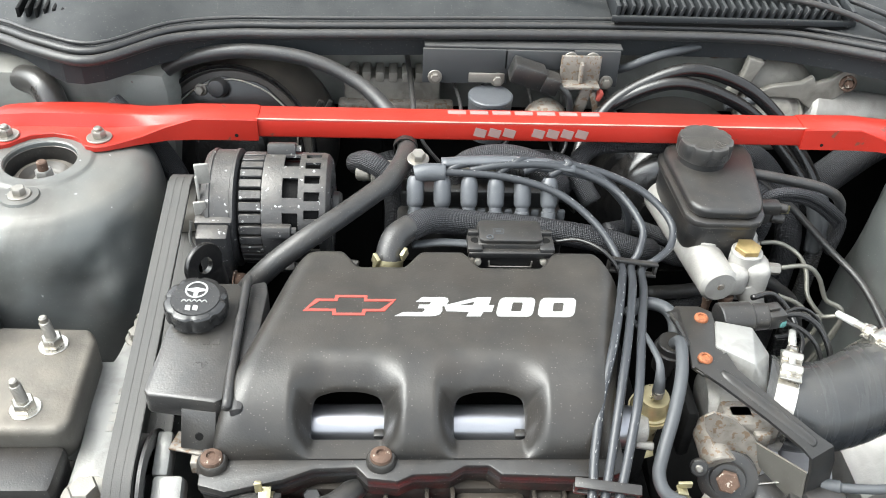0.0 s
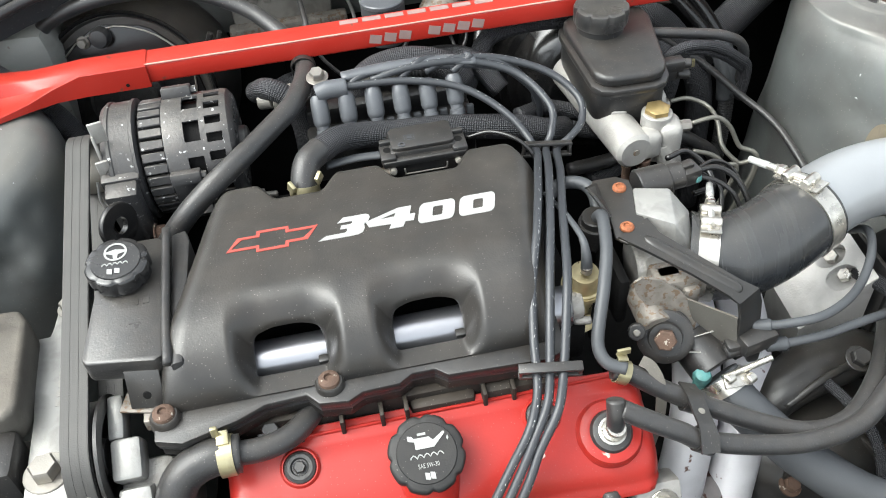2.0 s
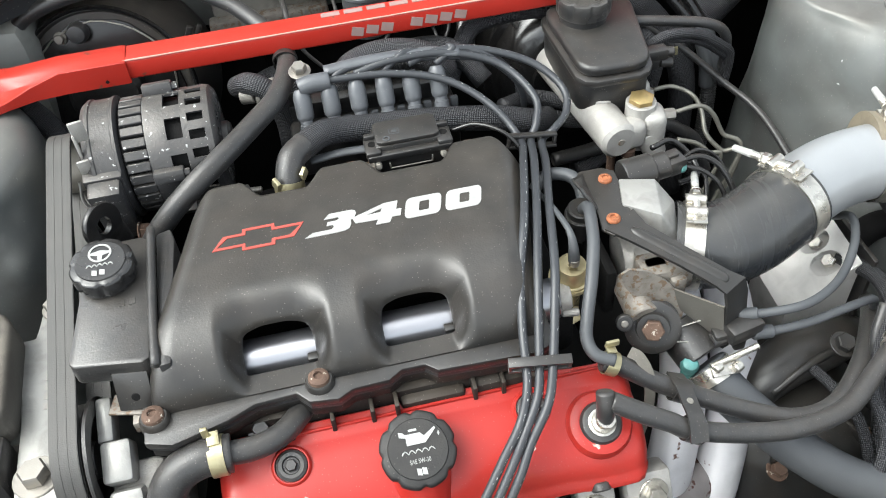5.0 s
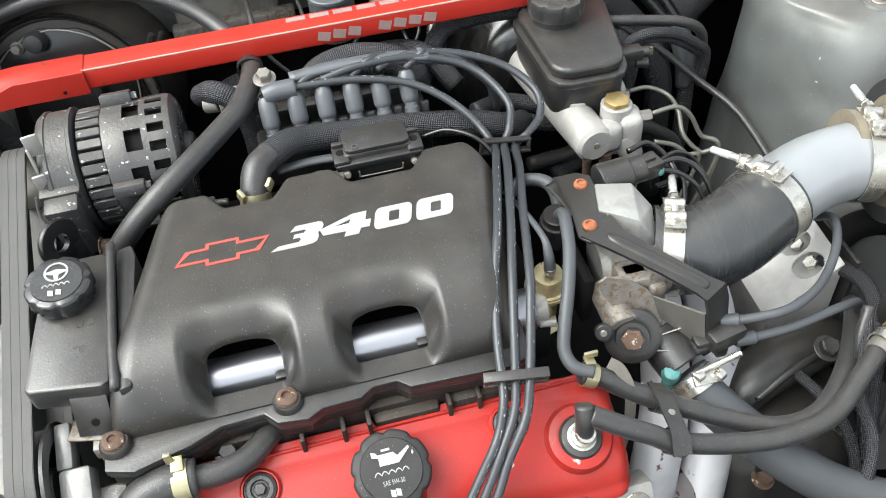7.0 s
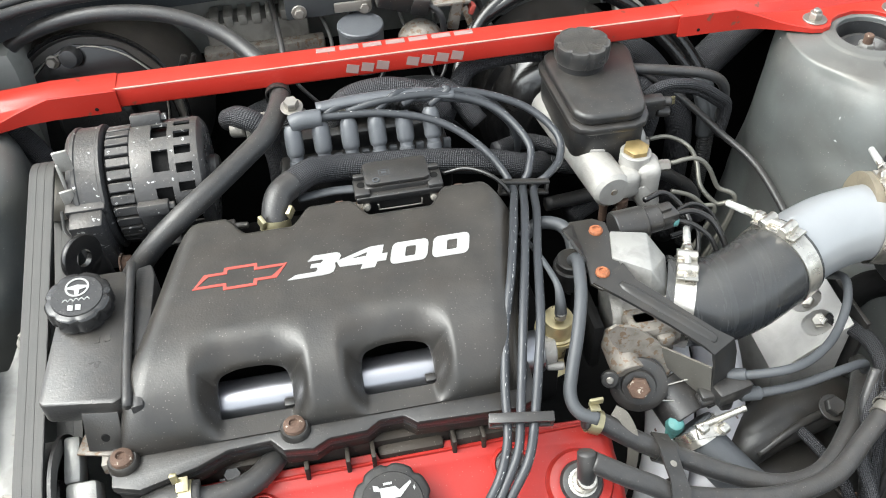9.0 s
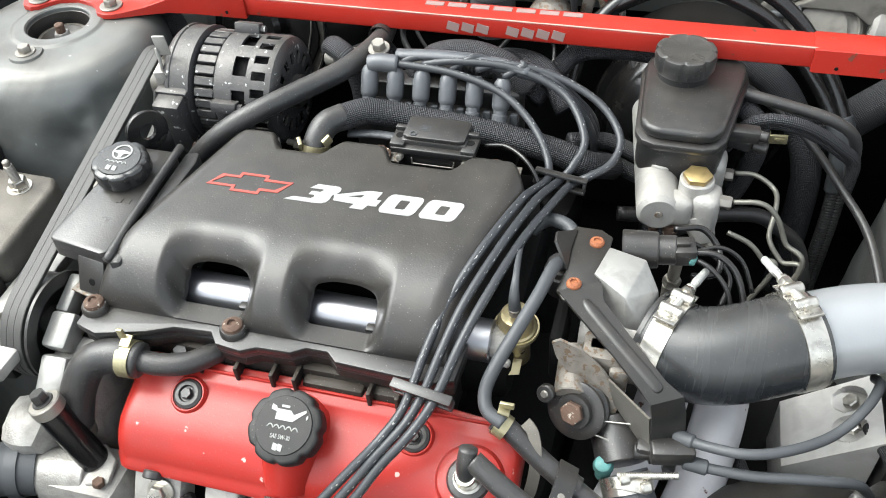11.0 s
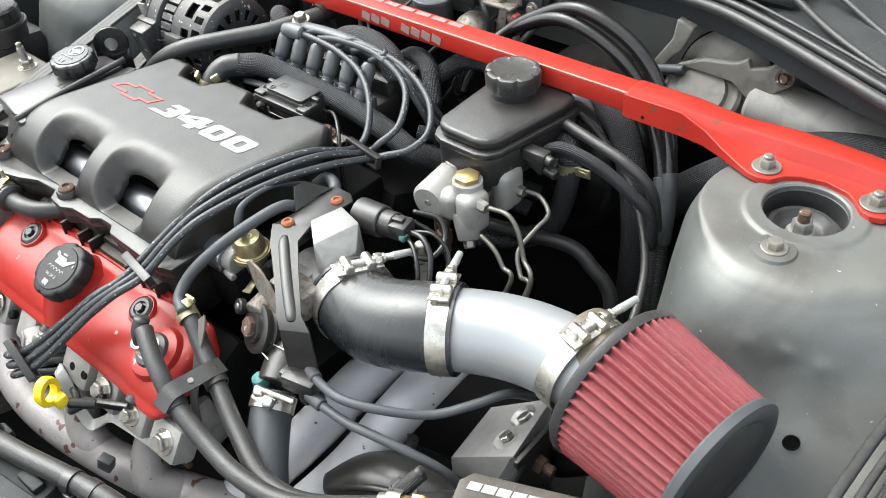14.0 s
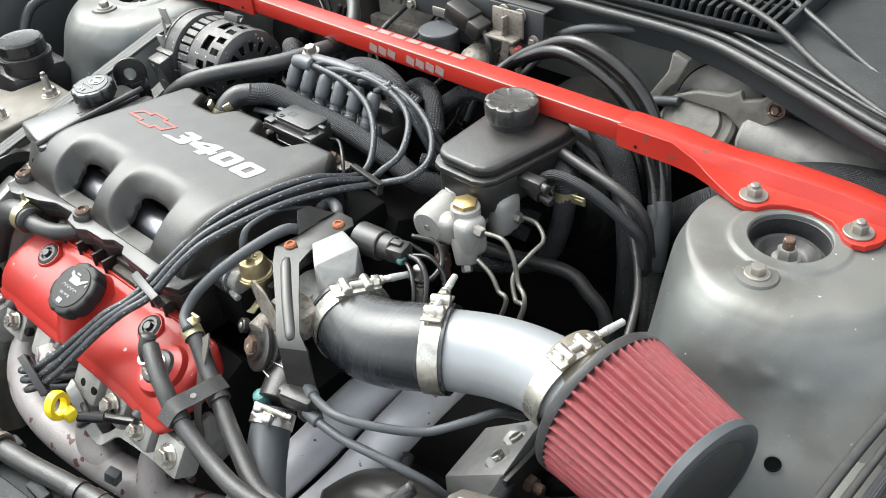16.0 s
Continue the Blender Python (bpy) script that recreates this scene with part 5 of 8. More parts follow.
def master_cylinder():
    ob = thing("master_cylinder", (0.33, 0.16, 0.84), "cast aluminium brake master cylinder with brass plug", "master cylinder")
    front, back = Vector((0.3135, 0.099, 0.852)), Vector((0.292, 0.275, 0.85))
    part("bore", cyl(front, back, 0.021, 0.023, 32, 0.004), M_CAST, ob)
    part("end_hole", cyl(front + Vector((0, -0.0008, 0)), front + Vector((0, 0.004, 0)), 0.0045), M_LEVER, ob)
    part("valve", lathe([(0, 0.834), (0.0075, 0.834), (0.0075, 0.824), (0.0060, 0.822), (0.0060, 0.816), (0.0085, 0.814), (0.0085, 0.800), (0.0065, 0.797), (0.0065, 0.786), (0, 0.785)], Matrix.Translation((0.327, 0.108, 0)), 18), M_RUST, ob, "corroded brown valve")
    part("valve", lathe([(0, 0.836), (0.0055, 0.836), (0.0055, 0.820), (0.0045, 0.818), (0.0045, 0.800), (0, 0.799)], Matrix.Translation((0.311, 0.116, 0)), 18), M_RUST, ob, "corroded brown valve")
    part("port_block", join(cyl((0.345, 0.129, 0.822), (0.345, 0.129, 0.879), 0.0165, seg=32), box((0.357, 0.121, 0.847), (0.026, 0.034, 0.050), 0.009, (0, 0, -8), 3), box((0.327, 0.114, 0.851), (0.036, 0.026, 0.034), 0.009, (0, 0, 4), 3), cyl((0.350, 0.120, 0.842), (0.361, 0.108, 0.818), 0.0165, 0.0115)), M_CAST, ob)
    part("rear_block", join(cyl((0.352, 0.178, 0.820), (0.352, 0.178, 0.879), 0.0155, seg=32), box((0.360, 0.177, 0.848), (0.026, 0.036, 0.052), 0.010, (0, 0, -4), 3), box((0.330, 0.172, 0.850), (0.04, 0.03, 0.036), 0.010)), M_CAST, ob)
    part("reservoir_boss", cyl((0.307, 0.16, 0.85), (0.31, 0.16, 0.875), 0.017), M_CAST, ob)
    part("brass_plug", hex_head((0.345, 0.129, 0.879), (0, 0, 1), 0.014, 0.006), M_BRASS, ob, "brass hex plug")
    part("brass_plug", hex_head((0.352, 0.178, 0.879), (0, 0, 1), 0.0125, 0.0055), M_BRASS, ob, "brass hex plug")
    for p, d in (((0.368, 0.118, 0.863), (1, -0.1, 0)), ((0.361, 0.108, 0.822), (0.55, -0.5, -0.65)), ((0.370, 0.181, 0.846), (1, -0.1, 0.05))):
        part("line_nut", hex_head(p, d, 0.0065, 0.012), M_STEEL, ob, "steel line nut")
    return ob


master_cylinder()
boost = thing("brake_booster", (0.32, 0.38, 0.79), "gloss black brake booster drum on the firewall", "brake booster")
part("drum", lathe([(0.03, 0.0), (0.045, 0.012), (0.075, 0.018), (0.092, 0.028), (0.100, 0.045), (0.104, 0.06), (0.112, 0.064), (0.114, 0.070), (0.112, 0.076), (0.106, 0.08), (0.106, 0.15), (0, 0.15)], frame_of((0.333, 0.272, 0.80), (0, 1, -0.02)), 64), M_BOOST, boost)
part("check_valve", cyl((0.368, 0.284, 0.866), (0.3655, 0.256, 0.867), 0.0125), M_RUBBER, boost, "rubber check valve")
part("valve_mouth", lathe([(0.0065, 0), (0.0135, 0), (0.0140, 0.003), (0.0125, 0.008), (0.0085, 0.008), (0.0065, 0.003), (0.0065, 0)], frame_of((0.3655, 0.257, 0.867), (0.35, -1, 0.45)), 32), M_GREYRUB, boost)
part("face_step", lathe([(0.060, 0), (0.064, 0.004), (0.062, 0.008), (0.05, 0.010), (0.0, 0.010)], frame_of((0.333, 0.290, 0.80), (0, -1, 0.02)), 48), M_GLOSS, boost)


# ---- left side: alternator, belt, steering reservoir, mount ----
def alternator():
    c = Vector((-0.165, 0.190, 0.883))
    ob = thing("alternator", c, "black painted alternator with silver chips", "alternator")
    m = frame_of((-0.245, c.y, c.z), (1, 0, 0), (0, 0, 1)) @ Matrix.Diagonal((0.89, 0.89, 1, 1))
    M_ALT = M_ALTERN
    part("front_frame", lathe([(0.02, 0.016), (0.058, 0.016), (0.067, 0.0185), (0.0705, 0.023), (0.0715, 0.024), (0.0715, 0.027), (0.0700, 0.028), (0.0700, 0.047), (0.0715, 0.048), (0.0715, 0.051), (0.066, 0.053), (0.060, 0.053)], m, 60), M_ALT, ob)
    # stator ring with raised fins
    ring = part("stator_ring", lathe([(0.0605, 0.048), (0.0605, 0.084)], m, 60), M_DARK, ob)
    for i in range(30):
        a = 2 * math.pi * i / 30
        fin = box((0.0640, 0, 0.0675), (0.007, 0.0105, 0.023), 0.0010, seg=1)
        fin.transform(m @ Matrix.Rotation(a, 4, "Z"))
        part("fin", fin, M_ALT, ring)
    # rear frame with open windows and vent slots
    bm = bmesh.new()
    seg, rows = 120, [(0.0665, 0.079), (0.0675, 0.081), (0.0675, 0.100), (0.0675, 0.108), (0.0675, 0.116), (0.0675, 0.122), (0.0675, 0.130), (0.0675, 0.138), (0.066, 0.144), (0.060, 0.148), (0.050, 0.149), (0.042, 0.149), (0.034, 0.149), (0.022, 0.149), (0.0, 0.149)]
    rings = [[bm.verts.new((r * math.cos(2 * math.pi * i / seg), r * math.sin(2 * math.pi * i / seg), z)) for i in range(seg)] for r, z in rows[:-1]]
    for k in range(len(rings) - 1):
        z = (rows[k][1] + rows[k + 1][1]) / 2
        r = (rows[k][0] + rows[k + 1][0]) / 2
        for i in range(seg):
            window = 0.100 < z < 0.116 and i % 12 in (2, 3, 4, 5, 6, 7, 8)
            slot = 0.122 < z < 0.140 and i % 6 in (1, 2, 3)
            face = z > 0.1485 and 0.034 < r < 0.052 and i % 8 in (1, 2, 3, 4)
            if window or slot or face:
                continue
            bm.faces.new((rings[k][i], rings[k][(i + 1) % seg], rings[k + 1][(i + 1) % seg], rings[k + 1][i]))
    bm.faces.new(rings[-1])
    bmesh.ops.recalc_face_normals(bm, faces=bm.faces)
    bmesh.ops.solidify(bm, geom=bm.faces[:], thickness=0.0028)
    bm.transform(m)
    part("rear_frame", bm, M_ALT, ob)
    part("winding_core", lathe([(0, 0.09), (0.058, 0.09), (0.058, 0.143), (0, 0.143)], m, 40), M_DARK, ob)
    part("bearing_cup", lathe([(0, 0.149), (0.021, 0.149), (0.021, 0.155), (0.018, 0.158), (0, 0.158)], m, 32), M_BLACK, ob)
    for z0, a in ((0.062, -2.5), (0.062, -0.6), (0.062, 1.2), (0.062, 2.9)):
        p = Matrix.Rotation(a, 4, "Z") @ Vector((0.0725, 0, 0))
        bit = join(box((p.x, p.y, z0 + 0.033), (0.014, 0.014, 0.030), 0.002, (0, 0, math.degrees(a))), lathe([(0.0045, z0 + 0.048), (0.0045, z0 + 0.053), (0, z0 + 0.053)], Matrix.Translation((p.x, p.y, 0)), 6))
        bit.transform(m)
        part("through_bolt", bit, M_ALT, ob)
    part("lower_ear", join(box((-0.213, 0.128, 0.868), (0.032, 0.024, 0.075), 0.003, (12, 0, 0)), box((-0.213, 0.137, 0.905), (0.038, 0.020, 0.012), 0.002, (12, 0, 0))), M_ALT, ob)
    part("ear_bolt", hex_head((-0.197, 0.120, 0.838), (1, -0.1, 0), 0.009, 0.010, 0.011), M_RUST, ob, "rusty pivot bolt")
    part("pulley", lathe([(0, -0.024), (0.012, -0.024), (0.024, -0.018), (0.030, -0.018), (0.031, -0.012), (0.029, 0.006), (0.020, 0.008), (0, 0.008)], m, 40), M_STEEL, ob)
    part("guard_tab", join(box((-0.222, 0.150, 0.952), (0.014, 0.003, 0.026), 0.0012, (10, 0, 12)), box((-0.228, 0.148, 0.935), (0.003, 0.004, 0.030), 0.001)), M_ALU, ob, "bare metal guard tab")
    part("guard_tab", join(box((-0.226, 0.138, 0.915), (0.012, 0.003, 0.026), 0.0012, (10, 0, 12)), tube([(-0.236, 0.134, 0.905), (-0.238, 0.128, 0.885), (-0.230, 0.126, 0.872), (-0.215, 0.126, 0.870)], 0.0016, 8)), M_ALU, ob, "bare metal guard tab")
    part("rear_stud", join(cyl((-0.098, 0.150, 0.842), (-0.068, 0.146, 0.842), 0.0035), hex_head((-0.088, 0.148, 0.842), (1, 0, 0), 0.007, 0.007)), M_STEEL, ob)
    return ob


alternator()


def belt():
    ob = thing("serpentine_belt", (-0.25, 0.0, 0.85), "worn ribbed rubber drive belt running over pulleys", "belt")
    hub = ((0.172, 0.893, 0.034), (-0.118, 0.800, 0.052))
    pts = []
    (y0, z0, r0), (y1, z1, r1) = hub
    for k in range(13):
        a = math.radians(-70 + 15 * k) + 0.0
        pts.append((-0.251, y0 + r0 * math.cos(a), z0 + r0 * math.sin(a)))
    for k in range(15):
        a = math.radians(105 + 13 * k)
        pts.append((-0.251, y1 + r1 * math.cos(a), z1 + r1 * math.sin(a)))
    pts.append(pts[0])
    part("belt_loop", strip(pts, 0.023, 0.004, (1, 0, 0), 1), M_BELT, ob)
    for dx in (-0.0075, 0.0, 0.0075):
        part("rib", strip([(x + dx, y, z) for x, y, z in pts], 0.0068, 0.0046, (1, 0, 0), 1), M_BELT, ob)
    return ob


belt()
idl = thing("belt_pulley", (-0.25, -0.118, 0.80), "dark steel belt pulley with raised rim", "pulley")
part("pulley_wheel", lathe([(0, -0.013), (0.046, -0.013), (0.0495, -0.012), (0.0495, 0.012), (0.046, 0.013), (0.040, 0.006), (0.018, 0.004), (0.016, 0.012), (0, 0.012)], frame_of((-0.251, -0.118, 0.80), (1, 0, 0)), 48), M_BLACK, idl)
part("pulley_flange", lathe([(0.040, 0), (0.054, 0), (0.054, 0.003), (0.04, 0.003), (0.04, 0)], frame_of((-0.236, -0.118, 0.80), (1, 0, 0)), 48), M_BLACK, idl)


def steering_reservoir():
    ob = thing("steering_fluid_reservoir", (-0.20, -0.03, 0.85), "black plastic power steering fluid reservoir", "reservoir")
    part("tank", prism([(-0.239, -0.078), (-0.235, -0.084), (-0.178, -0.093), (-0.171, -0.089), (-0.172, 0.052), (-0.180, 0.060), (-0.226, 0.060), (-0.231, 0.05)], 0.862, 0.886, bevel=0.003, seg=2), M_TANK, ob)
    part("filler_neck", cyl((-0.209, 0.012, 0.88), (-0.209, 0.012, 0.897), 0.023), M_TANK, ob)
    part("side_wall", prism([(-0.165, -0.100), (-0.154, -0.098), (-0.150, 0.050), (-0.154, 0.066), (-0.168, 0.062)], 0.82, 0.884, bevel=0.003), M_RUBBER, ob)
    part("top_bead", tube([(-0.167, -0.098, 0.884), (-0.169, -0.03, 0.889), (-0.170, 0.06, 0.893)], 0.0042, 10), M_RUBBER, ob)
    part("mold_mark", join(*[box((-0.196 + 0.009 * i, -0.022, 0.8863), (0.005, 0.007, 0.0006), 0) for i in range(2)]), M_TANK, ob)
    tab = part("mount_tab", join(box((-0.193, -0.0975, 0.857), (0.030, 0.0025, 0.036), 0.001, (-24, 0, -8))), M_TANK, ob)
    part("tab_hole", cyl((-0.192, -0.1015, 0.8525), (-0.192, -0.099, 0.8515), 0.0042), M_DARK, tab)
    return ob


sr = steering_reservoir()
oil_cap("screw_cap", (-0.209, 0.012, 0.9085), (0.02, -0.10, 1), 0.0285, 0.019, "black plastic cap with white symbols", steering_deco, sr)

eye = thing("lifting_eye", (-0.213, 0.071, 0.86), "black steel lifting eye plate", "lifting eye")
en = Vector((0.80, -0.58, 0.15)).normalized()
em = frame_of((-0.213, 0.071, 0.899), en, (0, 0, 1))
part("eye_ring", lathe([(0.0085, -0.003), (0.0215, -0.003), (0.0225, -0.0015), (0.0225, 0.0015), (0.0215, 0.003), (0.0085, 0.003), (0.0085, -0.003)], em, 40), M_GLOSS, eye)
part("eye_plate", prism([(-0.022, -0.055), (0.022, -0.055), (0.0215, -0.008), (0.012, -0.0105), (0, -0.0125), (-0.012, -0.0105), (-0.0215, -0.008)], -0.003, 0.003, em, 0.001), M_GLOSS, eye)


def engine_mount():
    ob = thing("engine_mount", (-0.36, -0.03, 0.82), "dusty sheet steel engine mount with two studs", "engine mount")
    part("mount_box", prism([(-0.406, 0.034), (-0.318, 0.032), (-0.308, 0.015), (-0.303, -0.085), (-0.312, -0.096), (-0.452, -0.096), (-0.452, -0.03), (-0.41, -0.02)], 0.812, 0.8535, bevel=0.007, seg=3), M_MOUNT, ob)
    block = part("rubber_block", box((-0.385, -0.118, 0.775), (0.155, 0.05, 0.12), 0.008), M_BLACK, ob, "ribbed black rubber block")
    for x in (-0.445, -0.412, -0.378, -0.344):
        part("block_rib", box((x, -0.146, 0.775), (0.006, 0.012, 0.10), 0.002), M_BLACK, block)
    part("box_lip", strip([(-0.45, -0.098, 0.815), (-0.36, -0.099, 0.815), (-0.315, -0.098, 0.812), (-0.306, -0.09, 0.800)], 0.008, 0.002, (0, 0.4, 1), 4), M_MOUNT, ob)
    for p in ((-0.345, 0.007, 0.853), (-0.345, -0.071, 0.853)):
        nut = part("mount_nut", hex_head(p, (0, 0, 1), 0.0098, 0.010, 0.0135), M_CHROME, ob, "plated flange nut")
        part("stud", tube([(p[0], p[1], p[2] + 0.008), (p[0] - 0.002, p[1], p[2] + 0.030)], 0.0048, 12, 12, ripple=(0.0004, 0.0016)), M_STEEL, nut)
        part("stud_tip", cyl((p[0] - 0.002, p[1], p[2] + 0.028), (p[0] - 0.0025, p[1], p[2] + 0.036), 0.0038), M_STEEL, nut)
    return ob


engine_mount()


def mount_bracket():
    ob = thing("mount_bracket", (-0.28, -0.04, 0.80), "bright cast aluminium engine mount bracket plate", "bracket")
    out = [(-0.300, -0.205), (-0.245, -0.198), (-0.243, -0.160), (-0.262, -0.125), (-0.268, -0.06), (-0.266, 0.01), (-0.270, 0.07), (-0.276, 0.104), (-0.288, 0.104), (-0.295, 0.06), (-0.298, 0.03), (-0.300, 0.02), (-0.345, 0.018), (-0.345, -0.042), (-0.315, -0.045), (-0.306, -0.052), (-0.303, -0.08)]
    part("plate", prism(out, 0.806, 0.820, bevel=0.003), M_POLISH, ob)
    part("cast_mark", join(*[box((-0.282, -0.02 - 0.011 * i, 0.8202), (0.006, 0.008, 0.0006), 0) for i in range(5)]), M_ALU, ob)
    part("bracket_bolt", hex_head((-0.283, -0.137, 0.820), (0, 0, 1), 0.0125, 0.012, 0.020), M_STEEL, ob, "dark flange bolt")
    part("bracket_bolt", hex_head((-0.283, 0.052, 0.820), (0, 0, 1), 0.0095, 0.009, 0.013), M_STEEL, ob)
    part("bracket_bolt", hex_head((-0.280, 0.075, 0.820), (0, 0, 1), 0.0095, 0.009, 0.013), M_STEEL, ob)
    return ob


mount_bracket()
tc = thing("timing_cover", (-0.22, -0.14, 0.78), "cast aluminium timing cover beside the belt", "engine cover")
part("cover_arm", join(box((-0.226, -0.098, 0.822), (0.014, 0.04, 0.022), 0.003, (20, 0, 0)), box((-0.217, -0.135, 0.812), (0.026, 0.036, 0.026), 0.004, (25, 0, 0)), box((-0.213, -0.175, 0.780), (0.028, 0.06, 0.03), 0.004, (40, 0, 0))), M_POLISH, tc)
part("cover_body", join(box((-0.205, -0.15, 0.735), (0.05, 0.09, 0.12), 0.012, (20, 0, 0)), box((-0.245, -0.19, 0.72), (0.05, 0.06, 0.08), 0.02, (20, 0, 0))), M_ALU, tc)
solid("cover_tab", join(box((-0.201, -0.097, 0.838), (0.034, 0.020, 0.0025), 0.0008, (0, 0, -14)), box((-0.19, -0.107, 0.83), (0.02, 0.02, 0.014), 0.002)), M_LEVER, "dull steel tab with small holes", "bracket")

# coolant bypass hose at the front left corner
bp = thing("bypass_hose", (-0.13, -0.155, 0.82), "black rubber bypass hose with a spring clip", "hose")
part("thin_pipe", tube([(-0.055, -0.110, 0.808), (-0.063, -0.126, 0.812), (-0.080, -0.144, 0.815), (-0.105, -0.153, 0.817), (-0.135, -0.154, 0.820)], 0.0105, 18), M_RUBBER, bp)
part("thick_hose", tube([(-0.122, -0.154, 0.819), (-0.148, -0.155, 0.821), (-0.172, -0.162, 0.812), (-0.186, -0.176, 0.788), (-0.192, -0.190, 0.758), (-0.194, -0.198, 0.735)], 0.0165, 24), M_RUBBER, bp)
part("spring_clip", join(ring_band((-0.133, -0.1545, 0.8195), (1, 0.02, 0), 0.0168, 0.013, 0.001), box((-0.133, -0.150, 0.8395), (0.010, 0.012, 0.002), 0.0005, (20, 0, 0)), box((-0.138, -0.147, 0.845), (0.006, 0.004, 0.012), 0.001)), M_ZINC, bp, "zinc plated spring clip")
part("lower_clip", ring_band((-0.1935, -0.195, 0.745), (-0.02, -0.12, -1), 0.0168, 0.012, 0.0012), M_CHROME, bp, "bright band clip")
th = thing("thermostat_housing", (-0.19, -0.21, 0.70), "cast aluminium thermostat housing with black sleeve bolt", "housing")
part("casting", join(box((-0.19, -0.215, 0.685), (0.10, 0.06, 0.06), 0.015), cyl((-0.235, -0.222, 0.70), (-0.18, -0.215, 0.70), 0.024), cyl((-0.195, -0.225, 0.66), (-0.205, -0.24, 0.60), 0.024)), M_ALU, th)
part("flange", prism([(-0.028, 0), (-0.012, -0.018), (0.012, -0.018), (0.028, 0), (0.012, 0.018), (-0.012, 0.018)], 0, 0.006, pose(-0.172, -0.212, 0.713, 12, 0, -35), 0.002), M_ALU, th)
part("sleeve", cyl((-0.176, -0.208, 0.716), (-0.198, -0.205, 0.790), 0.0145, 0.0145), M_GLOSS, th, "gloss black sleeve")
part("sleeve_cap", cyl((-0.197, -0.205, 0.788), (-0.201, -0.2045, 0.800), 0.0155), M_STEEL, th)
part("sleeve_bolt", hex_head((-0.201, -0.2045, 0.800), (-0.28, 0.03, 0.95), 0.0075, 0.010, 0.010), M_BLACK, th)
part("flange_bolt", hex_head((-0.158, -0.231, 0.717), (0, 0, 1), 0.006, 0.006), M_RUST, th, "rusty flange bolt")
solid("radiator_hose", join(tube([(-0.235, -0.222, 0.702), (-0.27, -0.236, 0.71), (-0.32, -0.26, 0.715), (-0.40, -0.30, 0.70)], 0.026, 24), ring_band((-0.252, -0.229, 0.706), (1, 0.35, -0.1), 0.0265, 0.012, 0.0012)), M_GREYRUB, "grey radiator hose with band clamp", "hose")
solid("lower_coolant_hose", join(tube([(-0.205, -0.238, 0.61), (-0.20, -0.25, 0.57), (-0.19, -0.26, 0.50)], 0.026, 20), ring_band((-0.204, -0.242, 0.60), (0.05, -0.2, -1), 0.0265, 0.013, 0.0012)), M_STEEL, "dull metal coolant pipe with clamp", "hose")

# coolant bottle cap in the far left corner
wb = thing("washer_bottle", (-0.47, 0.03, 0.80), "black bottle with a black screw cap", "bottle")
part("bottle", box((-0.47, 0.035, 0.80), (0.10, 0.10, 0.13), 0.02), M_BLACK, wb)
part("bottle_neck", cyl((-0.448, 0.030, 0.855), (-0.448, 0.030, 0.885), 0.036), M_BLACK, wb)
part("neck_collar", ring_band((-0.448, 0.030, 0.880), (0, 0, 1), 0.036, 0.006, 0.003), M_BLACK, wb)
part("bottle_cap", lathe([(0, 0.884), (0.033, 0.884), (0.034, 0.887), (0.034, 0.904), (0.031, 0.907), (0.024, 0.906), (0, 0.9065)], Matrix.Translation((-0.448, 0.030, 0)), 72, lambda a, z: 1 - 0.03 * max(0, math.cos(14 * a))), M_CAP, wb)
solid("fender_hose", tube([(-0.53, 0.06, 0.86), (-0.54, 0.10, 0.91), (-0.525, 0.16, 0.92), (-0.51, 0.2, 0.90)], 0.008, 12), M_RUBBER, "black hose beside the strut tower", "hose")


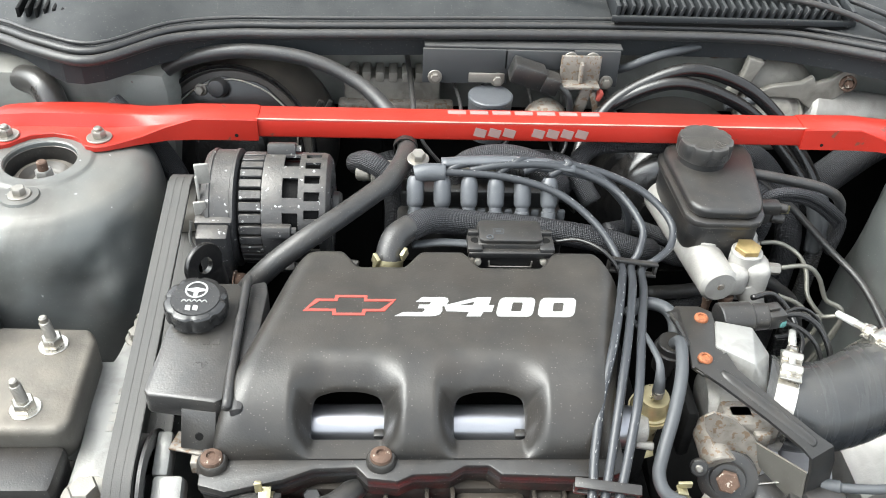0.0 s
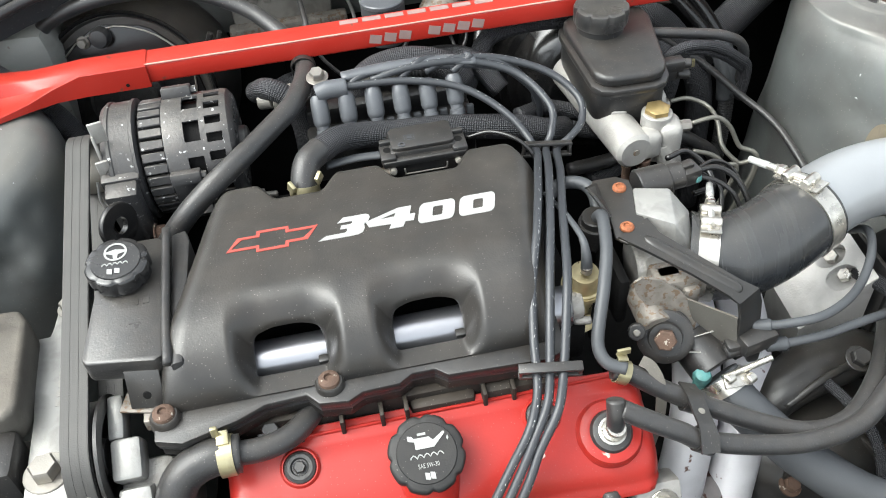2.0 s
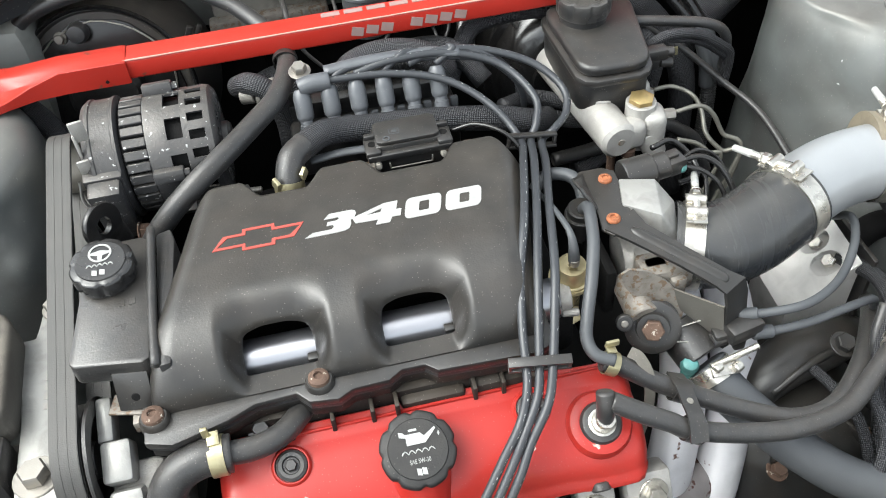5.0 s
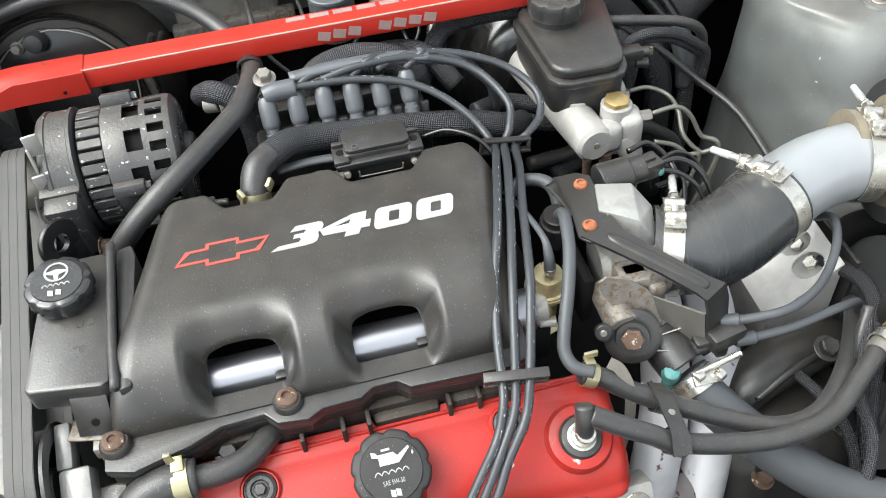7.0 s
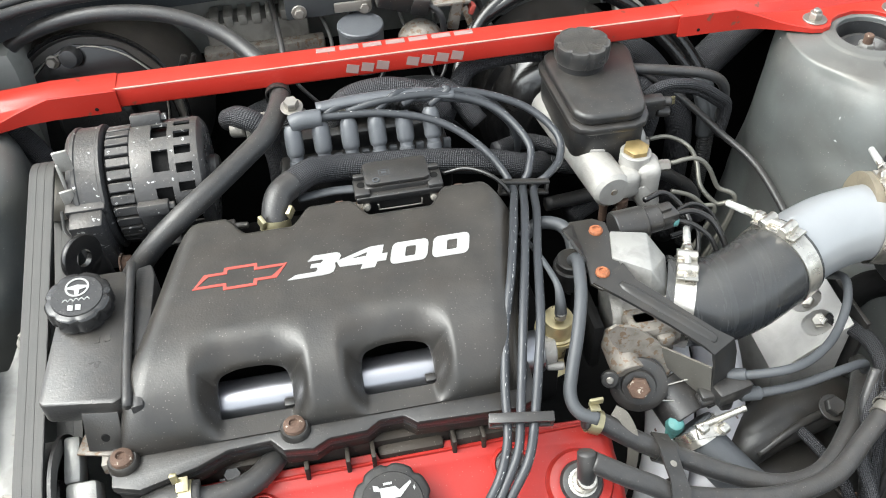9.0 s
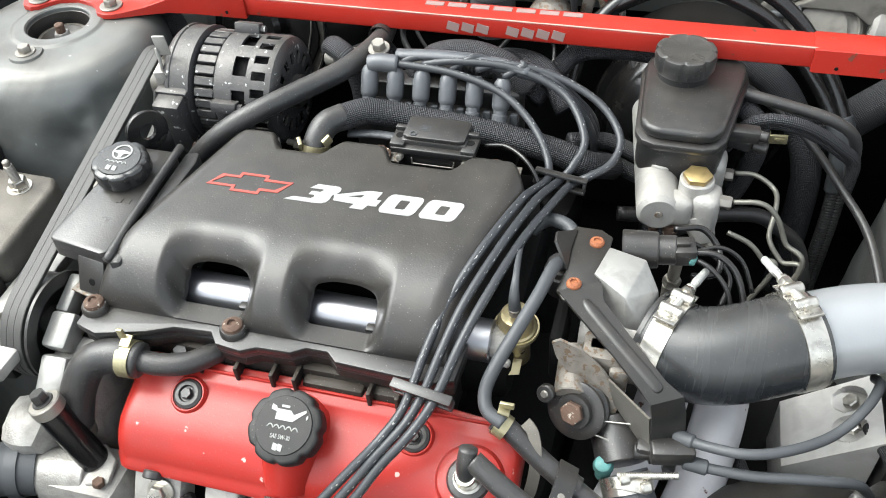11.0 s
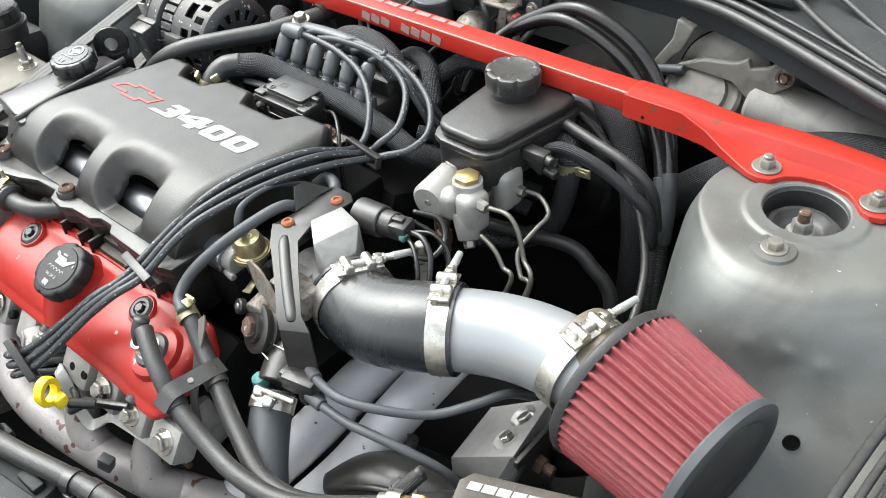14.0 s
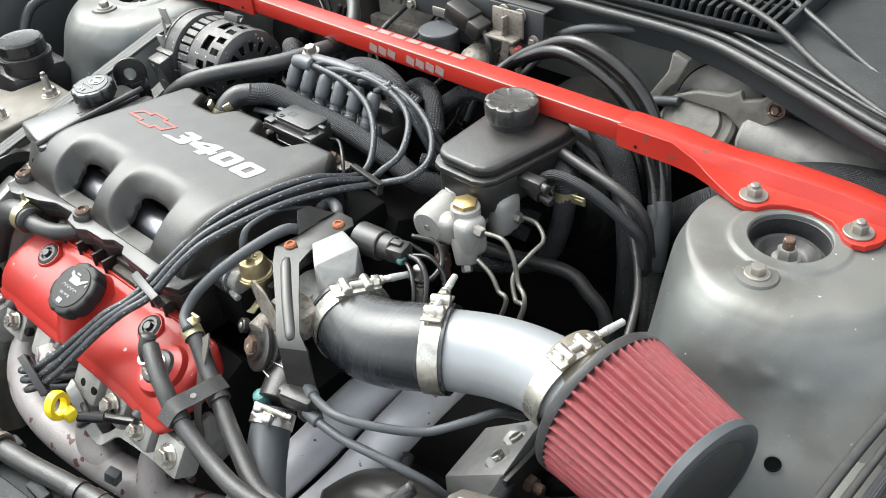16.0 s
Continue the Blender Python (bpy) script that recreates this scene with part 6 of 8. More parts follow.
# ---- ignition coils, wires and sensors behind the cover ----
def coil_pack():
    ob = thing("ignition_coil_pack", (0.065, 0.20, 0.84), "black ignition coil pack with six grey boots", "ignition coil")
    part("coil_housing", join(box((0.065, 0.205, 0.845), (0.185, 0.05, 0.055), 0.006), box((0.065, 0.226, 0.868), (0.18, 0.03, 0.05), 0.006)), M_BLACK, ob)
    for i in range(6):
        x = -0.008 + 0.0292 * i
        lo, hi = Vector((x, 0.174, 0.868)), Vector((x, 0.203, 0.918))
        d = (hi - lo).normalized()
        tower = part("coil_tower", lathe([(0.0078, -0.004), (0.0078, 0.012), (0.0066, 0.016), (0.006, 0.022)], frame_of(lo, d) @ Matrix.Diagonal((0.88, 0.88, 1, 1)), 20), M_BOOT, ob, "grey coil tower")
        part("boot", lathe([(0.0078, 0.010), (0.0092, 0.011), (0.0092, 0.020), (0.0080, 0.021), (0.0080, 0.025), (0.0098, 0.027), (0.0106, 0.030), (0.0108, 0.047), (0.0098, 0.054), (0.007, 0.058), (0, 0.058)], frame_of(lo, d) @ Matrix.Diagonal((0.88, 0.88, 1, 1)), 24), M_BOOT, tower, "grey silicone boot")
        part("rib", box((x + 0.0146, 0.188, 0.872), (0.009, 0.006, 0.028), 0.002), M_GREYRUB, ob)
    part("boot_arm", tube([(-0.008, 0.203, 0.920), (0.004, 0.203, 0.923), (0.024, 0.203, 0.923)], 0.0098, 18), M_BOOT, ob, "grey elbow boot")
    part("bracket_bolt", hex_head((-0.005, 0.226, 0.925), (0, -0.2, 1), 0.008, 0.008, 0.012), M_STEEL, ob)
    part("side_plug", join(box((-0.04, 0.232, 0.902), (0.034, 0.026, 0.022), 0.004), cyl((-0.057, 0.232, 0.902), (-0.072, 0.236, 0.900), 0.009)), M_PALE, ob, "pale connector plug")
    part("wire_rail", tube([(0.02, 0.212, 0.930), (0.07, 0.213, 0.933), (0.125, 0.212, 0.932), (0.165, 0.207, 0.928)], 0.0075, 14, flat=0.6), M_BOOT, ob)
    return ob


coil_pack()
cp_ = thing("loom_connector", (0.028, 0.235, 0.91), "pale round loom connector behind the ignition coils", "connector")
part("shell", tube([(0.028, 0.235, 0.91), (0.085, 0.235, 0.91)], [0.0085, 0.0105, 0.0105, 0.0095], 20, 6), M_PALE, cp_)
part("shell_ring", ring_band((0.085, 0.235, 0.91), (0.057, 0.0, 0.0), 0.0105, 0.006, 0.002), M_BOOT, cp_)
part("boot", tube([(0.085, 0.235, 0.91), (0.125, 0.24, 0.904), (0.164, 0.25, 0.889)], 0.0105, 18, 8, ripple=(0.0008, 0.004)), M_RUBBER, cp_, "black ribbed boot")
FRONT = {
    0: [(0.204, 0.108, 0.876), (0.190, 0.046, 0.897), (0.169, -0.028, 0.899), (0.152, -0.077, 0.883), (0.141, -0.119, 0.861), (0.136, -0.148, 0.846), (0.131, -0.169, 0.836), (0.118, -0.193, 0.826), (0.098, -0.211, 0.805), (0.066, -0.240, 0.772), (0.043, -0.262, 0.752), (0.024, -0.270, 0.744), (0.015, -0.259, 0.733), (0.028, -0.238, 0.724), (0.040, -0.212, 0.714)],
    1: [(0.216, 0.107, 0.874), (0.202, 0.050, 0.894), (0.184, -0.018, 0.897), (0.167, -0.078, 0.887), (0.156, -0.118, 0.868), (0.147, -0.151, 0.846), (0.138, -0.177, 0.836), (0.120, -0.200, 0.820), (0.103, -0.218, 0.800), (0.073, -0.246, 0.766), (0.050, -0.265, 0.745), (0.031, -0.274, 0.736), (0.021, -0.263, 0.725), (0.034, -0.242, 0.716), (0.050, -0.212, 0.708)],
    2: [(0.227, 0.104, 0.872), (0.215, 0.053, 0.886), (0.199, -0.007, 0.893), (0.182, -0.079, 0.889), (0.171, -0.116, 0.875), (0.158, -0.155, 0.847), (0.145, -0.185, 0.836), (0.123, -0.207, 0.813), (0.108, -0.225, 0.794), (0.080, -0.250, 0.760), (0.058, -0.267, 0.739), (0.040, -0.277, 0.729), (0.030, -0.266, 0.718), (0.044, -0.245, 0.709), (0.060, -0.212, 0.700)],
}
START = {
    0: [(-0.008, 0.203, 0.922), (0.03, 0.202, 0.924), (0.09, 0.197, 0.922), (0.145, 0.182, 0.912), (0.185, 0.150, 0.893)],
    1: [(0.0504, 0.205, 0.925), (0.09, 0.206, 0.932), (0.15, 0.206, 0.930), (0.205, 0.190, 0.915), (0.232, 0.150, 0.895), (0.226, 0.122, 0.882)],
    2: [(0.1088, 0.205, 0.925), (0.14, 0.210, 0.932), (0.19, 0.208, 0.925), (0.240, 0.190, 0.910), (0.266, 0.160, 0.893), (0.262, 0.132, 0.882), (0.243, 0.113, 0.877)],
}
for k in range(3):
    w = thing("ignition_wire", START[k][0], "black ignition wire with worn white print", "ignition wire", "ignition wires")
    part("wire", tube(START[k] + FRONT[k], 0.0041, 12, 8), M_WIRE, w)
    part("wire_boot", tube([FRONT[k][-1], Vector(FRONT[k][-1]) + Vector((0.01, 0.02, -0.012)), Vector(FRONT[k][-1]) + Vector((0.015, 0.045, -0.025))], 0.0085, 14), M_GREYRUB, w, "grey plug boot")
for k, (x, rise) in enumerate(((0.0212, 0.0), (0.0796, 0.004), (0.138, 0.002))):
    solid("ignition_wire", tube([(x, 0.204, 0.920), (x + 0.02, 0.208, 0.930 + rise), (x + 0.06 - 0.02 * k, 0.214, 0.929 + rise), (0.178 + 0.008 * k, 0.205, 0.92), (0.215, 0.195 + 0.006 * k, 0.90), (0.235, 0.20 + 0.01 * k, 0.86), (0.235, 0.22, 0.80)], 0.0041, 12), M_WIRE, "black ignition wire with worn white print", "ignition wire", "ignition wires")


def separator(a, b, up, label):
    """Comb that holds three wires side by side."""
    a, b, up = Vector(a), Vector(b), Vector(up).normalized()
    ob = thing("wire_separator", (a + b) / 2, label, "wire holder", "wire holders")
    ax = (b - a).normalized()
    up = (up - ax * up.dot(ax)).normalized()
    sd = ax.cross(up)
    m = Matrix((ax, sd, up)).transposed().to_4x4()
    L = (b - a).length + 0.012
    c = (a + b) / 2
    for h in (0.0062, -0.0058):
        q = box((0, 0, 0), (L, 0.009, 0.0036), 0.001)
        q.transform(Matrix.Translation(c + up * h) @ m)
        part("bar", q, M_BLACK, ob)
    for k in (-0.5, 0.5, -0.17, 0.17):
        q = box((0, 0, 0), (0.003, 0.008, 0.010), 0.0006)
        q.transform(Matrix.Translation(c + ax * (L - 0.004) * k) @ m)
        part("tooth", q, M_BLACK, ob)
    return ob


separator((0.196, 0.106, 0.876), (0.236, 0.103, 0.872), (0, 0.25, 1), "black plastic comb holding three ignition wires")
separator((0.126, -0.149, 0.847), (0.168, -0.156, 0.847), (0, -0.3, 1), "grey plastic comb holding three ignition wires")
separator((0.034, -0.263, 0.760), (0.068, -0.267, 0.738), (0.3, -0.5, 0.8), "black plastic comb near the spark plugs")

mp = thing("map_sensor", (0.090, 0.112, 0.87), "black plastic pressure sensor block with screws", "sensor")
part("sensor_body", box((0.0880, 0.1225, 0.884), (0.068, 0.036, 0.036), 0.003), M_BLACK, mp)
part("sensor_lid", prism([(0.056, 0.108), (0.062, 0.1055), (0.114, 0.1055), (0.120, 0.108), (0.1205, 0.137), (0.116, 0.1405), (0.060, 0.1405), (0.0555, 0.137)], 0.9022, 0.9062, bevel=0.0012), M_BLACK, mp)
part("lid_mark", join(*[box((0.076 + dx, 0.121 + dy, 0.9063), (sx, sy, 0.0004), 0) for dx, dy, sx, sy in ((0, 0.004, 0.011, 0.0008), (0, -0.004, 0.011, 0.0008), (-0.005, 0, 0.0008, 0.008), (0.005, 0, 0.0008, 0.008), (0, 0, 0.005, 0.004))]), M_GREYRUB, mp)
part("lid_plug", lathe([(0.0022, 0), (0.0038, 0), (0.0038, 0.001), (0.0022, 0.001), (0.0022, 0)], Matrix.Translation((0.0665, 0.1105, 0.9062)), 20), M_GREYRUB, mp)
part("front_rail", join(box((0.0880, 0.1015, 0.893), (0.086, 0.009, 0.007), 0.0015), box((0.0880, 0.1035, 0.880), (0.074, 0.006, 0.020), 0.0015)), M_BLACK, mp)
part("front_loop", tube([(0.0660, 0.0990, 0.885), (0.0668, 0.0982, 0.8795), (0.070, 0.0980, 0.8785), (0.106, 0.0980, 0.8785), (0.1092, 0.0982, 0.8795), (0.110, 0.0990, 0.885)], 0.0009, 8, 4), M_STEEL, mp, "thin wire loop")
for x in (0.0515, 0.1245):
    ear = part("ear", join(box((x, 0.1115, 0.8965), (0.0155, 0.026, 0.008), 0.002), box((x, 0.1235, 0.900), (0.0135, 0.006, 0.010), 0.0015)), M_BLACK, mp)
    part("ear_hole", cyl((x, 0.1130, 0.9002), (x, 0.1130, 0.9010), 0.0042), M_DARK, ear)
    part("ear_peg", lathe([(0.0035, 0), (0.0038, 0.004), (0.0028, 0.008), (0, 0.0085)], frame_of((x * 0.92 + 0.007, 0.1005, 0.8845), (0, -1, 0.3)), 16), M_PALE, ear, "pale peg")
for p in ((0.028, 0.117, 0.868), (0.150, 0.115, 0.868)):
    solid("sensor_bracket", box(p, (0.05, 0.018, 0.003), 0.001), M_LEVER, "corroded steel strap under the sensor", "bracket", "sensor straps")
solid("side_bar", tube([(-0.012, 0.128, 0.882), (0.02, 0.130, 0.884), (0.05, 0.128, 0.884)], 0.0055, 12, flat=0.6), M_GREYRUB, "flat grey rubber bar beside the sensor", "bar")
solid("vacuum_tube", tube([(0.135, 0.125, 0.89), (0.16, 0.118, 0.898), (0.185, 0.10, 0.895), (0.200, 0.085, 0.875), (0.205, 0.078, 0.83)], 0.0022, 8), M_GLOSS, "thin black vacuum tube", "tube")
for p in ((0.028, 0.112, 0.872), (0.150, 0.112, 0.872)):
    solid("rear_cover_bolt", hex_head(p, (0, -0.1, 1), 0.0075, 0.007, 0.011), M_RUST, "rusty hex bolt beside the sensor", "bolt", "rear cover bolts")

bh = thing("braided_hose", (-0.034, 0.10, 0.88), "black braided coolant hose with a spring clip", "hose")
part("hose_body", tube([(-0.018, 0.126, 0.902), (0.004, 0.143, 0.902), (0.03, 0.155, 0.893), (0.065, 0.162, 0.884), (0.105, 0.166, 0.878), (0.150, 0.168, 0.870), (0.200, 0.165, 0.862), (0.235, 0.165, 0.85), (0.26, 0.19, 0.83)], 0.0138, 22, 10), M_LOOM, bh)
part("elbow", tube([(-0.038, 0.086, 0.866), (-0.0355, 0.098, 0.888), (-0.029, 0.114, 0.901), (-0.014, 0.130, 0.903)], 0.0138, 22), M_RUBBER, bh)
part("spring_clip", join(ring_band((-0.0362, 0.095, 0.884), (0.08, 0.42, 0.9), 0.0143, 0.010, 0.001), box((-0.048, 0.086, 0.895), (0.004, 0.010, 0.012), 0.0006, (20, 0, 30)), box((-0.020, 0.092, 0.898), (0.004, 0.010, 0.010), 0.0006, (20, 0, -30))), M_ZINC, bh, "zinc plated spring clip")
hh0 = thing("heater_hose", (-0.05, 0.15, 0.91), "dusty black rubber heater hose that curves back", "hose")
part("hose_body", tube([(-0.192, 0.085, 0.825), (-0.183, 0.090, 0.845), (-0.159, 0.096, 0.872), (-0.131, 0.106, 0.893), (-0.109, 0.119, 0.903), (-0.087, 0.139, 0.908), (-0.059, 0.171, 0.911), (-0.036, 0.201, 0.913), (-0.019, 0.248, 0.914), (-0.018, 0.292, 0.912), (-0.035, 0.33, 0.920), (-0.075, 0.368, 0.942), (-0.14, 0.39, 0.962), (-0.225, 0.398, 0.966), (-0.295, 0.40, 0.948), (-0.328, 0.405, 0.915), (-0.338, 0.41, 0.87), (-0.335, 0.42, 0.80)], [0.0113] * 10 + [0.0104] + [0.0090] * 7, 22, 8), M_RUBBER, hh0)
part("end_clamp", ring_band((-0.0185, 0.270, 0.913), (0.02, 1, 0), 0.0127, 0.008, 0.0012), M_BLACK, hh0)
for pts, r in (([(-0.075, 0.255, 0.90), (-0.06, 0.235, 0.915), (-0.04, 0.225, 0.905), (-0.03, 0.222, 0.87), (-0.03, 0.215, 0.82)], 0.012), ([(-0.07, 0.30, 0.86), (-0.025, 0.285, 0.885), (-0.008, 0.262, 0.87), (-0.01, 0.25, 0.80)], 0.013), ([(0.03, 0.238, 0.885), (0.055, 0.246, 0.908), (0.095, 0.248, 0.914), (0.135, 0.240, 0.906), (0.155, 0.230, 0.885)], 0.016), ([(0.16, 0.25, 0.86), (0.185, 0.285, 0.885), (0.21, 0.30, 0.90), (0.27, 0.305, 0.902), (0.32, 0.30, 0.895)], 0.011), ([(0.06, 0.33, 0.84), (0.12, 0.30, 0.88), (0.17, 0.27, 0.89), (0.2, 0.24, 0.86)], 0.012), ([(0.21, 0.20, 0.85), (0.25, 0.22, 0.84), (0.30, 0.215, 0.825), (0.36, 0.24, 0.80)], 0.009), ([(0.20, 0.19, 0.835), (0.25, 0.205, 0.825), (0.30, 0.2, 0.81), (0.36, 0.22, 0.79)], 0.009), ([(0.36, 0.345, 0.905), (0.395, 0.325, 0.885), (0.425, 0.308, 0.868), (0.452, 0.288, 0.83), (0.466, 0.276, 0.79), (0.470, 0.274, 0.735), (0.47, 0.27, 0.60)], 0.0165), ([(0.47, 0.33, 0.78), (0.53, 0.345, 0.835), (0.60, 0.362, 0.882), (0.68, 0.362, 0.905), (0.76, 0.33, 0.915), (0.84, 0.25, 0.90)], 0.022), ([(-0.36, 0.33, 0.93), (-0.32, 0.31, 0.90), (-0.285, 0.29, 0.85), (-0.27, 0.27, 0.78)], 0.013)):
    solid("wiring_loom", tube(pts, r, 20, 8), M_LOOM, "wiring loom in black braided sleeve", "wiring loom", "wiring looms")

# ---- firewall fittings ----
drum = thing("blower_motor", (-0.240, 0.42, 0.87), "round dark plastic blower motor housing on the firewall", "blower motor")
back, front = Vector((-0.225, 0.452, 0.819)), Vector((-0.236, 0.378, 0.840))
dm = frame_of(back, front - back, (0, 0, 1))
part("housing", lathe([(0.118, -0.02), (0.1217, 0.0), (0.1205, 0.012), (0.1165, 0.034), (0.110, 0.058), (0.106, 0.068), (0.1055, 0.074), (0.102, 0.0745), (0.0985, 0.070), (0, 0.069)], dm, 72), M_BLOWER, drum)
part("rim_bead", lathe([(0.1035, 0.0735), (0.1065, 0.0725), (0.1080, 0.0755), (0.1060, 0.0790), (0.1030, 0.0780), (0.1035, 0.0735)], dm, 72), M_GLOSS, drum, "gloss black rim bead")
part("motor_plate", prism([(0.092 * math.cos(a), 0.092 * math.sin(a)) for a in [radians(18 * k + 9 * (k % 2)) for k in range(20)]], 0.068, 0.074, dm, 0.0015), M_GLOSS, drum, "black motor plate")
# steel-coloured arc draws the highlight over the plate's upper rim
part("plate_glint", tube([dm @ Vector((0.088 * math.cos(radians(a)), 0.088 * math.sin(radians(a)), 0.075)) for a in (-35, 20, 50, 75, 100, 140, 190)], 0.0012, 8, 3), M_STEEL, drum, "bright arc painting the plate rim's highlight")
part("motor_can", lathe([(0.046, 0.07), (0.046, 0.090), (0.040, 0.096), (0, 0.097)], dm, 40), M_GLOSS, drum)
part("vent_knob", lathe([(0.012, 0.070), (0.0125, 0.083), (0.010, 0.089), (0, 0.091)], dm @ Matrix.Translation((-0.018, 0.078, 0)), 24), M_RUBBER, drum, "black rubber knob")
part("mount_flange", prism([(-0.030, -0.016), (-0.012, -0.034), (0.030, -0.028), (0.030, 0.028), (-0.012, 0.034)], 0, 0.006, pose(-0.346, 0.468, 0.90, 90, 0, 0), 0.002), M_BODYDARK, drum)
part("flange_nut", hex_head((-0.352, 0.460, 0.905), (0, -1, 0.1), 0.007, 0.007, 0.010), M_RUST, drum)
q = dm @ Vector((-0.042, 0.072, 0.074))
part("case_screw", hex_head(q, front - back, 0.006, 0.006, 0.008), M_STEEL, drum, "steel screw")
part("drain_clip", join(box((-0.128, 0.385, 0.895), (0.008, 0.006, 0.030), 0.002, (0, 24, 0)), box((-0.116, 0.385, 0.897), (0.006, 0.006, 0.026), 0.002, (0, 24, 0))), M_BLACK, drum)

pan = thing("relay_bracket", (0.137, 0.46, 0.91), "dark painted steel bracket holding relays and plugs", "bracket")
for c, z in (((0.065, 0.462, 0.922), (0.105, 0.004, 0.046)), ((0.156, 0.462, 0.932), (0.085, 0.004, 0.026)), ((0.228, 0.462, 0.922), (0.058, 0.004, 0.048)), ((0.137, 0.472, 0.9465), (0.245, 0.018, 0.003))):
    part("plate", box(c, z, 0.001), M_BODYDARK, pan)
for x, z in ((0.028, 0.908), (0.106, 0.906), (0.243, 0.905), (0.195, 0.936), (0.222, 0.936)):
    part("plate_screw", hex_head((x, 0.459, z), (0, -1, 0.1), 0.0058, 0.005, 0.009), M_STEEL, pan)
part("hinge_strap", box((0.092, 0.457, 0.909), (0.045, 0.003, 0.013), 0.004), M_STEEL, pan, "small metal strap")
part("plug", join(box((0.140, 0.44, 0.925), (0.042, 0.03, 0.026), 0.004, (0, 18, 0)), box((0.168, 0.438, 0.914), (0.022, 0.028, 0.022), 0.003, (0, 18, 0))), M_BLACK, pan, "black plug")
part("plug_wire", tube([(0.178, 0.436, 0.912), (0.192, 0.43, 0.9), (0.196, 0.43, 0.87), (0.19, 0.43, 0.82)], 0.004, 10), M_RUBBER, pan)
part("valve_plate", join(box((0.207, 0.452, 0.926), (0.05, 0.005, 0.036), 0.003), box((0.207, 0.442, 0.91), (0.046, 0.022, 0.004), 0.001), box((0.207, 0.447, 0.922), (0.004, 0.015, 0.03), 0.001)), M_LEVER, pan, "dusty pressed valve plate")
part("valve_leg", join(box((0.212, 0.44, 0.89), (0.014, 0.008, 0.036), 0.002, (0, 12, 0)), box((0.228, 0.44, 0.885), (0.008, 0.008, 0.036), 0.002, (0, -18, 0))), M_LEVER, pan)
part("red_tab", box((0.232, 0.438, 0.898), (0.006, 0.012, 0.012), 0.001, (0, 20, 0)), M_REDINK, pan, "red plastic tab")
sol = thing("vacuum_solenoid", (0.10, 0.44, 0.87), "round dark grey vacuum canister", "canister")
part("can", cyl((0.097, 0.438, 0.84), (0.097, 0.438, 0.892), 0.027), M_GREYRUB, sol)
part("can_lid", cyl((0.097, 0.438, 0.890), (0.097, 0.438, 0.896), 0.028), M_BOOT, sol)
sol2 = thing("vacuum_solenoid", (0.17, 0.44, 0.86), "dusty round vacuum diaphragm", "canister")
part("can", lathe([(0.026, 0.85), (0.027, 0.872), (0.022, 0.880), (0.012, 0.888), (0, 0.889)], Matrix.Translation((0.168, 0.436, 0)), 32), M_LEVER, sol2)
for q in (pan, sol, sol2):
    q.location += Vector((-0.010, -0.060, 0.029))
mod = thing("control_module", (-0.04, 0.45, 0.88), "dusty pale ribbed control module", "control module")
part("module_box", box((-0.035, 0.465, 0.885), (0.125, 0.05, 0.055), 0.004), M_PALE, mod)
for i in range(6):
    part("rib", box((-0.085 + 0.017 * i, 0.452, 0.915), (0.011, 0.03, 0.014), 0.002), M_PALE, mod)
part("tray", box((-0.03, 0.435, 0.868), (0.15, 0.02, 0.03), 0.004), M_LEVER, mod)
for x, z in ((-0.145, 0.962), (-0.02, 0.962), (0.30, 0.955), (0.39, 0.95)):
    solid("firewall_nut", hex_head((x, 0.468, z), (0, -1, 0.2), 0.0075, 0.008, 0.012), M_RUST, "rusty nut on the firewall", "nut", "firewall nuts")
solid("drain_tube", tube([(0.235, 0.44, 0.925), (0.262, 0.42, 0.945), (0.30, 0.42, 0.962), (0.36, 0.44, 0.968)], 0.0055, 16), M_GREYRUB, "dusty rubber drain tube", "tube")
for off, r in (((0, 0, 0), 0.0082), ((-0.017, -0.006, -0.015), 0.0082)):
    hh = thing("vacuum_hose", (0.32, 0.35, 0.97), "gloss black hose arching over the brake servo", "hose", "arching hoses")
    pts = [(0.195, 0.30, 0.85), (0.203, 0.32, 0.885), (0.225, 0.352, 0.918), (0.267, 0.365, 0.948), (0.325, 0.362, 0.972), (0.389, 0.36, 0.955), (0.436, 0.349, 0.923), (0.475, 0.319, 0.877), (0.497, 0.287, 0.838)]
    line = [Vector(p) + Vector(off) * (0.4 + 0.6 * math.sin(math.pi * i / 8)) for i, p in enumerate(pts)]
    part("hose_body", tube(line, r, 18, 8), M_GLOSS, hh)
    e = line[-1]
    part("sleeve", tube([e + Vector((-0.006, 0.008, 0.012)), e, e + Vector((0.006, -0.012, -0.03)), e + Vector((0.008, -0.018, -0.06))], 0.0098, 16), M_GREYRUB, hh, "dark grey sleeve")
    part("tail", tube([e + Vector((0.008, -0.018, -0.05)), e + Vector((0.010, -0.02, -0.12)), e + Vector((0.008, -0.02, -0.25))], 0.007, 12, ripple=(0.0007, 0.004)), M_RUBBER, hh)

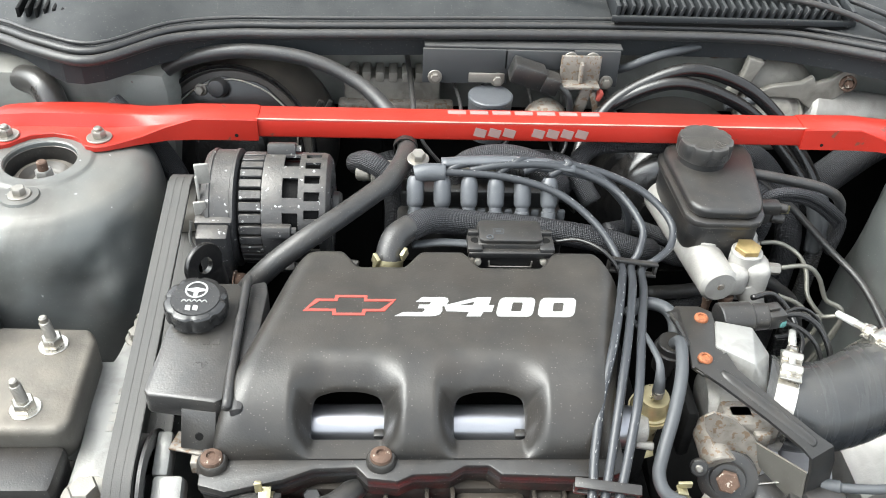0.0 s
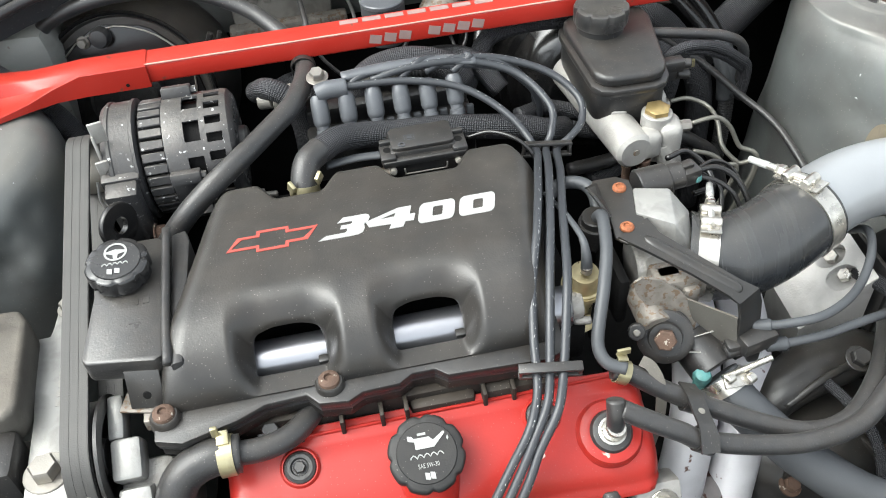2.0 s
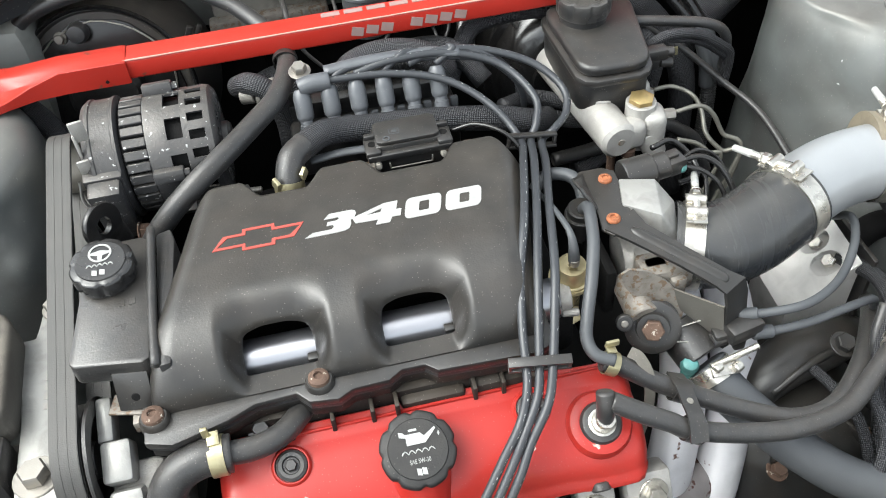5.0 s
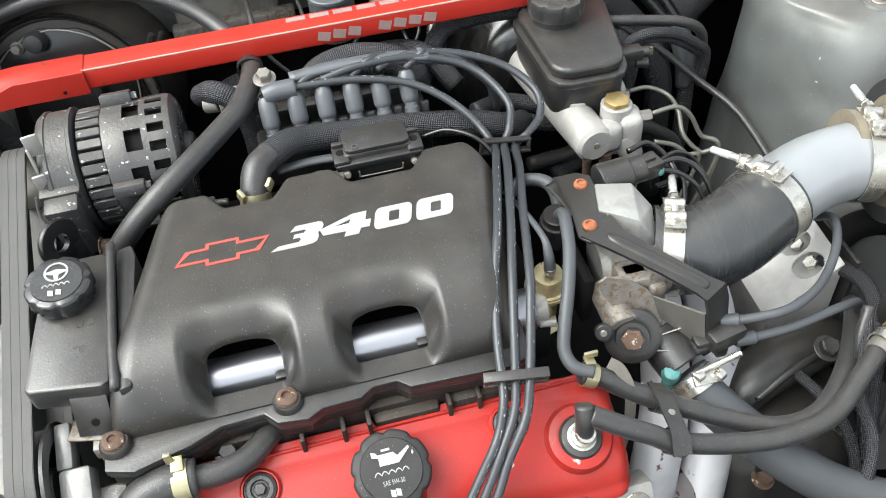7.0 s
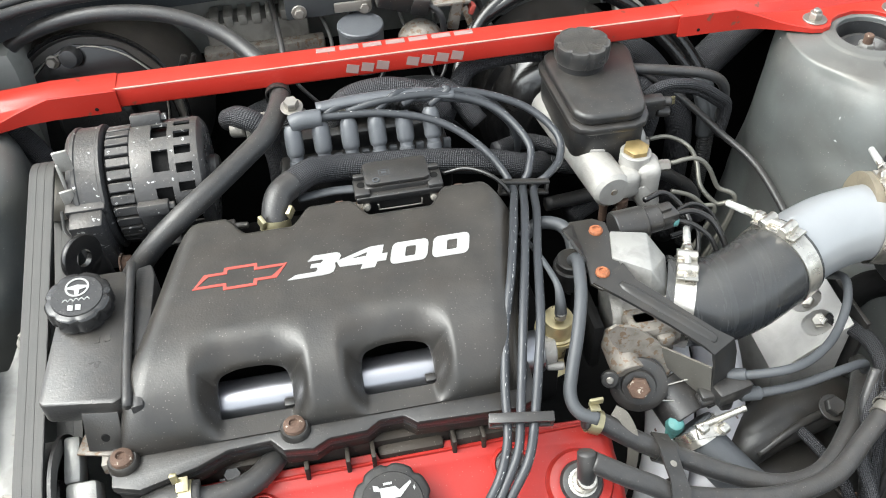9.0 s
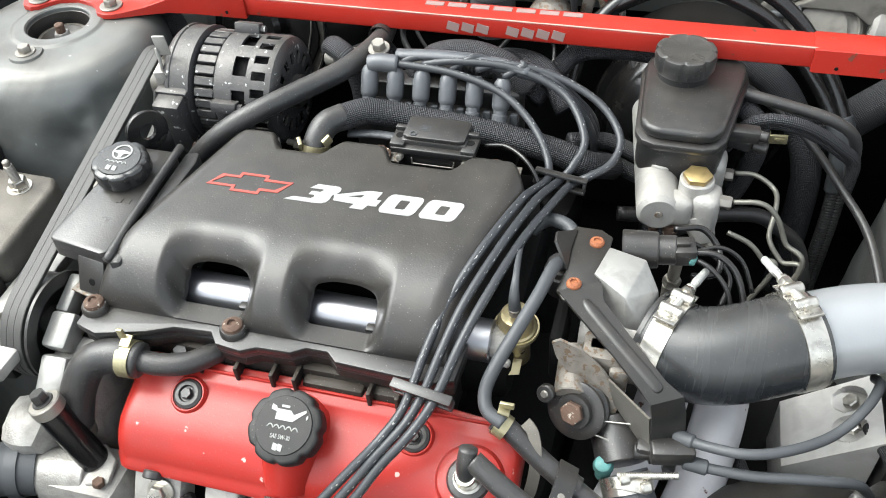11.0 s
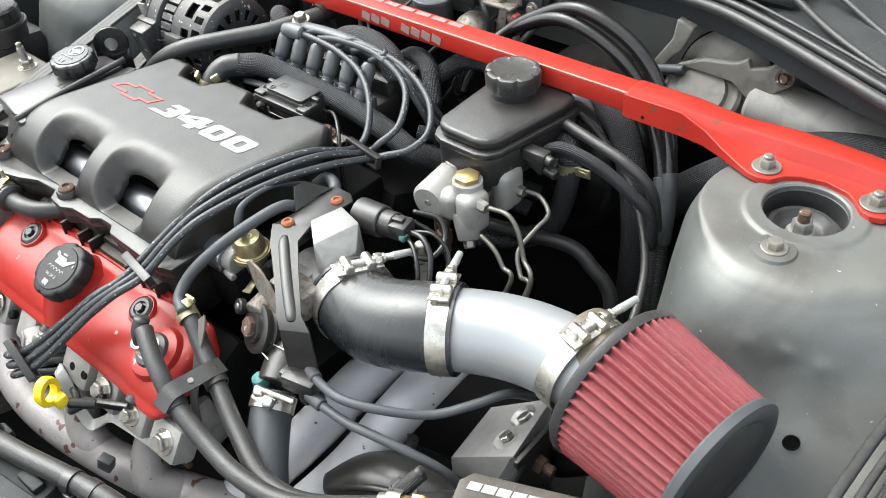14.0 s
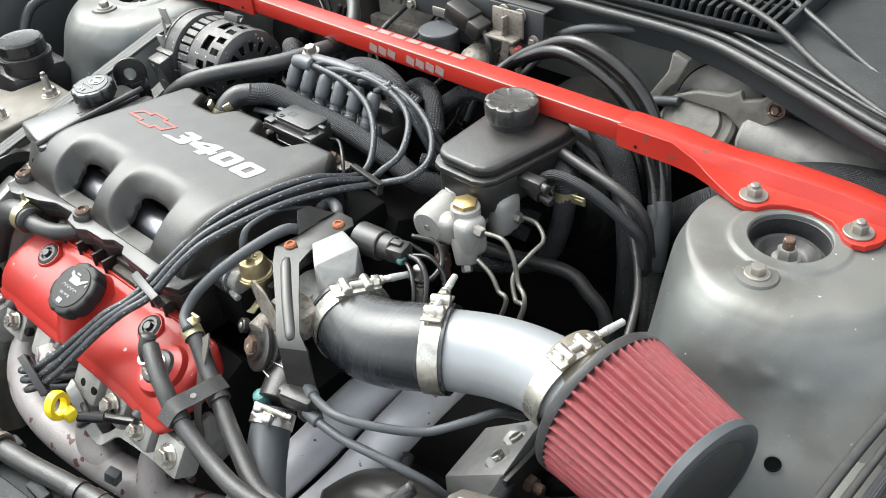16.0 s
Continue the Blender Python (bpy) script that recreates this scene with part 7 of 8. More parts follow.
wm = thing("wiper_motor", (0.49, 0.43, 0.90), "pale cast wiper motor with silver can", "wiper motor")
part("gear_case", lathe([(0.050, -0.03), (0.053, -0.01), (0.053, 0.008), (0.046, 0.014), (0.030, 0.018), (0, 0.018)], frame_of((0.475, 0.445, 0.895), (0.1, -1, 0.35)), 48), M_PALE, wm)
part("case_seam", ring_band((0.474, 0.443, 0.896), (0.1, -1, 0.35), 0.0525, 0.004, 0.002), M_DARK, wm)
part("arm", prism([(0.418, 0.962), (0.440, 0.956), (0.428, 0.925), (0.420, 0.917), (0.404, 0.893), (0.392, 0.900), (0.4145, 0.936)], -0.006, 0.006, pose(0, 0.425, 0, 90, 0, 0), 0.0025), M_PALE, wm, sharp=20)
part("flange", prism([(0.425, 0.9085), (0.456, 0.924), (0.494, 0.930), (0.508, 0.939), (0.513, 0.929), (0.532, 0.936), (0.548, 0.951), (0.561, 0.948), (0.563, 0.929), (0.553, 0.916), (0.525, 0.891), (0.511, 0.894), (0.494, 0.907), (0.466, 0.908)], -0.005, 0.004, pose(0, 0.420, 0, 90, 0, 0), 0.002), M_PALE, wm, sharp=20)
part("clip_pin", cyl((0.398, 0.412, 0.897), (0.438, 0.412, 0.907), 0.006), M_GREYRUB, wm, "dark link pin")
part("drum_rim", lathe([(0, -0.01), (0.044, -0.01), (0.046, -0.006), (0.046, 0.004), (0.042, 0.008), (0.040, 0.004), (0.030, 0.004), (0.028, 0.010), (0, 0.010)], frame_of((0.462, 0.415, 0.884), (0.05, -0.75, 0.65)), 48), M_PALE, wm)
part("arm_bush", join(ring_band((0.553, 0.414, 0.932), (0, -1, 0.2), 0.0075, 0.006, 0.003), hex_head((0.553, 0.414, 0.932), (0, -1, 0.2), 0.0055, 0.007)), M_RUST, wm, "rusty ringed bush")
part("motor_can", cyl((0.515, 0.435, 0.885), (0.665, 0.43, 0.868), 0.031, 0.031, 36, 0.005), M_CAST, wm, "dull silver motor can")
# thin wires that straggle along the firewall
rnd = random.Random(21)
for k in range(6):
    x = -0.02 + 0.05 * k
    y = 0.40 + rnd.uniform(-0.03, 0.02)
    pts = [(x, 0.502, 0.935), (x + 0.005, 0.46, 0.925 + rnd.uniform(-0.01, 0.01)), (x + rnd.uniform(-0.02, 0.03), y - 0.02, 0.905), (x + rnd.uniform(-0.03, 0.04), y - 0.04, 0.875 + rnd.uniform(-0.01, 0.015)), (x + rnd.uniform(-0.02, 0.05), y - 0.07, 0.84), (x + rnd.uniform(-0.02, 0.03), y - 0.06, 0.78)]
    solid("firewall_wire", tube(pts, rnd.choice((0.0022, 0.003, 0.0038)), 8), M_RUBBER, "thin black wire hanging down the firewall", "wire", "firewall wires")
solid("drain_elbow", tube([(-0.502, 0.4, 0.914), (-0.476, 0.385, 0.93), (-0.449, 0.365, 0.933), (-0.436, 0.35, 0.915), (-0.431, 0.34, 0.894)], 0.017, 20), M_TANK, "dusty black rubber elbow in the corner of the bay", "hose")
fc = thing("fluid_cap", (0.785, 0.295, 0.90), "black ribbed cap on a bottle neck", "cap")
part("cap_top", lathe([(0, 0.925), (0.036, 0.925), (0.037, 0.93), (0.036, 0.945), (0.033, 0.948), (0, 0.949)], Matrix.Translation((0.782, 0.293, -0.01)), 72, lambda a, z: 1 - 0.03 * max(0, math.cos(12 * a))), M_BLACK, fc)
part("neck", cyl((0.782, 0.293, 0.86), (0.782, 0.293, 0.918), 0.03), M_PALE, fc)
part("bottle", box((0.80, 0.34, 0.80), (0.10, 0.14, 0.16), 0.02), M_BLACK, fc)

# ---- throttle bracket, regulator, cables ----
br = thing("cable_bracket", (0.30, -0.05, 0.86), "black stamped steel throttle cable bracket with rusty bolts", "bracket")
part("head_plate", prism([(0.234, 0.022), (0.243, 0.036), (0.266, 0.036), (0.277, 0.028), (0.275, -0.006), (0.272, -0.030), (0.262, -0.055), (0.246, -0.056), (0.238, -0.046), (0.243, -0.015)], 0.8785, 0.8815, bevel=0.0008), M_STAMPED, br)
part("arm", ribbon([(0.240, -0.048, 0.8822), (0.258, -0.067, 0.8805), (0.294, -0.096, 0.868), (0.320, -0.119, 0.857), (0.328, -0.124, 0.850), (0.331, -0.126, 0.835), (0.335, -0.129, 0.775)], [(0.274, -0.030, 0.8822), (0.279, -0.050, 0.8805), (0.309, -0.079, 0.869), (0.338, -0.105, 0.858), (0.353, -0.110, 0.850), (0.357, -0.113, 0.835), (0.364, -0.117, 0.770)], 0.003), M_STAMPED, br)
part("bead", tube([(0.264, -0.053, 0.8825), (0.271, -0.061, 0.880), (0.302, -0.088, 0.8690), (0.330, -0.110, 0.8580), (0.334, -0.113, 0.855)], [0.003, 0.0058, 0.0058, 0.0058, 0.003], 14, flat=0.55), M_STAMPED, br)
part("side_gusset", ribbon([(0.292, -0.096, 0.838), (0.330, -0.125, 0.832)], [(0.296, -0.098, 0.815), (0.336, -0.129, 0.785)], 0.002), M_MOUNT, br, "dusty brown inner flange")
for p in ((0.264, 0.018, 0.8815), (0.252, -0.038, 0.8832)):
    part("rusty_bolt", lathe([(0, 0), (0.0068, 0), (0.0066, 0.002), (0.005, 0.0036), (0.0034, 0.0036), (0.003, 0.002), (0, 0.002)], Matrix.Translation(p), 24), M_ORANGE, br, "rusty rivet head")
cb = thing("cable_clip", (0.345, -0.122, 0.80), "black plastic cable clip with two cable ends", "cable clip")
part("clip_body", join(box((0.352, -0.130, 0.800), (0.036, 0.018, 0.018), 0.003, (0, 0, 12)), box((0.335, -0.128, 0.793), (0.024, 0.014, 0.016), 0.003), box((0.352, -0.128, 0.782), (0.012, 0.012, 0.022), 0.003)), M_BLACK, cb)
part("cable_end", cyl((0.322, -0.130, 0.790), (0.336, -0.129, 0.792), 0.007), M_BLACK, cb)
part("cable_end", cyl((0.335, -0.112, 0.806), (0.350, -0.118, 0.806), 0.006), M_BLACK, cb)
solid("throttle_wire", tube([(0.280, -0.124, 0.797), (0.322, -0.130, 0.790)], 0.0009, 8), M_CHROME, "bright thin steel cable", "cable", "bare cables")
solid("throttle_wire", tube([(0.284, -0.116, 0.803), (0.336, -0.113, 0.806)], 0.0009, 8), M_CHROME, "bright thin steel cable", "cable", "bare cables")
solid("throttle_cable", join(tube([(0.352, -0.118, 0.806), (0.378, -0.127, 0.812), (0.411, -0.131, 0.818), (0.446, -0.116, 0.815), (0.479, -0.089, 0.808), (0.503, -0.060, 0.812), (0.517, -0.030, 0.808), (0.522, 0.0, 0.78)], 0.0044, 12), cyl((0.352, -0.118, 0.806), (0.368, -0.124, 0.810), 0.0062)), M_GREYRUB, "grey sheathed throttle cable", "cable", "sheathed cables")
solid("throttle_cable", join(tube([(0.365, -0.132, 0.792), (0.379, -0.1335, 0.791), (0.416, -0.135, 0.794), (0.446, -0.131, 0.795), (0.478, -0.122, 0.788), (0.505, -0.110, 0.772), (0.520, -0.100, 0.745)], 0.0044, 12), cyl((0.362, -0.132, 0.792), (0.382, -0.1335, 0.791), 0.0066)), M_GREYRUB, "grey sheathed cruise control cable", "cable", "sheathed cables")

tab = part("raised_tab", ribbon([(0.2325, 0.026, 0.8815), (0.2285, 0.010, 0.8960), (0.2300, -0.006, 0.9000)], [(0.245, 0.030, 0.8818), (0.2420, 0.008, 0.8830), (0.2425, -0.020, 0.8822)], 0.0024), M_STAMPED, br)
fp = thing("fuel_pressure_regulator", (0.208, -0.05, 0.83), "yellow zinc plated fuel pressure regulator", "regulator")
fd = Vector((0, -0.12, 1))
fm = frame_of((0.206, -0.054, 0.812), fd) @ Matrix.Diagonal((0.98, 0.98, 0.98, 1))
part("canister", lathe([(0, -0.026), (0.010, -0.026), (0.0122, -0.022), (0.0122, 0.021), (0.0185, 0.023), (0.0195, 0.026), (0.0185, 0.029), (0.0165, 0.030), (0.0162, 0.040), (0.0135, 0.047), (0, 0.049)], fm, 40), M_GOLD, fp)
part("crimp_ring", ring_band(fm @ Vector((0, 0, 0.026)), fd, 0.0190, 0.0045, 0.0016), M_GOLD, fp)
part("bracket_leg", join(prism([(-0.020, -0.008), (-0.014, -0.012), (0.010, -0.010), (0.013, 0.004), (-0.012, 0.006), (-0.019, 0.002)], -0.001, 0.001, frame_of((0.201, -0.070, 0.800), (0.1, -0.5, 0.85)), 0.0004), cyl((0.187, -0.073, 0.800), (0.187, -0.077, 0.807), 0.0055)), M_GOLD, fp)
part("nipple", cyl((0.206, -0.064, 0.862), (0.206, -0.065, 0.872), 0.005), M_STEEL, fp)
part("vacuum_elbow", tube([(0.206, -0.064, 0.868), (0.205, -0.062, 0.884), (0.204, -0.05, 0.895), (0.200, -0.01, 0.89), (0.20, 0.03, 0.87)], [0.0058, 0.0046, 0.0030, 0.0026, 0.0026], 12), M_GREYRUB, fp)
part("rail_end", join(cyl((0.186, -0.07, 0.829), (0.200, -0.07, 0.829), 0.015), cyl((0.19, -0.083, 0.82), (0.206, -0.086, 0.82), 0.004)), M_ALU, fp, "aluminium rail end")
solid("rocker_breather", tube([(0.236, -0.002, 0.868), (0.2345, -0.014, 0.882), (0.2315, -0.030, 0.889), (0.224, -0.062, 0.885), (0.2120, -0.094, 0.8725), (0.2005, -0.119, 0.856), (0.1955, -0.134, 0.842), (0.2000, -0.147, 0.834), (0.2150, -0.1545, 0.830)], 0.0058, 16), M_GREYRUB, "grey painted bent breather pipe", "pipe")
solid("idle_hose", tube([(0.20, 0.045, 0.86), (0.215, 0.05, 0.872), (0.235, 0.042, 0.874), (0.243, 0.028, 0.868), (0.242, 0.01, 0.85), (0.24, -0.0, 0.82)], 0.0065, 14), M_GREYRUB, "bent dark rubber hose behind the bracket", "hose")
solid("purge_valve", join(cyl((0.236, 0.004, 0.83), (0.236, 0.002, 0.866), 0.014), cyl((0.236, 0.003, 0.85), (0.236, 0.0025, 0.858), 0.0165)), M_BLACK, "black ribbed purge valve", "valve")


# ---- hoses and pipes ahead of the engine ----
ha = thing("coolant_hose", (0.30, -0.21, 0.79), "black rubber hose from the breather to the brass fitting", "hose", "paired hoses")
part("hose_body", tube([(0.1985, -0.1905, 0.8250), (0.212, -0.197, 0.8195), (0.228, -0.204, 0.8125), (0.246, -0.210, 0.804), (0.268, -0.216, 0.791), (0.32, -0.222, 0.775), (0.37, -0.224, 0.768), (0.42, -0.214, 0.766), (0.465, -0.185, 0.770), (0.503, -0.160, 0.776)], 0.0090, 20), M_RUBBER, ha)
part("end_collar", ring_band((0.492, -0.1675, 0.7743), (0.75, 0.5, 0.12), 0.0098, 0.012, 0.0016), M_STEEL, ha, "dull crimped steel collar")
hb = thing("coolant_hose", (0.30, -0.18, 0.79), "black rubber hose running to the gearbox side", "hose", "paired hoses")
part("hose_body", tube([(0.206, -0.148, 0.824), (0.222, -0.152, 0.817), (0.246, -0.162, 0.802), (0.281, -0.176, 0.786), (0.33, -0.195, 0.768), (0.375, -0.208, 0.757), (0.42, -0.20, 0.752), (0.47, -0.16, 0.745), (0.52, -0.10, 0.73), (0.55, -0.06, 0.70)], 0.0090, 20), M_RUBBER, hb)
part("spring_clip", join(ring_band((0.213, -0.150, 0.821), (0.9, -0.25, -0.4), 0.0101, 0.011, 0.001), box((0.214, -0.146, 0.836), (0.010, 0.009, 0.002), 0.0005, (0, 20, 0)), box((0.216, -0.143, 0.840), (0.012, 0.003, 0.006), 0.0005)), M_ZINC, hb, "brass coloured spring clip")
hc = thing("hose_bracket", (0.268, -0.196, 0.79), "black steel bracket holding two hoses together", "bracket")
part("strap", strip([(0.272, -0.160, 0.798), (0.272, -0.176, 0.8025), (0.270, -0.196, 0.804), (0.268, -0.216, 0.8055), (0.266, -0.230, 0.794)], 0.017, 0.002, (1, -0.2, -0.4), 5), M_BLACK, hc)
part("strap_hole", cyl((0.2705, -0.195, 0.8042), (0.2708, -0.195, 0.8056), 0.0032), M_PALE, hc)
part("loop", ring_band((0.2665, -0.2155, 0.7915), (1, -0.25, -0.55), 0.0101, 0.016, 0.0014), M_BLACK, hc)
part("loop", ring_band((0.273, -0.173, 0.7895), (1, -0.3, -0.45), 0.0101, 0.016, 0.0014), M_BLACK, hc)
solid("hose_strap", strip([(0.232, -0.146, 0.826), (0.240, -0.153, 0.822), (0.245, -0.166, 0.806), (0.243, -0.176, 0.775), (0.236, -0.182, 0.745), (0.232, -0.186, 0.70)], 0.010, 0.0016, (0.9, 0.2, 0.5), 5), M_MOUNT, "grimy black steel strap", "strap")
lh = thing("radiator_outlet_hose", (0.33, -0.17, 0.74), "large grey rubber coolant hose with a steel clamp", "hose")
part("hose_body", tube([(0.3165, -0.139, 0.7675), (0.3205, -0.146, 0.763), (0.330, -0.162, 0.752), (0.354, -0.191, 0.734), (0.388, -0.222, 0.711), (0.430, -0.252, 0.692), (0.50, -0.29, 0.68), (0.58, -0.33, 0.66)], 0.0205, 26), M_GREYRUB, lh)
cd = Vector((0.35, -0.75, -0.5)).normalized()
cp = Vector((0.320, -0.146, 0.763))
part("clamp_band", ring_band(cp, cd, 0.0208, 0.016, 0.0014), M_CHROME, lh, "stainless clamp band")
cup = Vector((0.2, -0.45, 0.85)).normalized()
part("clamp_saddle", join(cyl(cp + cup * 0.026 + Vector((-0.012, 0, 0)), cp + cup * 0.026 + Vector((-0.004, 0.004, 0)), 0.005), cyl(cp + cup * 0.026 + Vector((0.006, -0.004, 0)), cp + cup * 0.026 + Vector((0.014, 0, 0)), 0.005), box(tuple(cp + cup * 0.022), (0.026, 0.014, 0.005), 0.001, (25, 0, 0))), M_CHROME, lh)
part("clamp_screw", tube([cp + cup * 0.027 + Vector((-0.014, 0.004, 0)), cp + cup * 0.027 + Vector((0.034, 0.010, 0.008))], 0.003, 12, 20, ripple=(0.0004, 0.0014)), M_CHROME, lh)
part("neck", cyl((0.300, -0.098, 0.785), (0.314, -0.132, 0.770), 0.022), M_BLACK, lh, "black plastic outlet neck")
solid("bleeder_cap", join(lathe([(0, 0), (0.0085, 0), (0.009, 0.004), (0.007, 0.010), (0.003, 0.012), (0, 0.012)], frame_of((0.299, -0.139, 0.771), (-0.1, -0.3, 1)), 20), cyl((0.299, -0.139, 0.758), (0.299, -0.139, 0.772), 0.007)), M_TEAL, "small teal bleeder cap", "cap")

# exhaust headers and crossover
hd = thing("exhaust_header", (0.1, -0.22, 0.64), "grey coated tubular exhaust header with rust spots", "exhaust header")
part("collector_tube", tube([(-0.128, -0.195, 0.668), (-0.118, -0.222, 0.652), (-0.095, -0.243, 0.636), (-0.05, -0.256, 0.624), (0.02, -0.258, 0.618), (0.12, -0.246, 0.616), (0.22, -0.222, 0.614), (0.30, -0.185, 0.610), (0.36, -0.14, 0.605), (0.40, -0.08, 0.60)], 0.0225, 28), M_HEADER, hd)
part("primary_tube", tube([(0.040, -0.195, 0.672), (0.052, -0.225, 0.655), (0.075, -0.245, 0.632), (0.11, -0.247, 0.618)], 0.0205, 26), M_HEADER, hd)
part("primary_tube", tube([(0.172, -0.195, 0.672), (0.180, -0.222, 0.656), (0.198, -0.238, 0.634), (0.225, -0.222, 0.614)], 0.0205, 26), M_HEADER, hd)
part("flange", box((0.045, -0.208, 0.655), (0.36, 0.008, 0.024), 0.003, (10, 0, 0)), M_RUST, hd, "rusty flange plate")
part("heat_tab", box((0.152, -0.262, 0.652), (0.016, 0.012, 0.020), 0.002, (0, 20, 20)), M_GREYRUB, hd)
for k, pts in enumerate(([(0.352, 0.05, 0.735), (0.345, -0.01, 0.729), (0.334, -0.06, 0.712), (0.318, -0.110, 0.680), (0.292, -0.155, 0.640), (0.26, -0.20, 0.60), (0.20, -0.245, 0.575)], [(0.402, 0.06, 0.735), (0.400, 0.0, 0.729), (0.393, -0.052, 0.711), (0.377, -0.108, 0.672), (0.350, -0.155, 0.630), (0.315, -0.20, 0.585), (0.26, -0.245, 0.55)])):
    solid("down_pipe", tube(pts, 0.0245, 30), M_DOWN, "pale coated exhaust down pipe with dark specks", "exhaust pipe", "down pipes")
solid("lower_crossover", tube([(0.10, -0.30, 0.52), (0.20, -0.305, 0.52), (0.28, -0.30, 0.53), (0.33, -0.28, 0.55)], 0.028, 26), M_DOWN, "pale coated exhaust crossover pipe", "exhaust pipe", "down pipes")

# cylinder head face under the red cover: bright castings with bolts
ch = thing("cylinder_head", (0.04, -0.19, 0.68), "bright cast aluminium cylinder head edge with bolts", "cylinder head")
part("head_face", box((0.045, -0.170, 0.685), (0.37, 0.03, 0.075), 0.006, (12, 0, 0)), M_ALU, ch)
for x, w in ((-0.100, 0.05), (-0.035, 0.035), (0.010, 0.034), (0.070, 0.050), (0.128, 0.042), (0.182, 0.036), (0.232, 0.044)):
    part("head_pad", box((x, -0.2137, 0.709), (w, 0.03, 0.040), 0.005, (-35, 0, 0)), M_CAST, ch)
for x, z, r in ((-0.094, 0.722, 0.0088), (0.010, 0.722, 0.0082), (0.128, 0.721, 0.0088), (0.179, 0.717, 0.0080), (0.235, 0.717, 0.0092)):
    part("head_bolt", hex_head((x, -0.2265, z), (0.03, -0.82, 0.57), r, 0.009, r * 1.5), M_CHROME, ch, "bright flange bolt")
for x in (-0.068, 0.066, 0.088):
    part("pad_hole", cyl((x, -0.2270, 0.717), (x, -0.22, 0.712), 0.0055), M_DARK, ch)
ds = thing("dipstick", (0.13, -0.27, 0.75), "oil dipstick with a yellow plastic ring handle", "dipstick")
part("handle_ring", lathe([(0.0085, -0.0045), (0.0135, -0.0045), (0.0145, 0), (0.0135, 0.0045), (0.0085, 0.0045), (0.0085, -0.0045)], frame_of((0.131, -0.277, 0.766), (0.93, 0.36, -0.05)) @ Matrix.Diagonal((1, 1.25, 1, 1)), 30), M_YELLOW, ds, "yellow plastic ring handle")
part("handle_stem", box((0.137, -0.271, 0.752), (0.013, 0.013, 0.014), 0.003), M_YELLOW, ds)
part("stem_plug", cyl((0.140, -0.267, 0.746), (0.156, -0.247, 0.737), 0.0055), M_BLACK, ds)
part("tube", tube([(0.146, -0.258, 0.738), (0.120, -0.262, 0.715), (0.095, -0.245, 0.70), (0.06, -0.235, 0.695)], 0.0045, 12), M_BLACK, ds)
part("stay", strip([(0.046, -0.236, 0.708), (0.062, -0.240, 0.716), (0.074, -0.243, 0.700), (0.082, -0.244, 0.676), (0.098, -0.2440, 0.658), (0.114, -0.237, 0.668), (0.130, -0.230, 0.682), (0.152, -0.227, 0.684), (0.182, -0.2230, 0.680), (0.215, -0.218, 0.672)], 0.013, 0.0022, (0.1, 0.8, 0.6), 3), M_BILLET, ds, "bright bent steel stay")
part("guide", box((0.150, -0.236, 0.722), (0.060, 0.007, 0.010), 0.002, (0, -8, 22)), M_STAMPED, ds)
solid("plug_shield", join(box((0.005, -0.235, 0.715), (0.045, 0.02, 0.022), 0.004, (0, 20, -30)), cyl((-0.02, -0.24, 0.715), (-0.005, -0.20, 0.70), 0.011)), M_HEADER, "brown stained plug heat shield", "heat shield")

# black plastic duct and looms over the gearbox
duct = thing("air_duct", (0.45, -0.10, 0.68), "black moulded plastic duct over the gearbox", "duct")
part("duct_body", tube([(0.372, -0.135, 0.668), (0.405, -0.118, 0.688), (0.440, -0.105, 0.694), (0.475, -0.095, 0.690), (0.515, -0.080, 0.676), (0.55, -0.06, 0.65)], [0.018, 0.026, 0.030, 0.030, 0.027, 0.02], 24, flat=0.7), M_STAMPED, duct)
part("duct_rib", tube([(0.400, -0.140, 0.690), (0.440, -0.128, 0.706), (0.480, -0.115, 0.704), (0.515, -0.10, 0.69)], 0.0045, 10), M_STAMPED, duct)
gc = thing("gearbox_casting", (0.43, -0.12, 0.60), "grimy cast gearbox case with ribs and bolts", "gearbox")
part("case", lathe([(0.0, 0.07), (0.05, 0.068), (0.085, 0.055), (0.105, 0.03), (0.11, 0.0), (0.11, -0.12)], pose(0.44, -0.10, 0.585, -14, 6, 0), 40), M_STAMPED, gc)
for k in range(7):
    a = radians(150 + 30 * k)
    part("rib", box((0.44 + 0.075 * math.cos(a), -0.10 + 0.075 * math.sin(a), 0.640), (0.05, 0.006, 0.022), 0.002, (0, 12, math.degrees(a))), M_STAMPED, gc)
for x, y, z in ((0.395, -0.19, 0.625), (0.45, -0.205, 0.622), (0.505, -0.18, 0.625), (0.362, -0.085, 0.640)):
    part("case_bolt", hex_head((x, y, z), (0.1, -0.4, 1), 0.0085, 0.008, 0.012), M_RUST, gc, "rusty flange bolt")
for pts, r in (([(0.50, -0.13, 0.785), (0.484, -0.162, 0.760), (0.468, -0.189, 0.740), (0.465, -0.226, 0.720), (0.444, -0.256, 0.700), (0.43, -0.28, 0.64)], 0.0062), ([(0.53, -0.02, 0.735), (0.545, -0.07, 0.745), (0.535, -0.12, 0.735), (0.505, -0.17, 0.70), (0.48, -0.22, 0.66)], 0.0085), ([(0.42, -0.06, 0.70), (0.455, -0.15, 0.702), (0.47, -0.20, 0.68), (0.46, -0.26, 0.62)], 0.0058)):
    solid("gearbox_loom", tube(pts, r, 14, 8), M_LOOM, "black sleeved wiring hanging over the gearbox", "wiring loom", "gearbox looms")

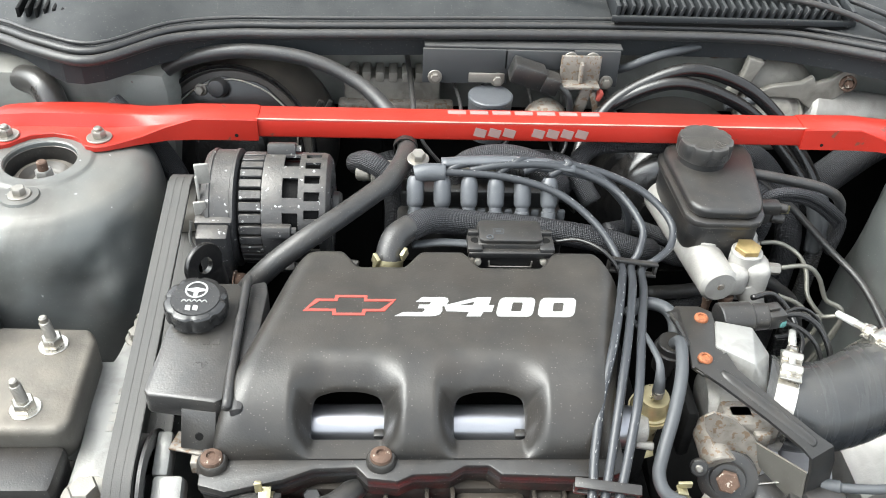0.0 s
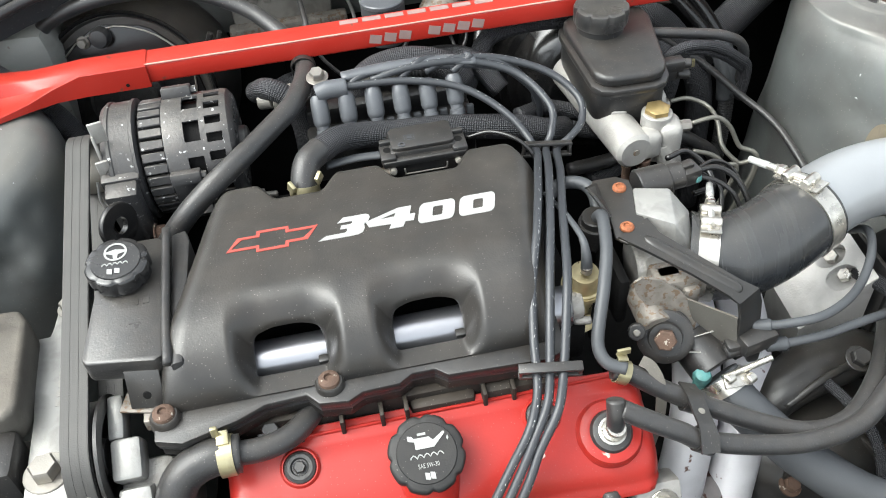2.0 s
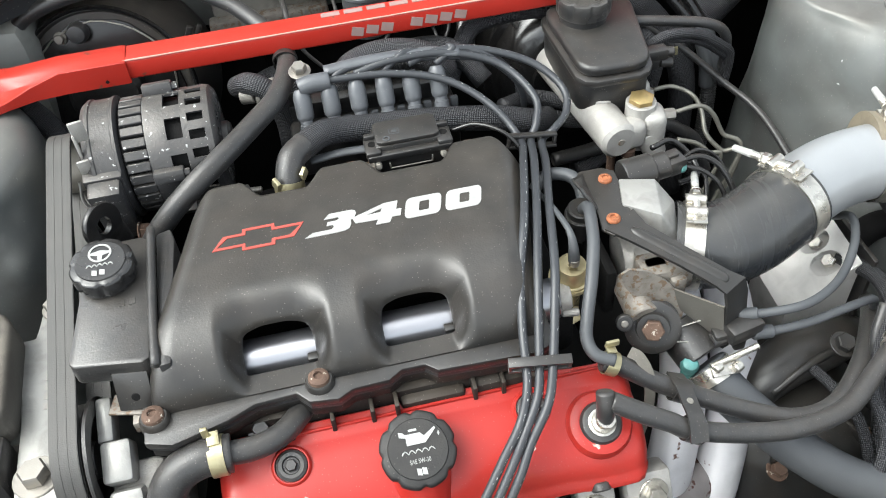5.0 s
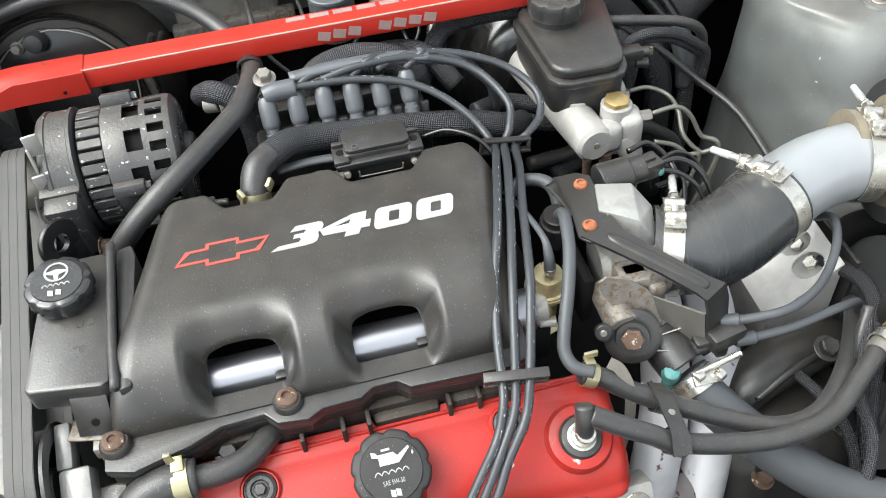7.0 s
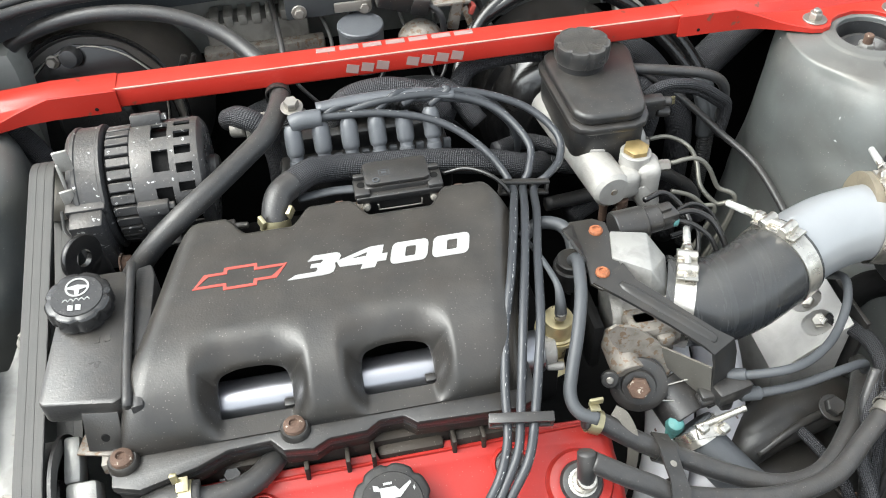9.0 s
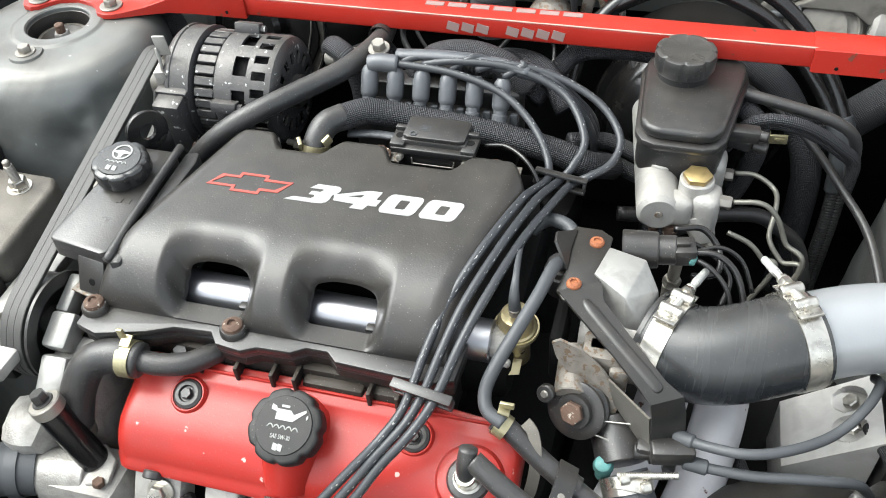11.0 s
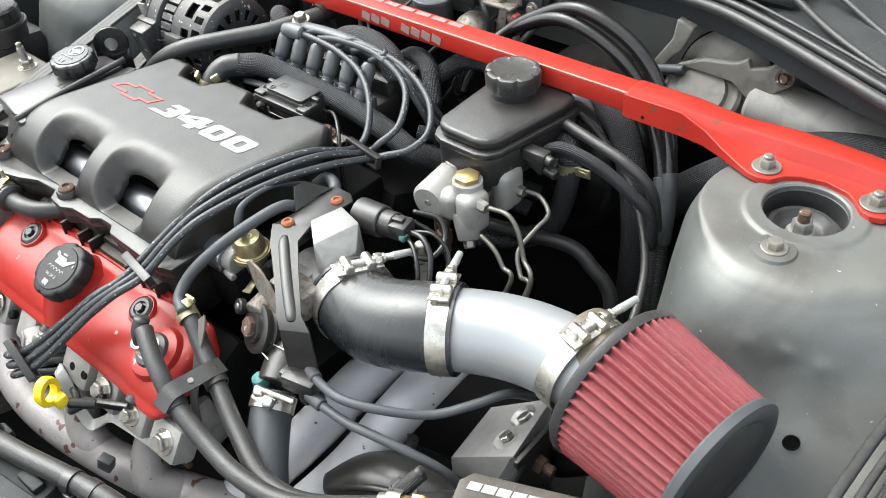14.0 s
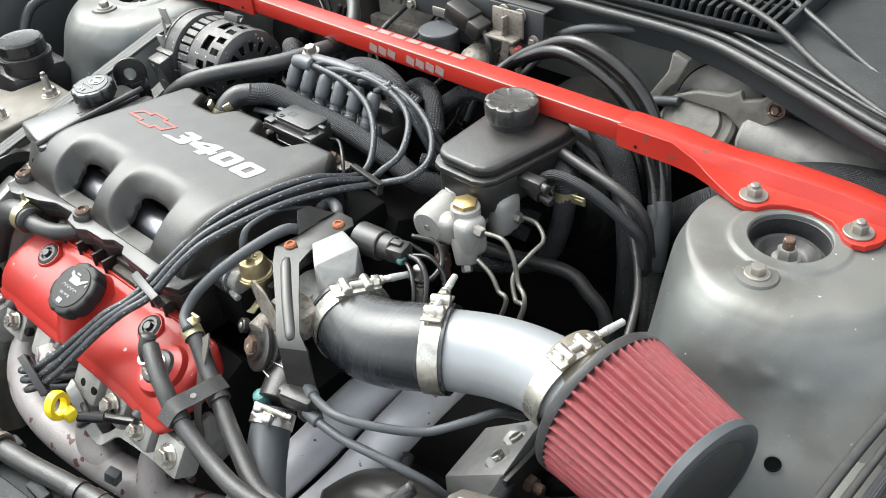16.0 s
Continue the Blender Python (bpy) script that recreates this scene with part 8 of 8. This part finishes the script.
# mount block beside the gearbox
mb = thing("gearbox_mount", (0.50, -0.02, 0.72), "bright aluminium mount block with recessed bolts", "mount block")
def oblique_block(bm, corners, pits, depth, n=72):
    """Block whose sloping top carries slanting round pits; corners run back left, back right, front right, front left."""
    bl, br_, fr, fl = [Vector(c) for c in corners]
    up = (br_ - bl).cross(fl - bl).normalized()
    up = up if up.z > 0 else -up
    rows = []
    for i in range(n + 1):
        row = []
        for j in range(n + 1):
            u, v = i / n, j / n
            q = bl.lerp(br_, u).lerp(fl.lerp(fr, u), v)
            for pc, a, b, deep in pits:
                d = q - Vector(pc)
                k = d.dot((br_ - bl).normalized()) / a
                h = d.dot((fl - bl).normalized()) / b
                if k * k + h * h < 1:
                    q = q - up * deep * (0.5 + 0.5 * k)
                    break
            row.append(bm.verts.new(q))
        rows.append(row)
    for a, b in zip(rows, rows[1:]):
        for j in range(n):
            bm.faces.new((a[j], a[j + 1], b[j + 1], b[j]))
    rim = [r[0] for r in rows] + rows[-1][1:] + [r[-1] for r in rows[-2::-1]] + rows[0][-2:0:-1]
    low = [bm.verts.new((v.co.x, v.co.y, depth)) for v in rim]
    for i in range(len(rim)):
        k = (i + 1) % len(rim)
        bm.faces.new((rim[i], rim[k], low[k], low[i]))
    bmesh.ops.recalc_face_normals(bm, faces=bm.faces)
    return bm


part("block", oblique_block(bmesh.new(), ((0.457, 0.019, 0.699), (0.531, 0.020, 0.765), (0.536, -0.048, 0.752), (0.460, -0.050, 0.690)), (((0.508, 0.002, 0.744), 0.0165, 0.013, 0.017), ((0.508, -0.027, 0.739), 0.0165, 0.013, 0.017)), 0.62), M_BILLET, mb, sharp=30)
for y in (0.003, -0.026):
    part("recessed_bolt", hex_head((0.514, y - 0.001, 0.738), (-0.65, 0, 0.76), 0.0078, 0.006), M_CHROME, mb, "bright recessed bolt")
part("side_plate", box((0.545, -0.015, 0.715), (0.005, 0.085, 0.09), 0.001), M_BLACK, mb)
for y in (0.006, -0.026):
    part("mount_nut", join(hex_head((0.547, y, 0.728), (1, 0, 0), 0.0095, 0.009), cyl((0.55, y, 0.728), (0.566, y, 0.728), 0.0055)), M_RUST, mb, "rusty nut and bolt end")
solid("fitting_bolt", hex_head((0.472, -0.13, 0.735), (0.1, -0.3, 1), 0.010, 0.008, 0.014), M_STAMPED, "grimy black flange bolt on the gearbox", "bolt")
bf = thing("brass_fitting", (0.511, -0.158, 0.778), "brass hose tee fitting beside the bottle", "fitting")
part("tee", join(cyl((0.500, -0.163, 0.777), (0.536, -0.146, 0.779), 0.0095), hex_head((0.512, -0.157, 0.778), (0.9, 0.4, 0.05), 0.0125, 0.012), cyl((0.525, -0.151, 0.779), (0.527, -0.165, 0.748), 0.0062)), M_BRASS, bf)
part("band", ring_band((0.498, -0.164, 0.777), (0.9, 0.4, 0), 0.0122, 0.012, 0.0012), M_CHROME, bf)
for pts in ([(0.527, -0.165, 0.75), (0.525, -0.175, 0.72), (0.51, -0.19, 0.68), (0.49, -0.21, 0.60)], [(0.50, -0.13, 0.79), (0.485, -0.15, 0.765), (0.487, -0.17, 0.73), (0.495, -0.19, 0.66)]):
    solid("vacuum_line", tube(pts, 0.005, 12), M_RUBBER, "thin black rubber line", "hose", "thin lines")


# ---- bottle with the lettered plate ----
def sign_box():
    m = pose(0.526, -0.108, 0.792, 0, 0, 22.15)
    ob = thing("lettered_plate_box", (0.60, -0.17, 0.70), "dark scuffed box top lettered in white", "box")
    part("box_body", prism([(0.0, -0.012), (0.012, -0.001), (0.160, -0.001), (0.172, -0.012), (0.186, -0.26), (-0.008, -0.26)], -0.12, -0.0035, m, 0.005), M_SIGN, ob)
    part("plate", prism([(0.002, -0.012), (0.012, -0.002), (0.158, -0.002), (0.170, -0.012), (0.183, -0.255), (-0.005, -0.255)], -0.003, 0.0, m, 0.001), M_SIGN, ob)
    def bar(x0, x1, y0, y1, sh=0.0):
        return prism([(x0, y0), (x1, y0), (x1 + sh, y1), (x0 + sh, y1)], 0.0002, 0.0008, m)
    for i in range(7):
        part("brand_bar", bar(0.010 + 0.0126 * i, 0.0212 + 0.0126 * i, -0.0195, -0.0115, 0.0015), M_WHITE, ob, "white lettering bar")
    for i in range(2):
        x = 0.102 + 0.028 * i
        part("brand_bar", join(bar(x, x + 0.025, -0.030, -0.0255), bar(x, x + 0.025, -0.0215, -0.0175), bar(x, x + 0.025, -0.0135, -0.009)), M_WHITE, ob, "white lettering bars")
    lettering("heading", "ENGINE & TRANS", 0.0082, m @ Matrix.Translation((0.009, -0.0445, 0.0003)), M_WHITE, ob, 0.0005, 0.102)
    lettering("heading", "CHASSIS & SUSPENSION", 0.0082, m @ Matrix.Translation((0.006, -0.139, 0.0003)), M_WHITE, ob, 0.0005, 0.142)
    rnd = random.Random(5)
    for i in range(13):
        y = -0.0535 - 0.0058 * i
        x, end = 0.009, rnd.uniform(0.085, 0.142)
        while x < end:
            w = min(rnd.uniform(0.008, 0.024), end - x + 0.004)
            part("text_bar", bar(x, x + w, y, y + 0.0024), M_SCUFF, ob)
            x += w + 0.0022
    for i in range(12):
        y = -0.149 - 0.0058 * i
        x, end = 0.006, rnd.uniform(0.085, 0.142)
        while x < end:
            w = min(rnd.uniform(0.008, 0.024), end - x + 0.004)
            part("text_bar", bar(x, x + w, y, y + 0.0024), M_SCUFF, ob)
            x += w + 0.0022
    return ob


sign_box()
solid("relay_box", box((0.79, -0.20, 0.74), (0.09, 0.09, 0.06), 0.006, (0, 0, 10)), M_BLACK, "black relay box behind the plate", "relay box")
solid("filler_hose", tube([(0.66, 0.03, 0.70), (0.70, 0.02, 0.735), (0.735, -0.03, 0.74), (0.75, -0.10, 0.72), (0.75, -0.17, 0.70)], 0.012, 20), M_RUBBER, "black rubber hose behind the plate", "hose")
solid("duct_rim", tube([(0.55, 0.005, 0.70), (0.60, 0.02, 0.725), (0.65, 0.005, 0.725), (0.68, -0.03, 0.70)], 0.016, 16), M_DARK, "dark rubber duct rim below the filter", "duct")

# cables that lie along the right fender
rnd = random.Random(11)
for i in range(4):
    d = 0.0135 * i
    pts = [(0.800 + d * 0.5, 0.30, 0.90 - 0.004 * i), (0.812 + d * 0.6, 0.24, 0.885), (0.802 + d * 0.8, 0.165, 0.872), (0.792 + d, 0.08, 0.868 + rnd.uniform(-0.004, 0.004)), (0.786 + d, -0.02, 0.868), (0.782 + d * 1.2, -0.116, 0.866), (0.778 + d * 1.3, -0.22, 0.86), (0.776 + d * 1.4, -0.36, 0.84)]
    solid("fender_cable", tube(pts, (0.0046, 0.0034, 0.0055, 0.0040)[i], 10), (M_RUBBER, M_RUBBER, M_LOOM, M_RUBBER)[i], "black cable lying along the inner fender", "cable", "fender cables")
solid("loop_hose", tube([(0.83, 0.04, 0.855), (0.81, -0.01, 0.865), (0.785, -0.05, 0.855), (0.765, -0.085, 0.825), (0.755, -0.11, 0.79), (0.75, -0.13, 0.75)], 0.0058, 12), M_RUBBER, "black hose that loops down past the lettered box", "hose")
solid("fender_bolt", hex_head((0.815, -0.06, 0.858), (0, 0, 1), 0.010, 0.008, 0.016), M_RUST, "rusty bolt on the fender rail", "bolt")
solid("fender_plate", box((0.86, -0.10, 0.862), (0.05, 0.34, 0.008), 0.002, (0, 4, 2)), M_BODY, "grey plate on the fender rail", "plate")

# brake lines
for pts in ([(0.381, 0.118, 0.864), (0.407, 0.116, 0.868), (0.423, 0.112, 0.856), (0.435, 0.105, 0.832), (0.452, 0.090, 0.808), (0.40, 0.08, 0.66)], [(0.383, 0.181, 0.849), (0.404, 0.178, 0.851), (0.423, 0.165, 0.845), (0.424, 0.140, 0.841), (0.421, 0.115, 0.827), (0.435, 0.100, 0.812), (0.450, 0.090, 0.805), (0.39, 0.08, 0.66)], [(0.381, 0.104, 0.837), (0.402, 0.100, 0.830), (0.416, 0.095, 0.818), (0.428, 0.090, 0.803), (0.375, 0.08, 0.68)]):
    solid("brake_line", tube(pts, 0.0026, 10), M_LINE, "bent steel brake line from the master cylinder", "brake line", "brake lines")
solid("speed_cable", tube([(0.34, 0.30, 0.895), (0.40, 0.295, 0.868), (0.455, 0.275, 0.835), (0.50, 0.235, 0.80), (0.53, 0.18, 0.78), (0.55, 0.10, 0.74)], 0.0045, 12), M_RUBBER, "black cable beside the servo", "cable")
sh = thing("servo_hose", (0.40, 0.235, 0.84), "black braided servo hose with a zinc clip", "hose")
part("hose_body", tube([(0.372, 0.262, 0.868), (0.388, 0.250, 0.876), (0.400, 0.238, 0.866), (0.403, 0.232, 0.845), (0.397, 0.232, 0.81), (0.381, 0.23, 0.765), (0.350, 0.215, 0.745), (0.30, 0.19, 0.74)], 0.0125, 18), M_LOOM, sh)
part("spring_clip", join(ring_band((0.4015, 0.2350, 0.857), (0.1, -0.15, -1), 0.0128, 0.011, 0.001), box((0.4225, 0.2300, 0.8605), (0.018, 0.003, 0.011), 0.001, (0, -4, 0)), box((0.4235, 0.2280, 0.8605), (0.010, 0.002, 0.005), 0.0005)), M_ZINC, sh, "zinc plated clip")
for dz, dy in ((0, 0), (-0.010, 0.006)):
    solid("switch_wire", tube([(0.372, 0.218 + dy, 0.856 + dz), (0.386, 0.214 + dy, 0.884 + dz), (0.405, 0.213 + dy, 0.896 + dz), (0.432, 0.216 + dy, 0.893 + dz), (0.458, 0.222 + dy, 0.880 + dz), (0.484, 0.228 + dy, 0.860 + dz), (0.503, 0.235 + dy, 0.838 + dz), (0.505, 0.24 + dy, 0.79)], 0.0058, 14), M_LOOM, "black sleeved wires arching from the switch plug", "wire", "switch wires")
solid("hood_cable", tube([(0.330, 0.275, 0.905), (0.365, 0.258, 0.898), (0.42, 0.246, 0.893), (0.470, 0.240, 0.884), (0.498, 0.243, 0.860), (0.506, 0.25, 0.81)], 0.0062, 14), M_RUBBER, "black cable passing behind the reservoir", "cable")
solid("return_hose", tube([(0.27, 0.19, 0.765), (0.33, 0.20, 0.762), (0.414, 0.22, 0.762), (0.448, 0.22, 0.745), (0.471, 0.22, 0.722), (0.485, 0.21, 0.68)], 0.0085, 16), M_RUBBER, "black rubber hose low beside the servo", "hose")
solid("pressure_switch", join(box((0.378, 0.204, 0.874), (0.034, 0.016, 0.014), 0.003, (0, 8, -10)), cyl((0.395, 0.20, 0.872), (0.41, 0.198, 0.87), 0.006)), M_BLACK, "black switch plug beside the reservoir", "plug")
solid("oxygen_sensor", join(hex_head((0.335, 0.06, 0.80), (0.1, -0.1, 1), 0.009, 0.010), cyl((0.335, 0.06, 0.76), (0.335, 0.06, 0.80), 0.008), cyl((0.336, 0.059, 0.81), (0.337, 0.058, 0.835), 0.006)), M_STEEL, "steel sensor standing in the dark", "sensor")
for pts, r in (([(0.33, 0.06, 0.872), (0.355, 0.07, 0.868), (0.372, 0.058, 0.855), (0.372, 0.035, 0.848), (0.35, 0.03, 0.845)], 0.0042), ([(0.33, 0.055, 0.865), (0.36, 0.062, 0.85), (0.385, 0.045, 0.835), (0.38, 0.02, 0.82)], 0.0036), ([(0.348, 0.031, 0.874), (0.368, 0.030, 0.876), (0.385, 0.022, 0.868), (0.395, 0.008, 0.852), (0.40, -0.005, 0.83)], 0.0042), ([(0.348, 0.028, 0.870), (0.365, 0.020, 0.868), (0.380, 0.008, 0.858), (0.388, -0.004, 0.84)], 0.0034), ([(0.350, 0.035, 0.872), (0.372, 0.042, 0.874), (0.392, 0.040, 0.862), (0.405, 0.025, 0.84)], 0.0030)):
    solid("sensor_wire", tube(pts, r * 0.72, 12), M_GLOSS, "black sensor wire by the throttle", "wire", "sensor wires")

# tube that lies on the radiator panel
rod = thing("hood_prop_rod", (0.05, -0.345, 0.76), "silver prop rod with black sleeve and red tip", "prop rod")
part("rod", cyl((-0.085, -0.362, 0.762), (0.085, -0.348, 0.757), 0.0068), M_SATIN, rod)
part("tip", lathe([(0, -0.012), (0.008, -0.010), (0.012, 0), (0.012, 0.012), (0.008, 0.018), (0, 0.018)], frame_of((-0.088, -0.362, 0.762), (-1, -0.08, 0.03)), 20), M_RED, rod, "red plastic tip")
part("sleeve", cyl((0.075, -0.349, 0.757), (0.128, -0.340, 0.755), 0.0145, 0.0145), M_BLACK, rod)
part("sleeve_ring", ring_band((0.124, -0.341, 0.755), (1, 0.17, 0), 0.0145, 0.006, 0.0016), M_STEEL, rod)
tl = thing("transmission_line", (0.12, -0.341, 0.755), "black rubber hose lying across the front", "hose")
part("hose_body", tube([(0.12, -0.341, 0.755), (0.17, -0.331, 0.752), (0.225, -0.318, 0.750), (0.29, -0.305, 0.742), (0.335, -0.312, 0.72), (0.37, -0.335, 0.67), (0.39, -0.36, 0.60)], 0.0105, 18), M_RUBBER, tl)
part("hose_clip", ring_band((0.255, -0.3115, 0.7470), (0.97, 0.2, -0.1), 0.0107, 0.012, 0.0014), M_BLACK, tl, "black plastic hose clip")
solid("hose_clip", join(ring_band((0.232, -0.317, 0.749), (1, 0.25, 0), 0.0108, 0.010, 0.0016), box((0.236, -0.325, 0.732), (0.012, 0.010, 0.024), 0.002)), M_BLACK, "black plastic hose clip", "clip")
solid("fan_shroud_bracket", join(box((0.16, -0.352, 0.725), (0.12, 0.05, 0.03), 0.006, (0, 0, 8)), box((0.12, -0.335, 0.742), (0.02, 0.03, 0.012), 0.003), box((0.195, -0.34, 0.742), (0.03, 0.012, 0.01), 0.002)), M_COWL, "dark grey plastic fan bracket", "bracket")
solid("fan_motor", lathe([(0.0, -0.06), (0.05, -0.06), (0.055, -0.05), (0.055, 0.0), (0.05, 0.01), (0, 0.012)], frame_of((0.0, -0.345, 0.60), (0, 1, 0.1)), 36), M_DARK, "black fan motor behind the radiator", "fan motor")
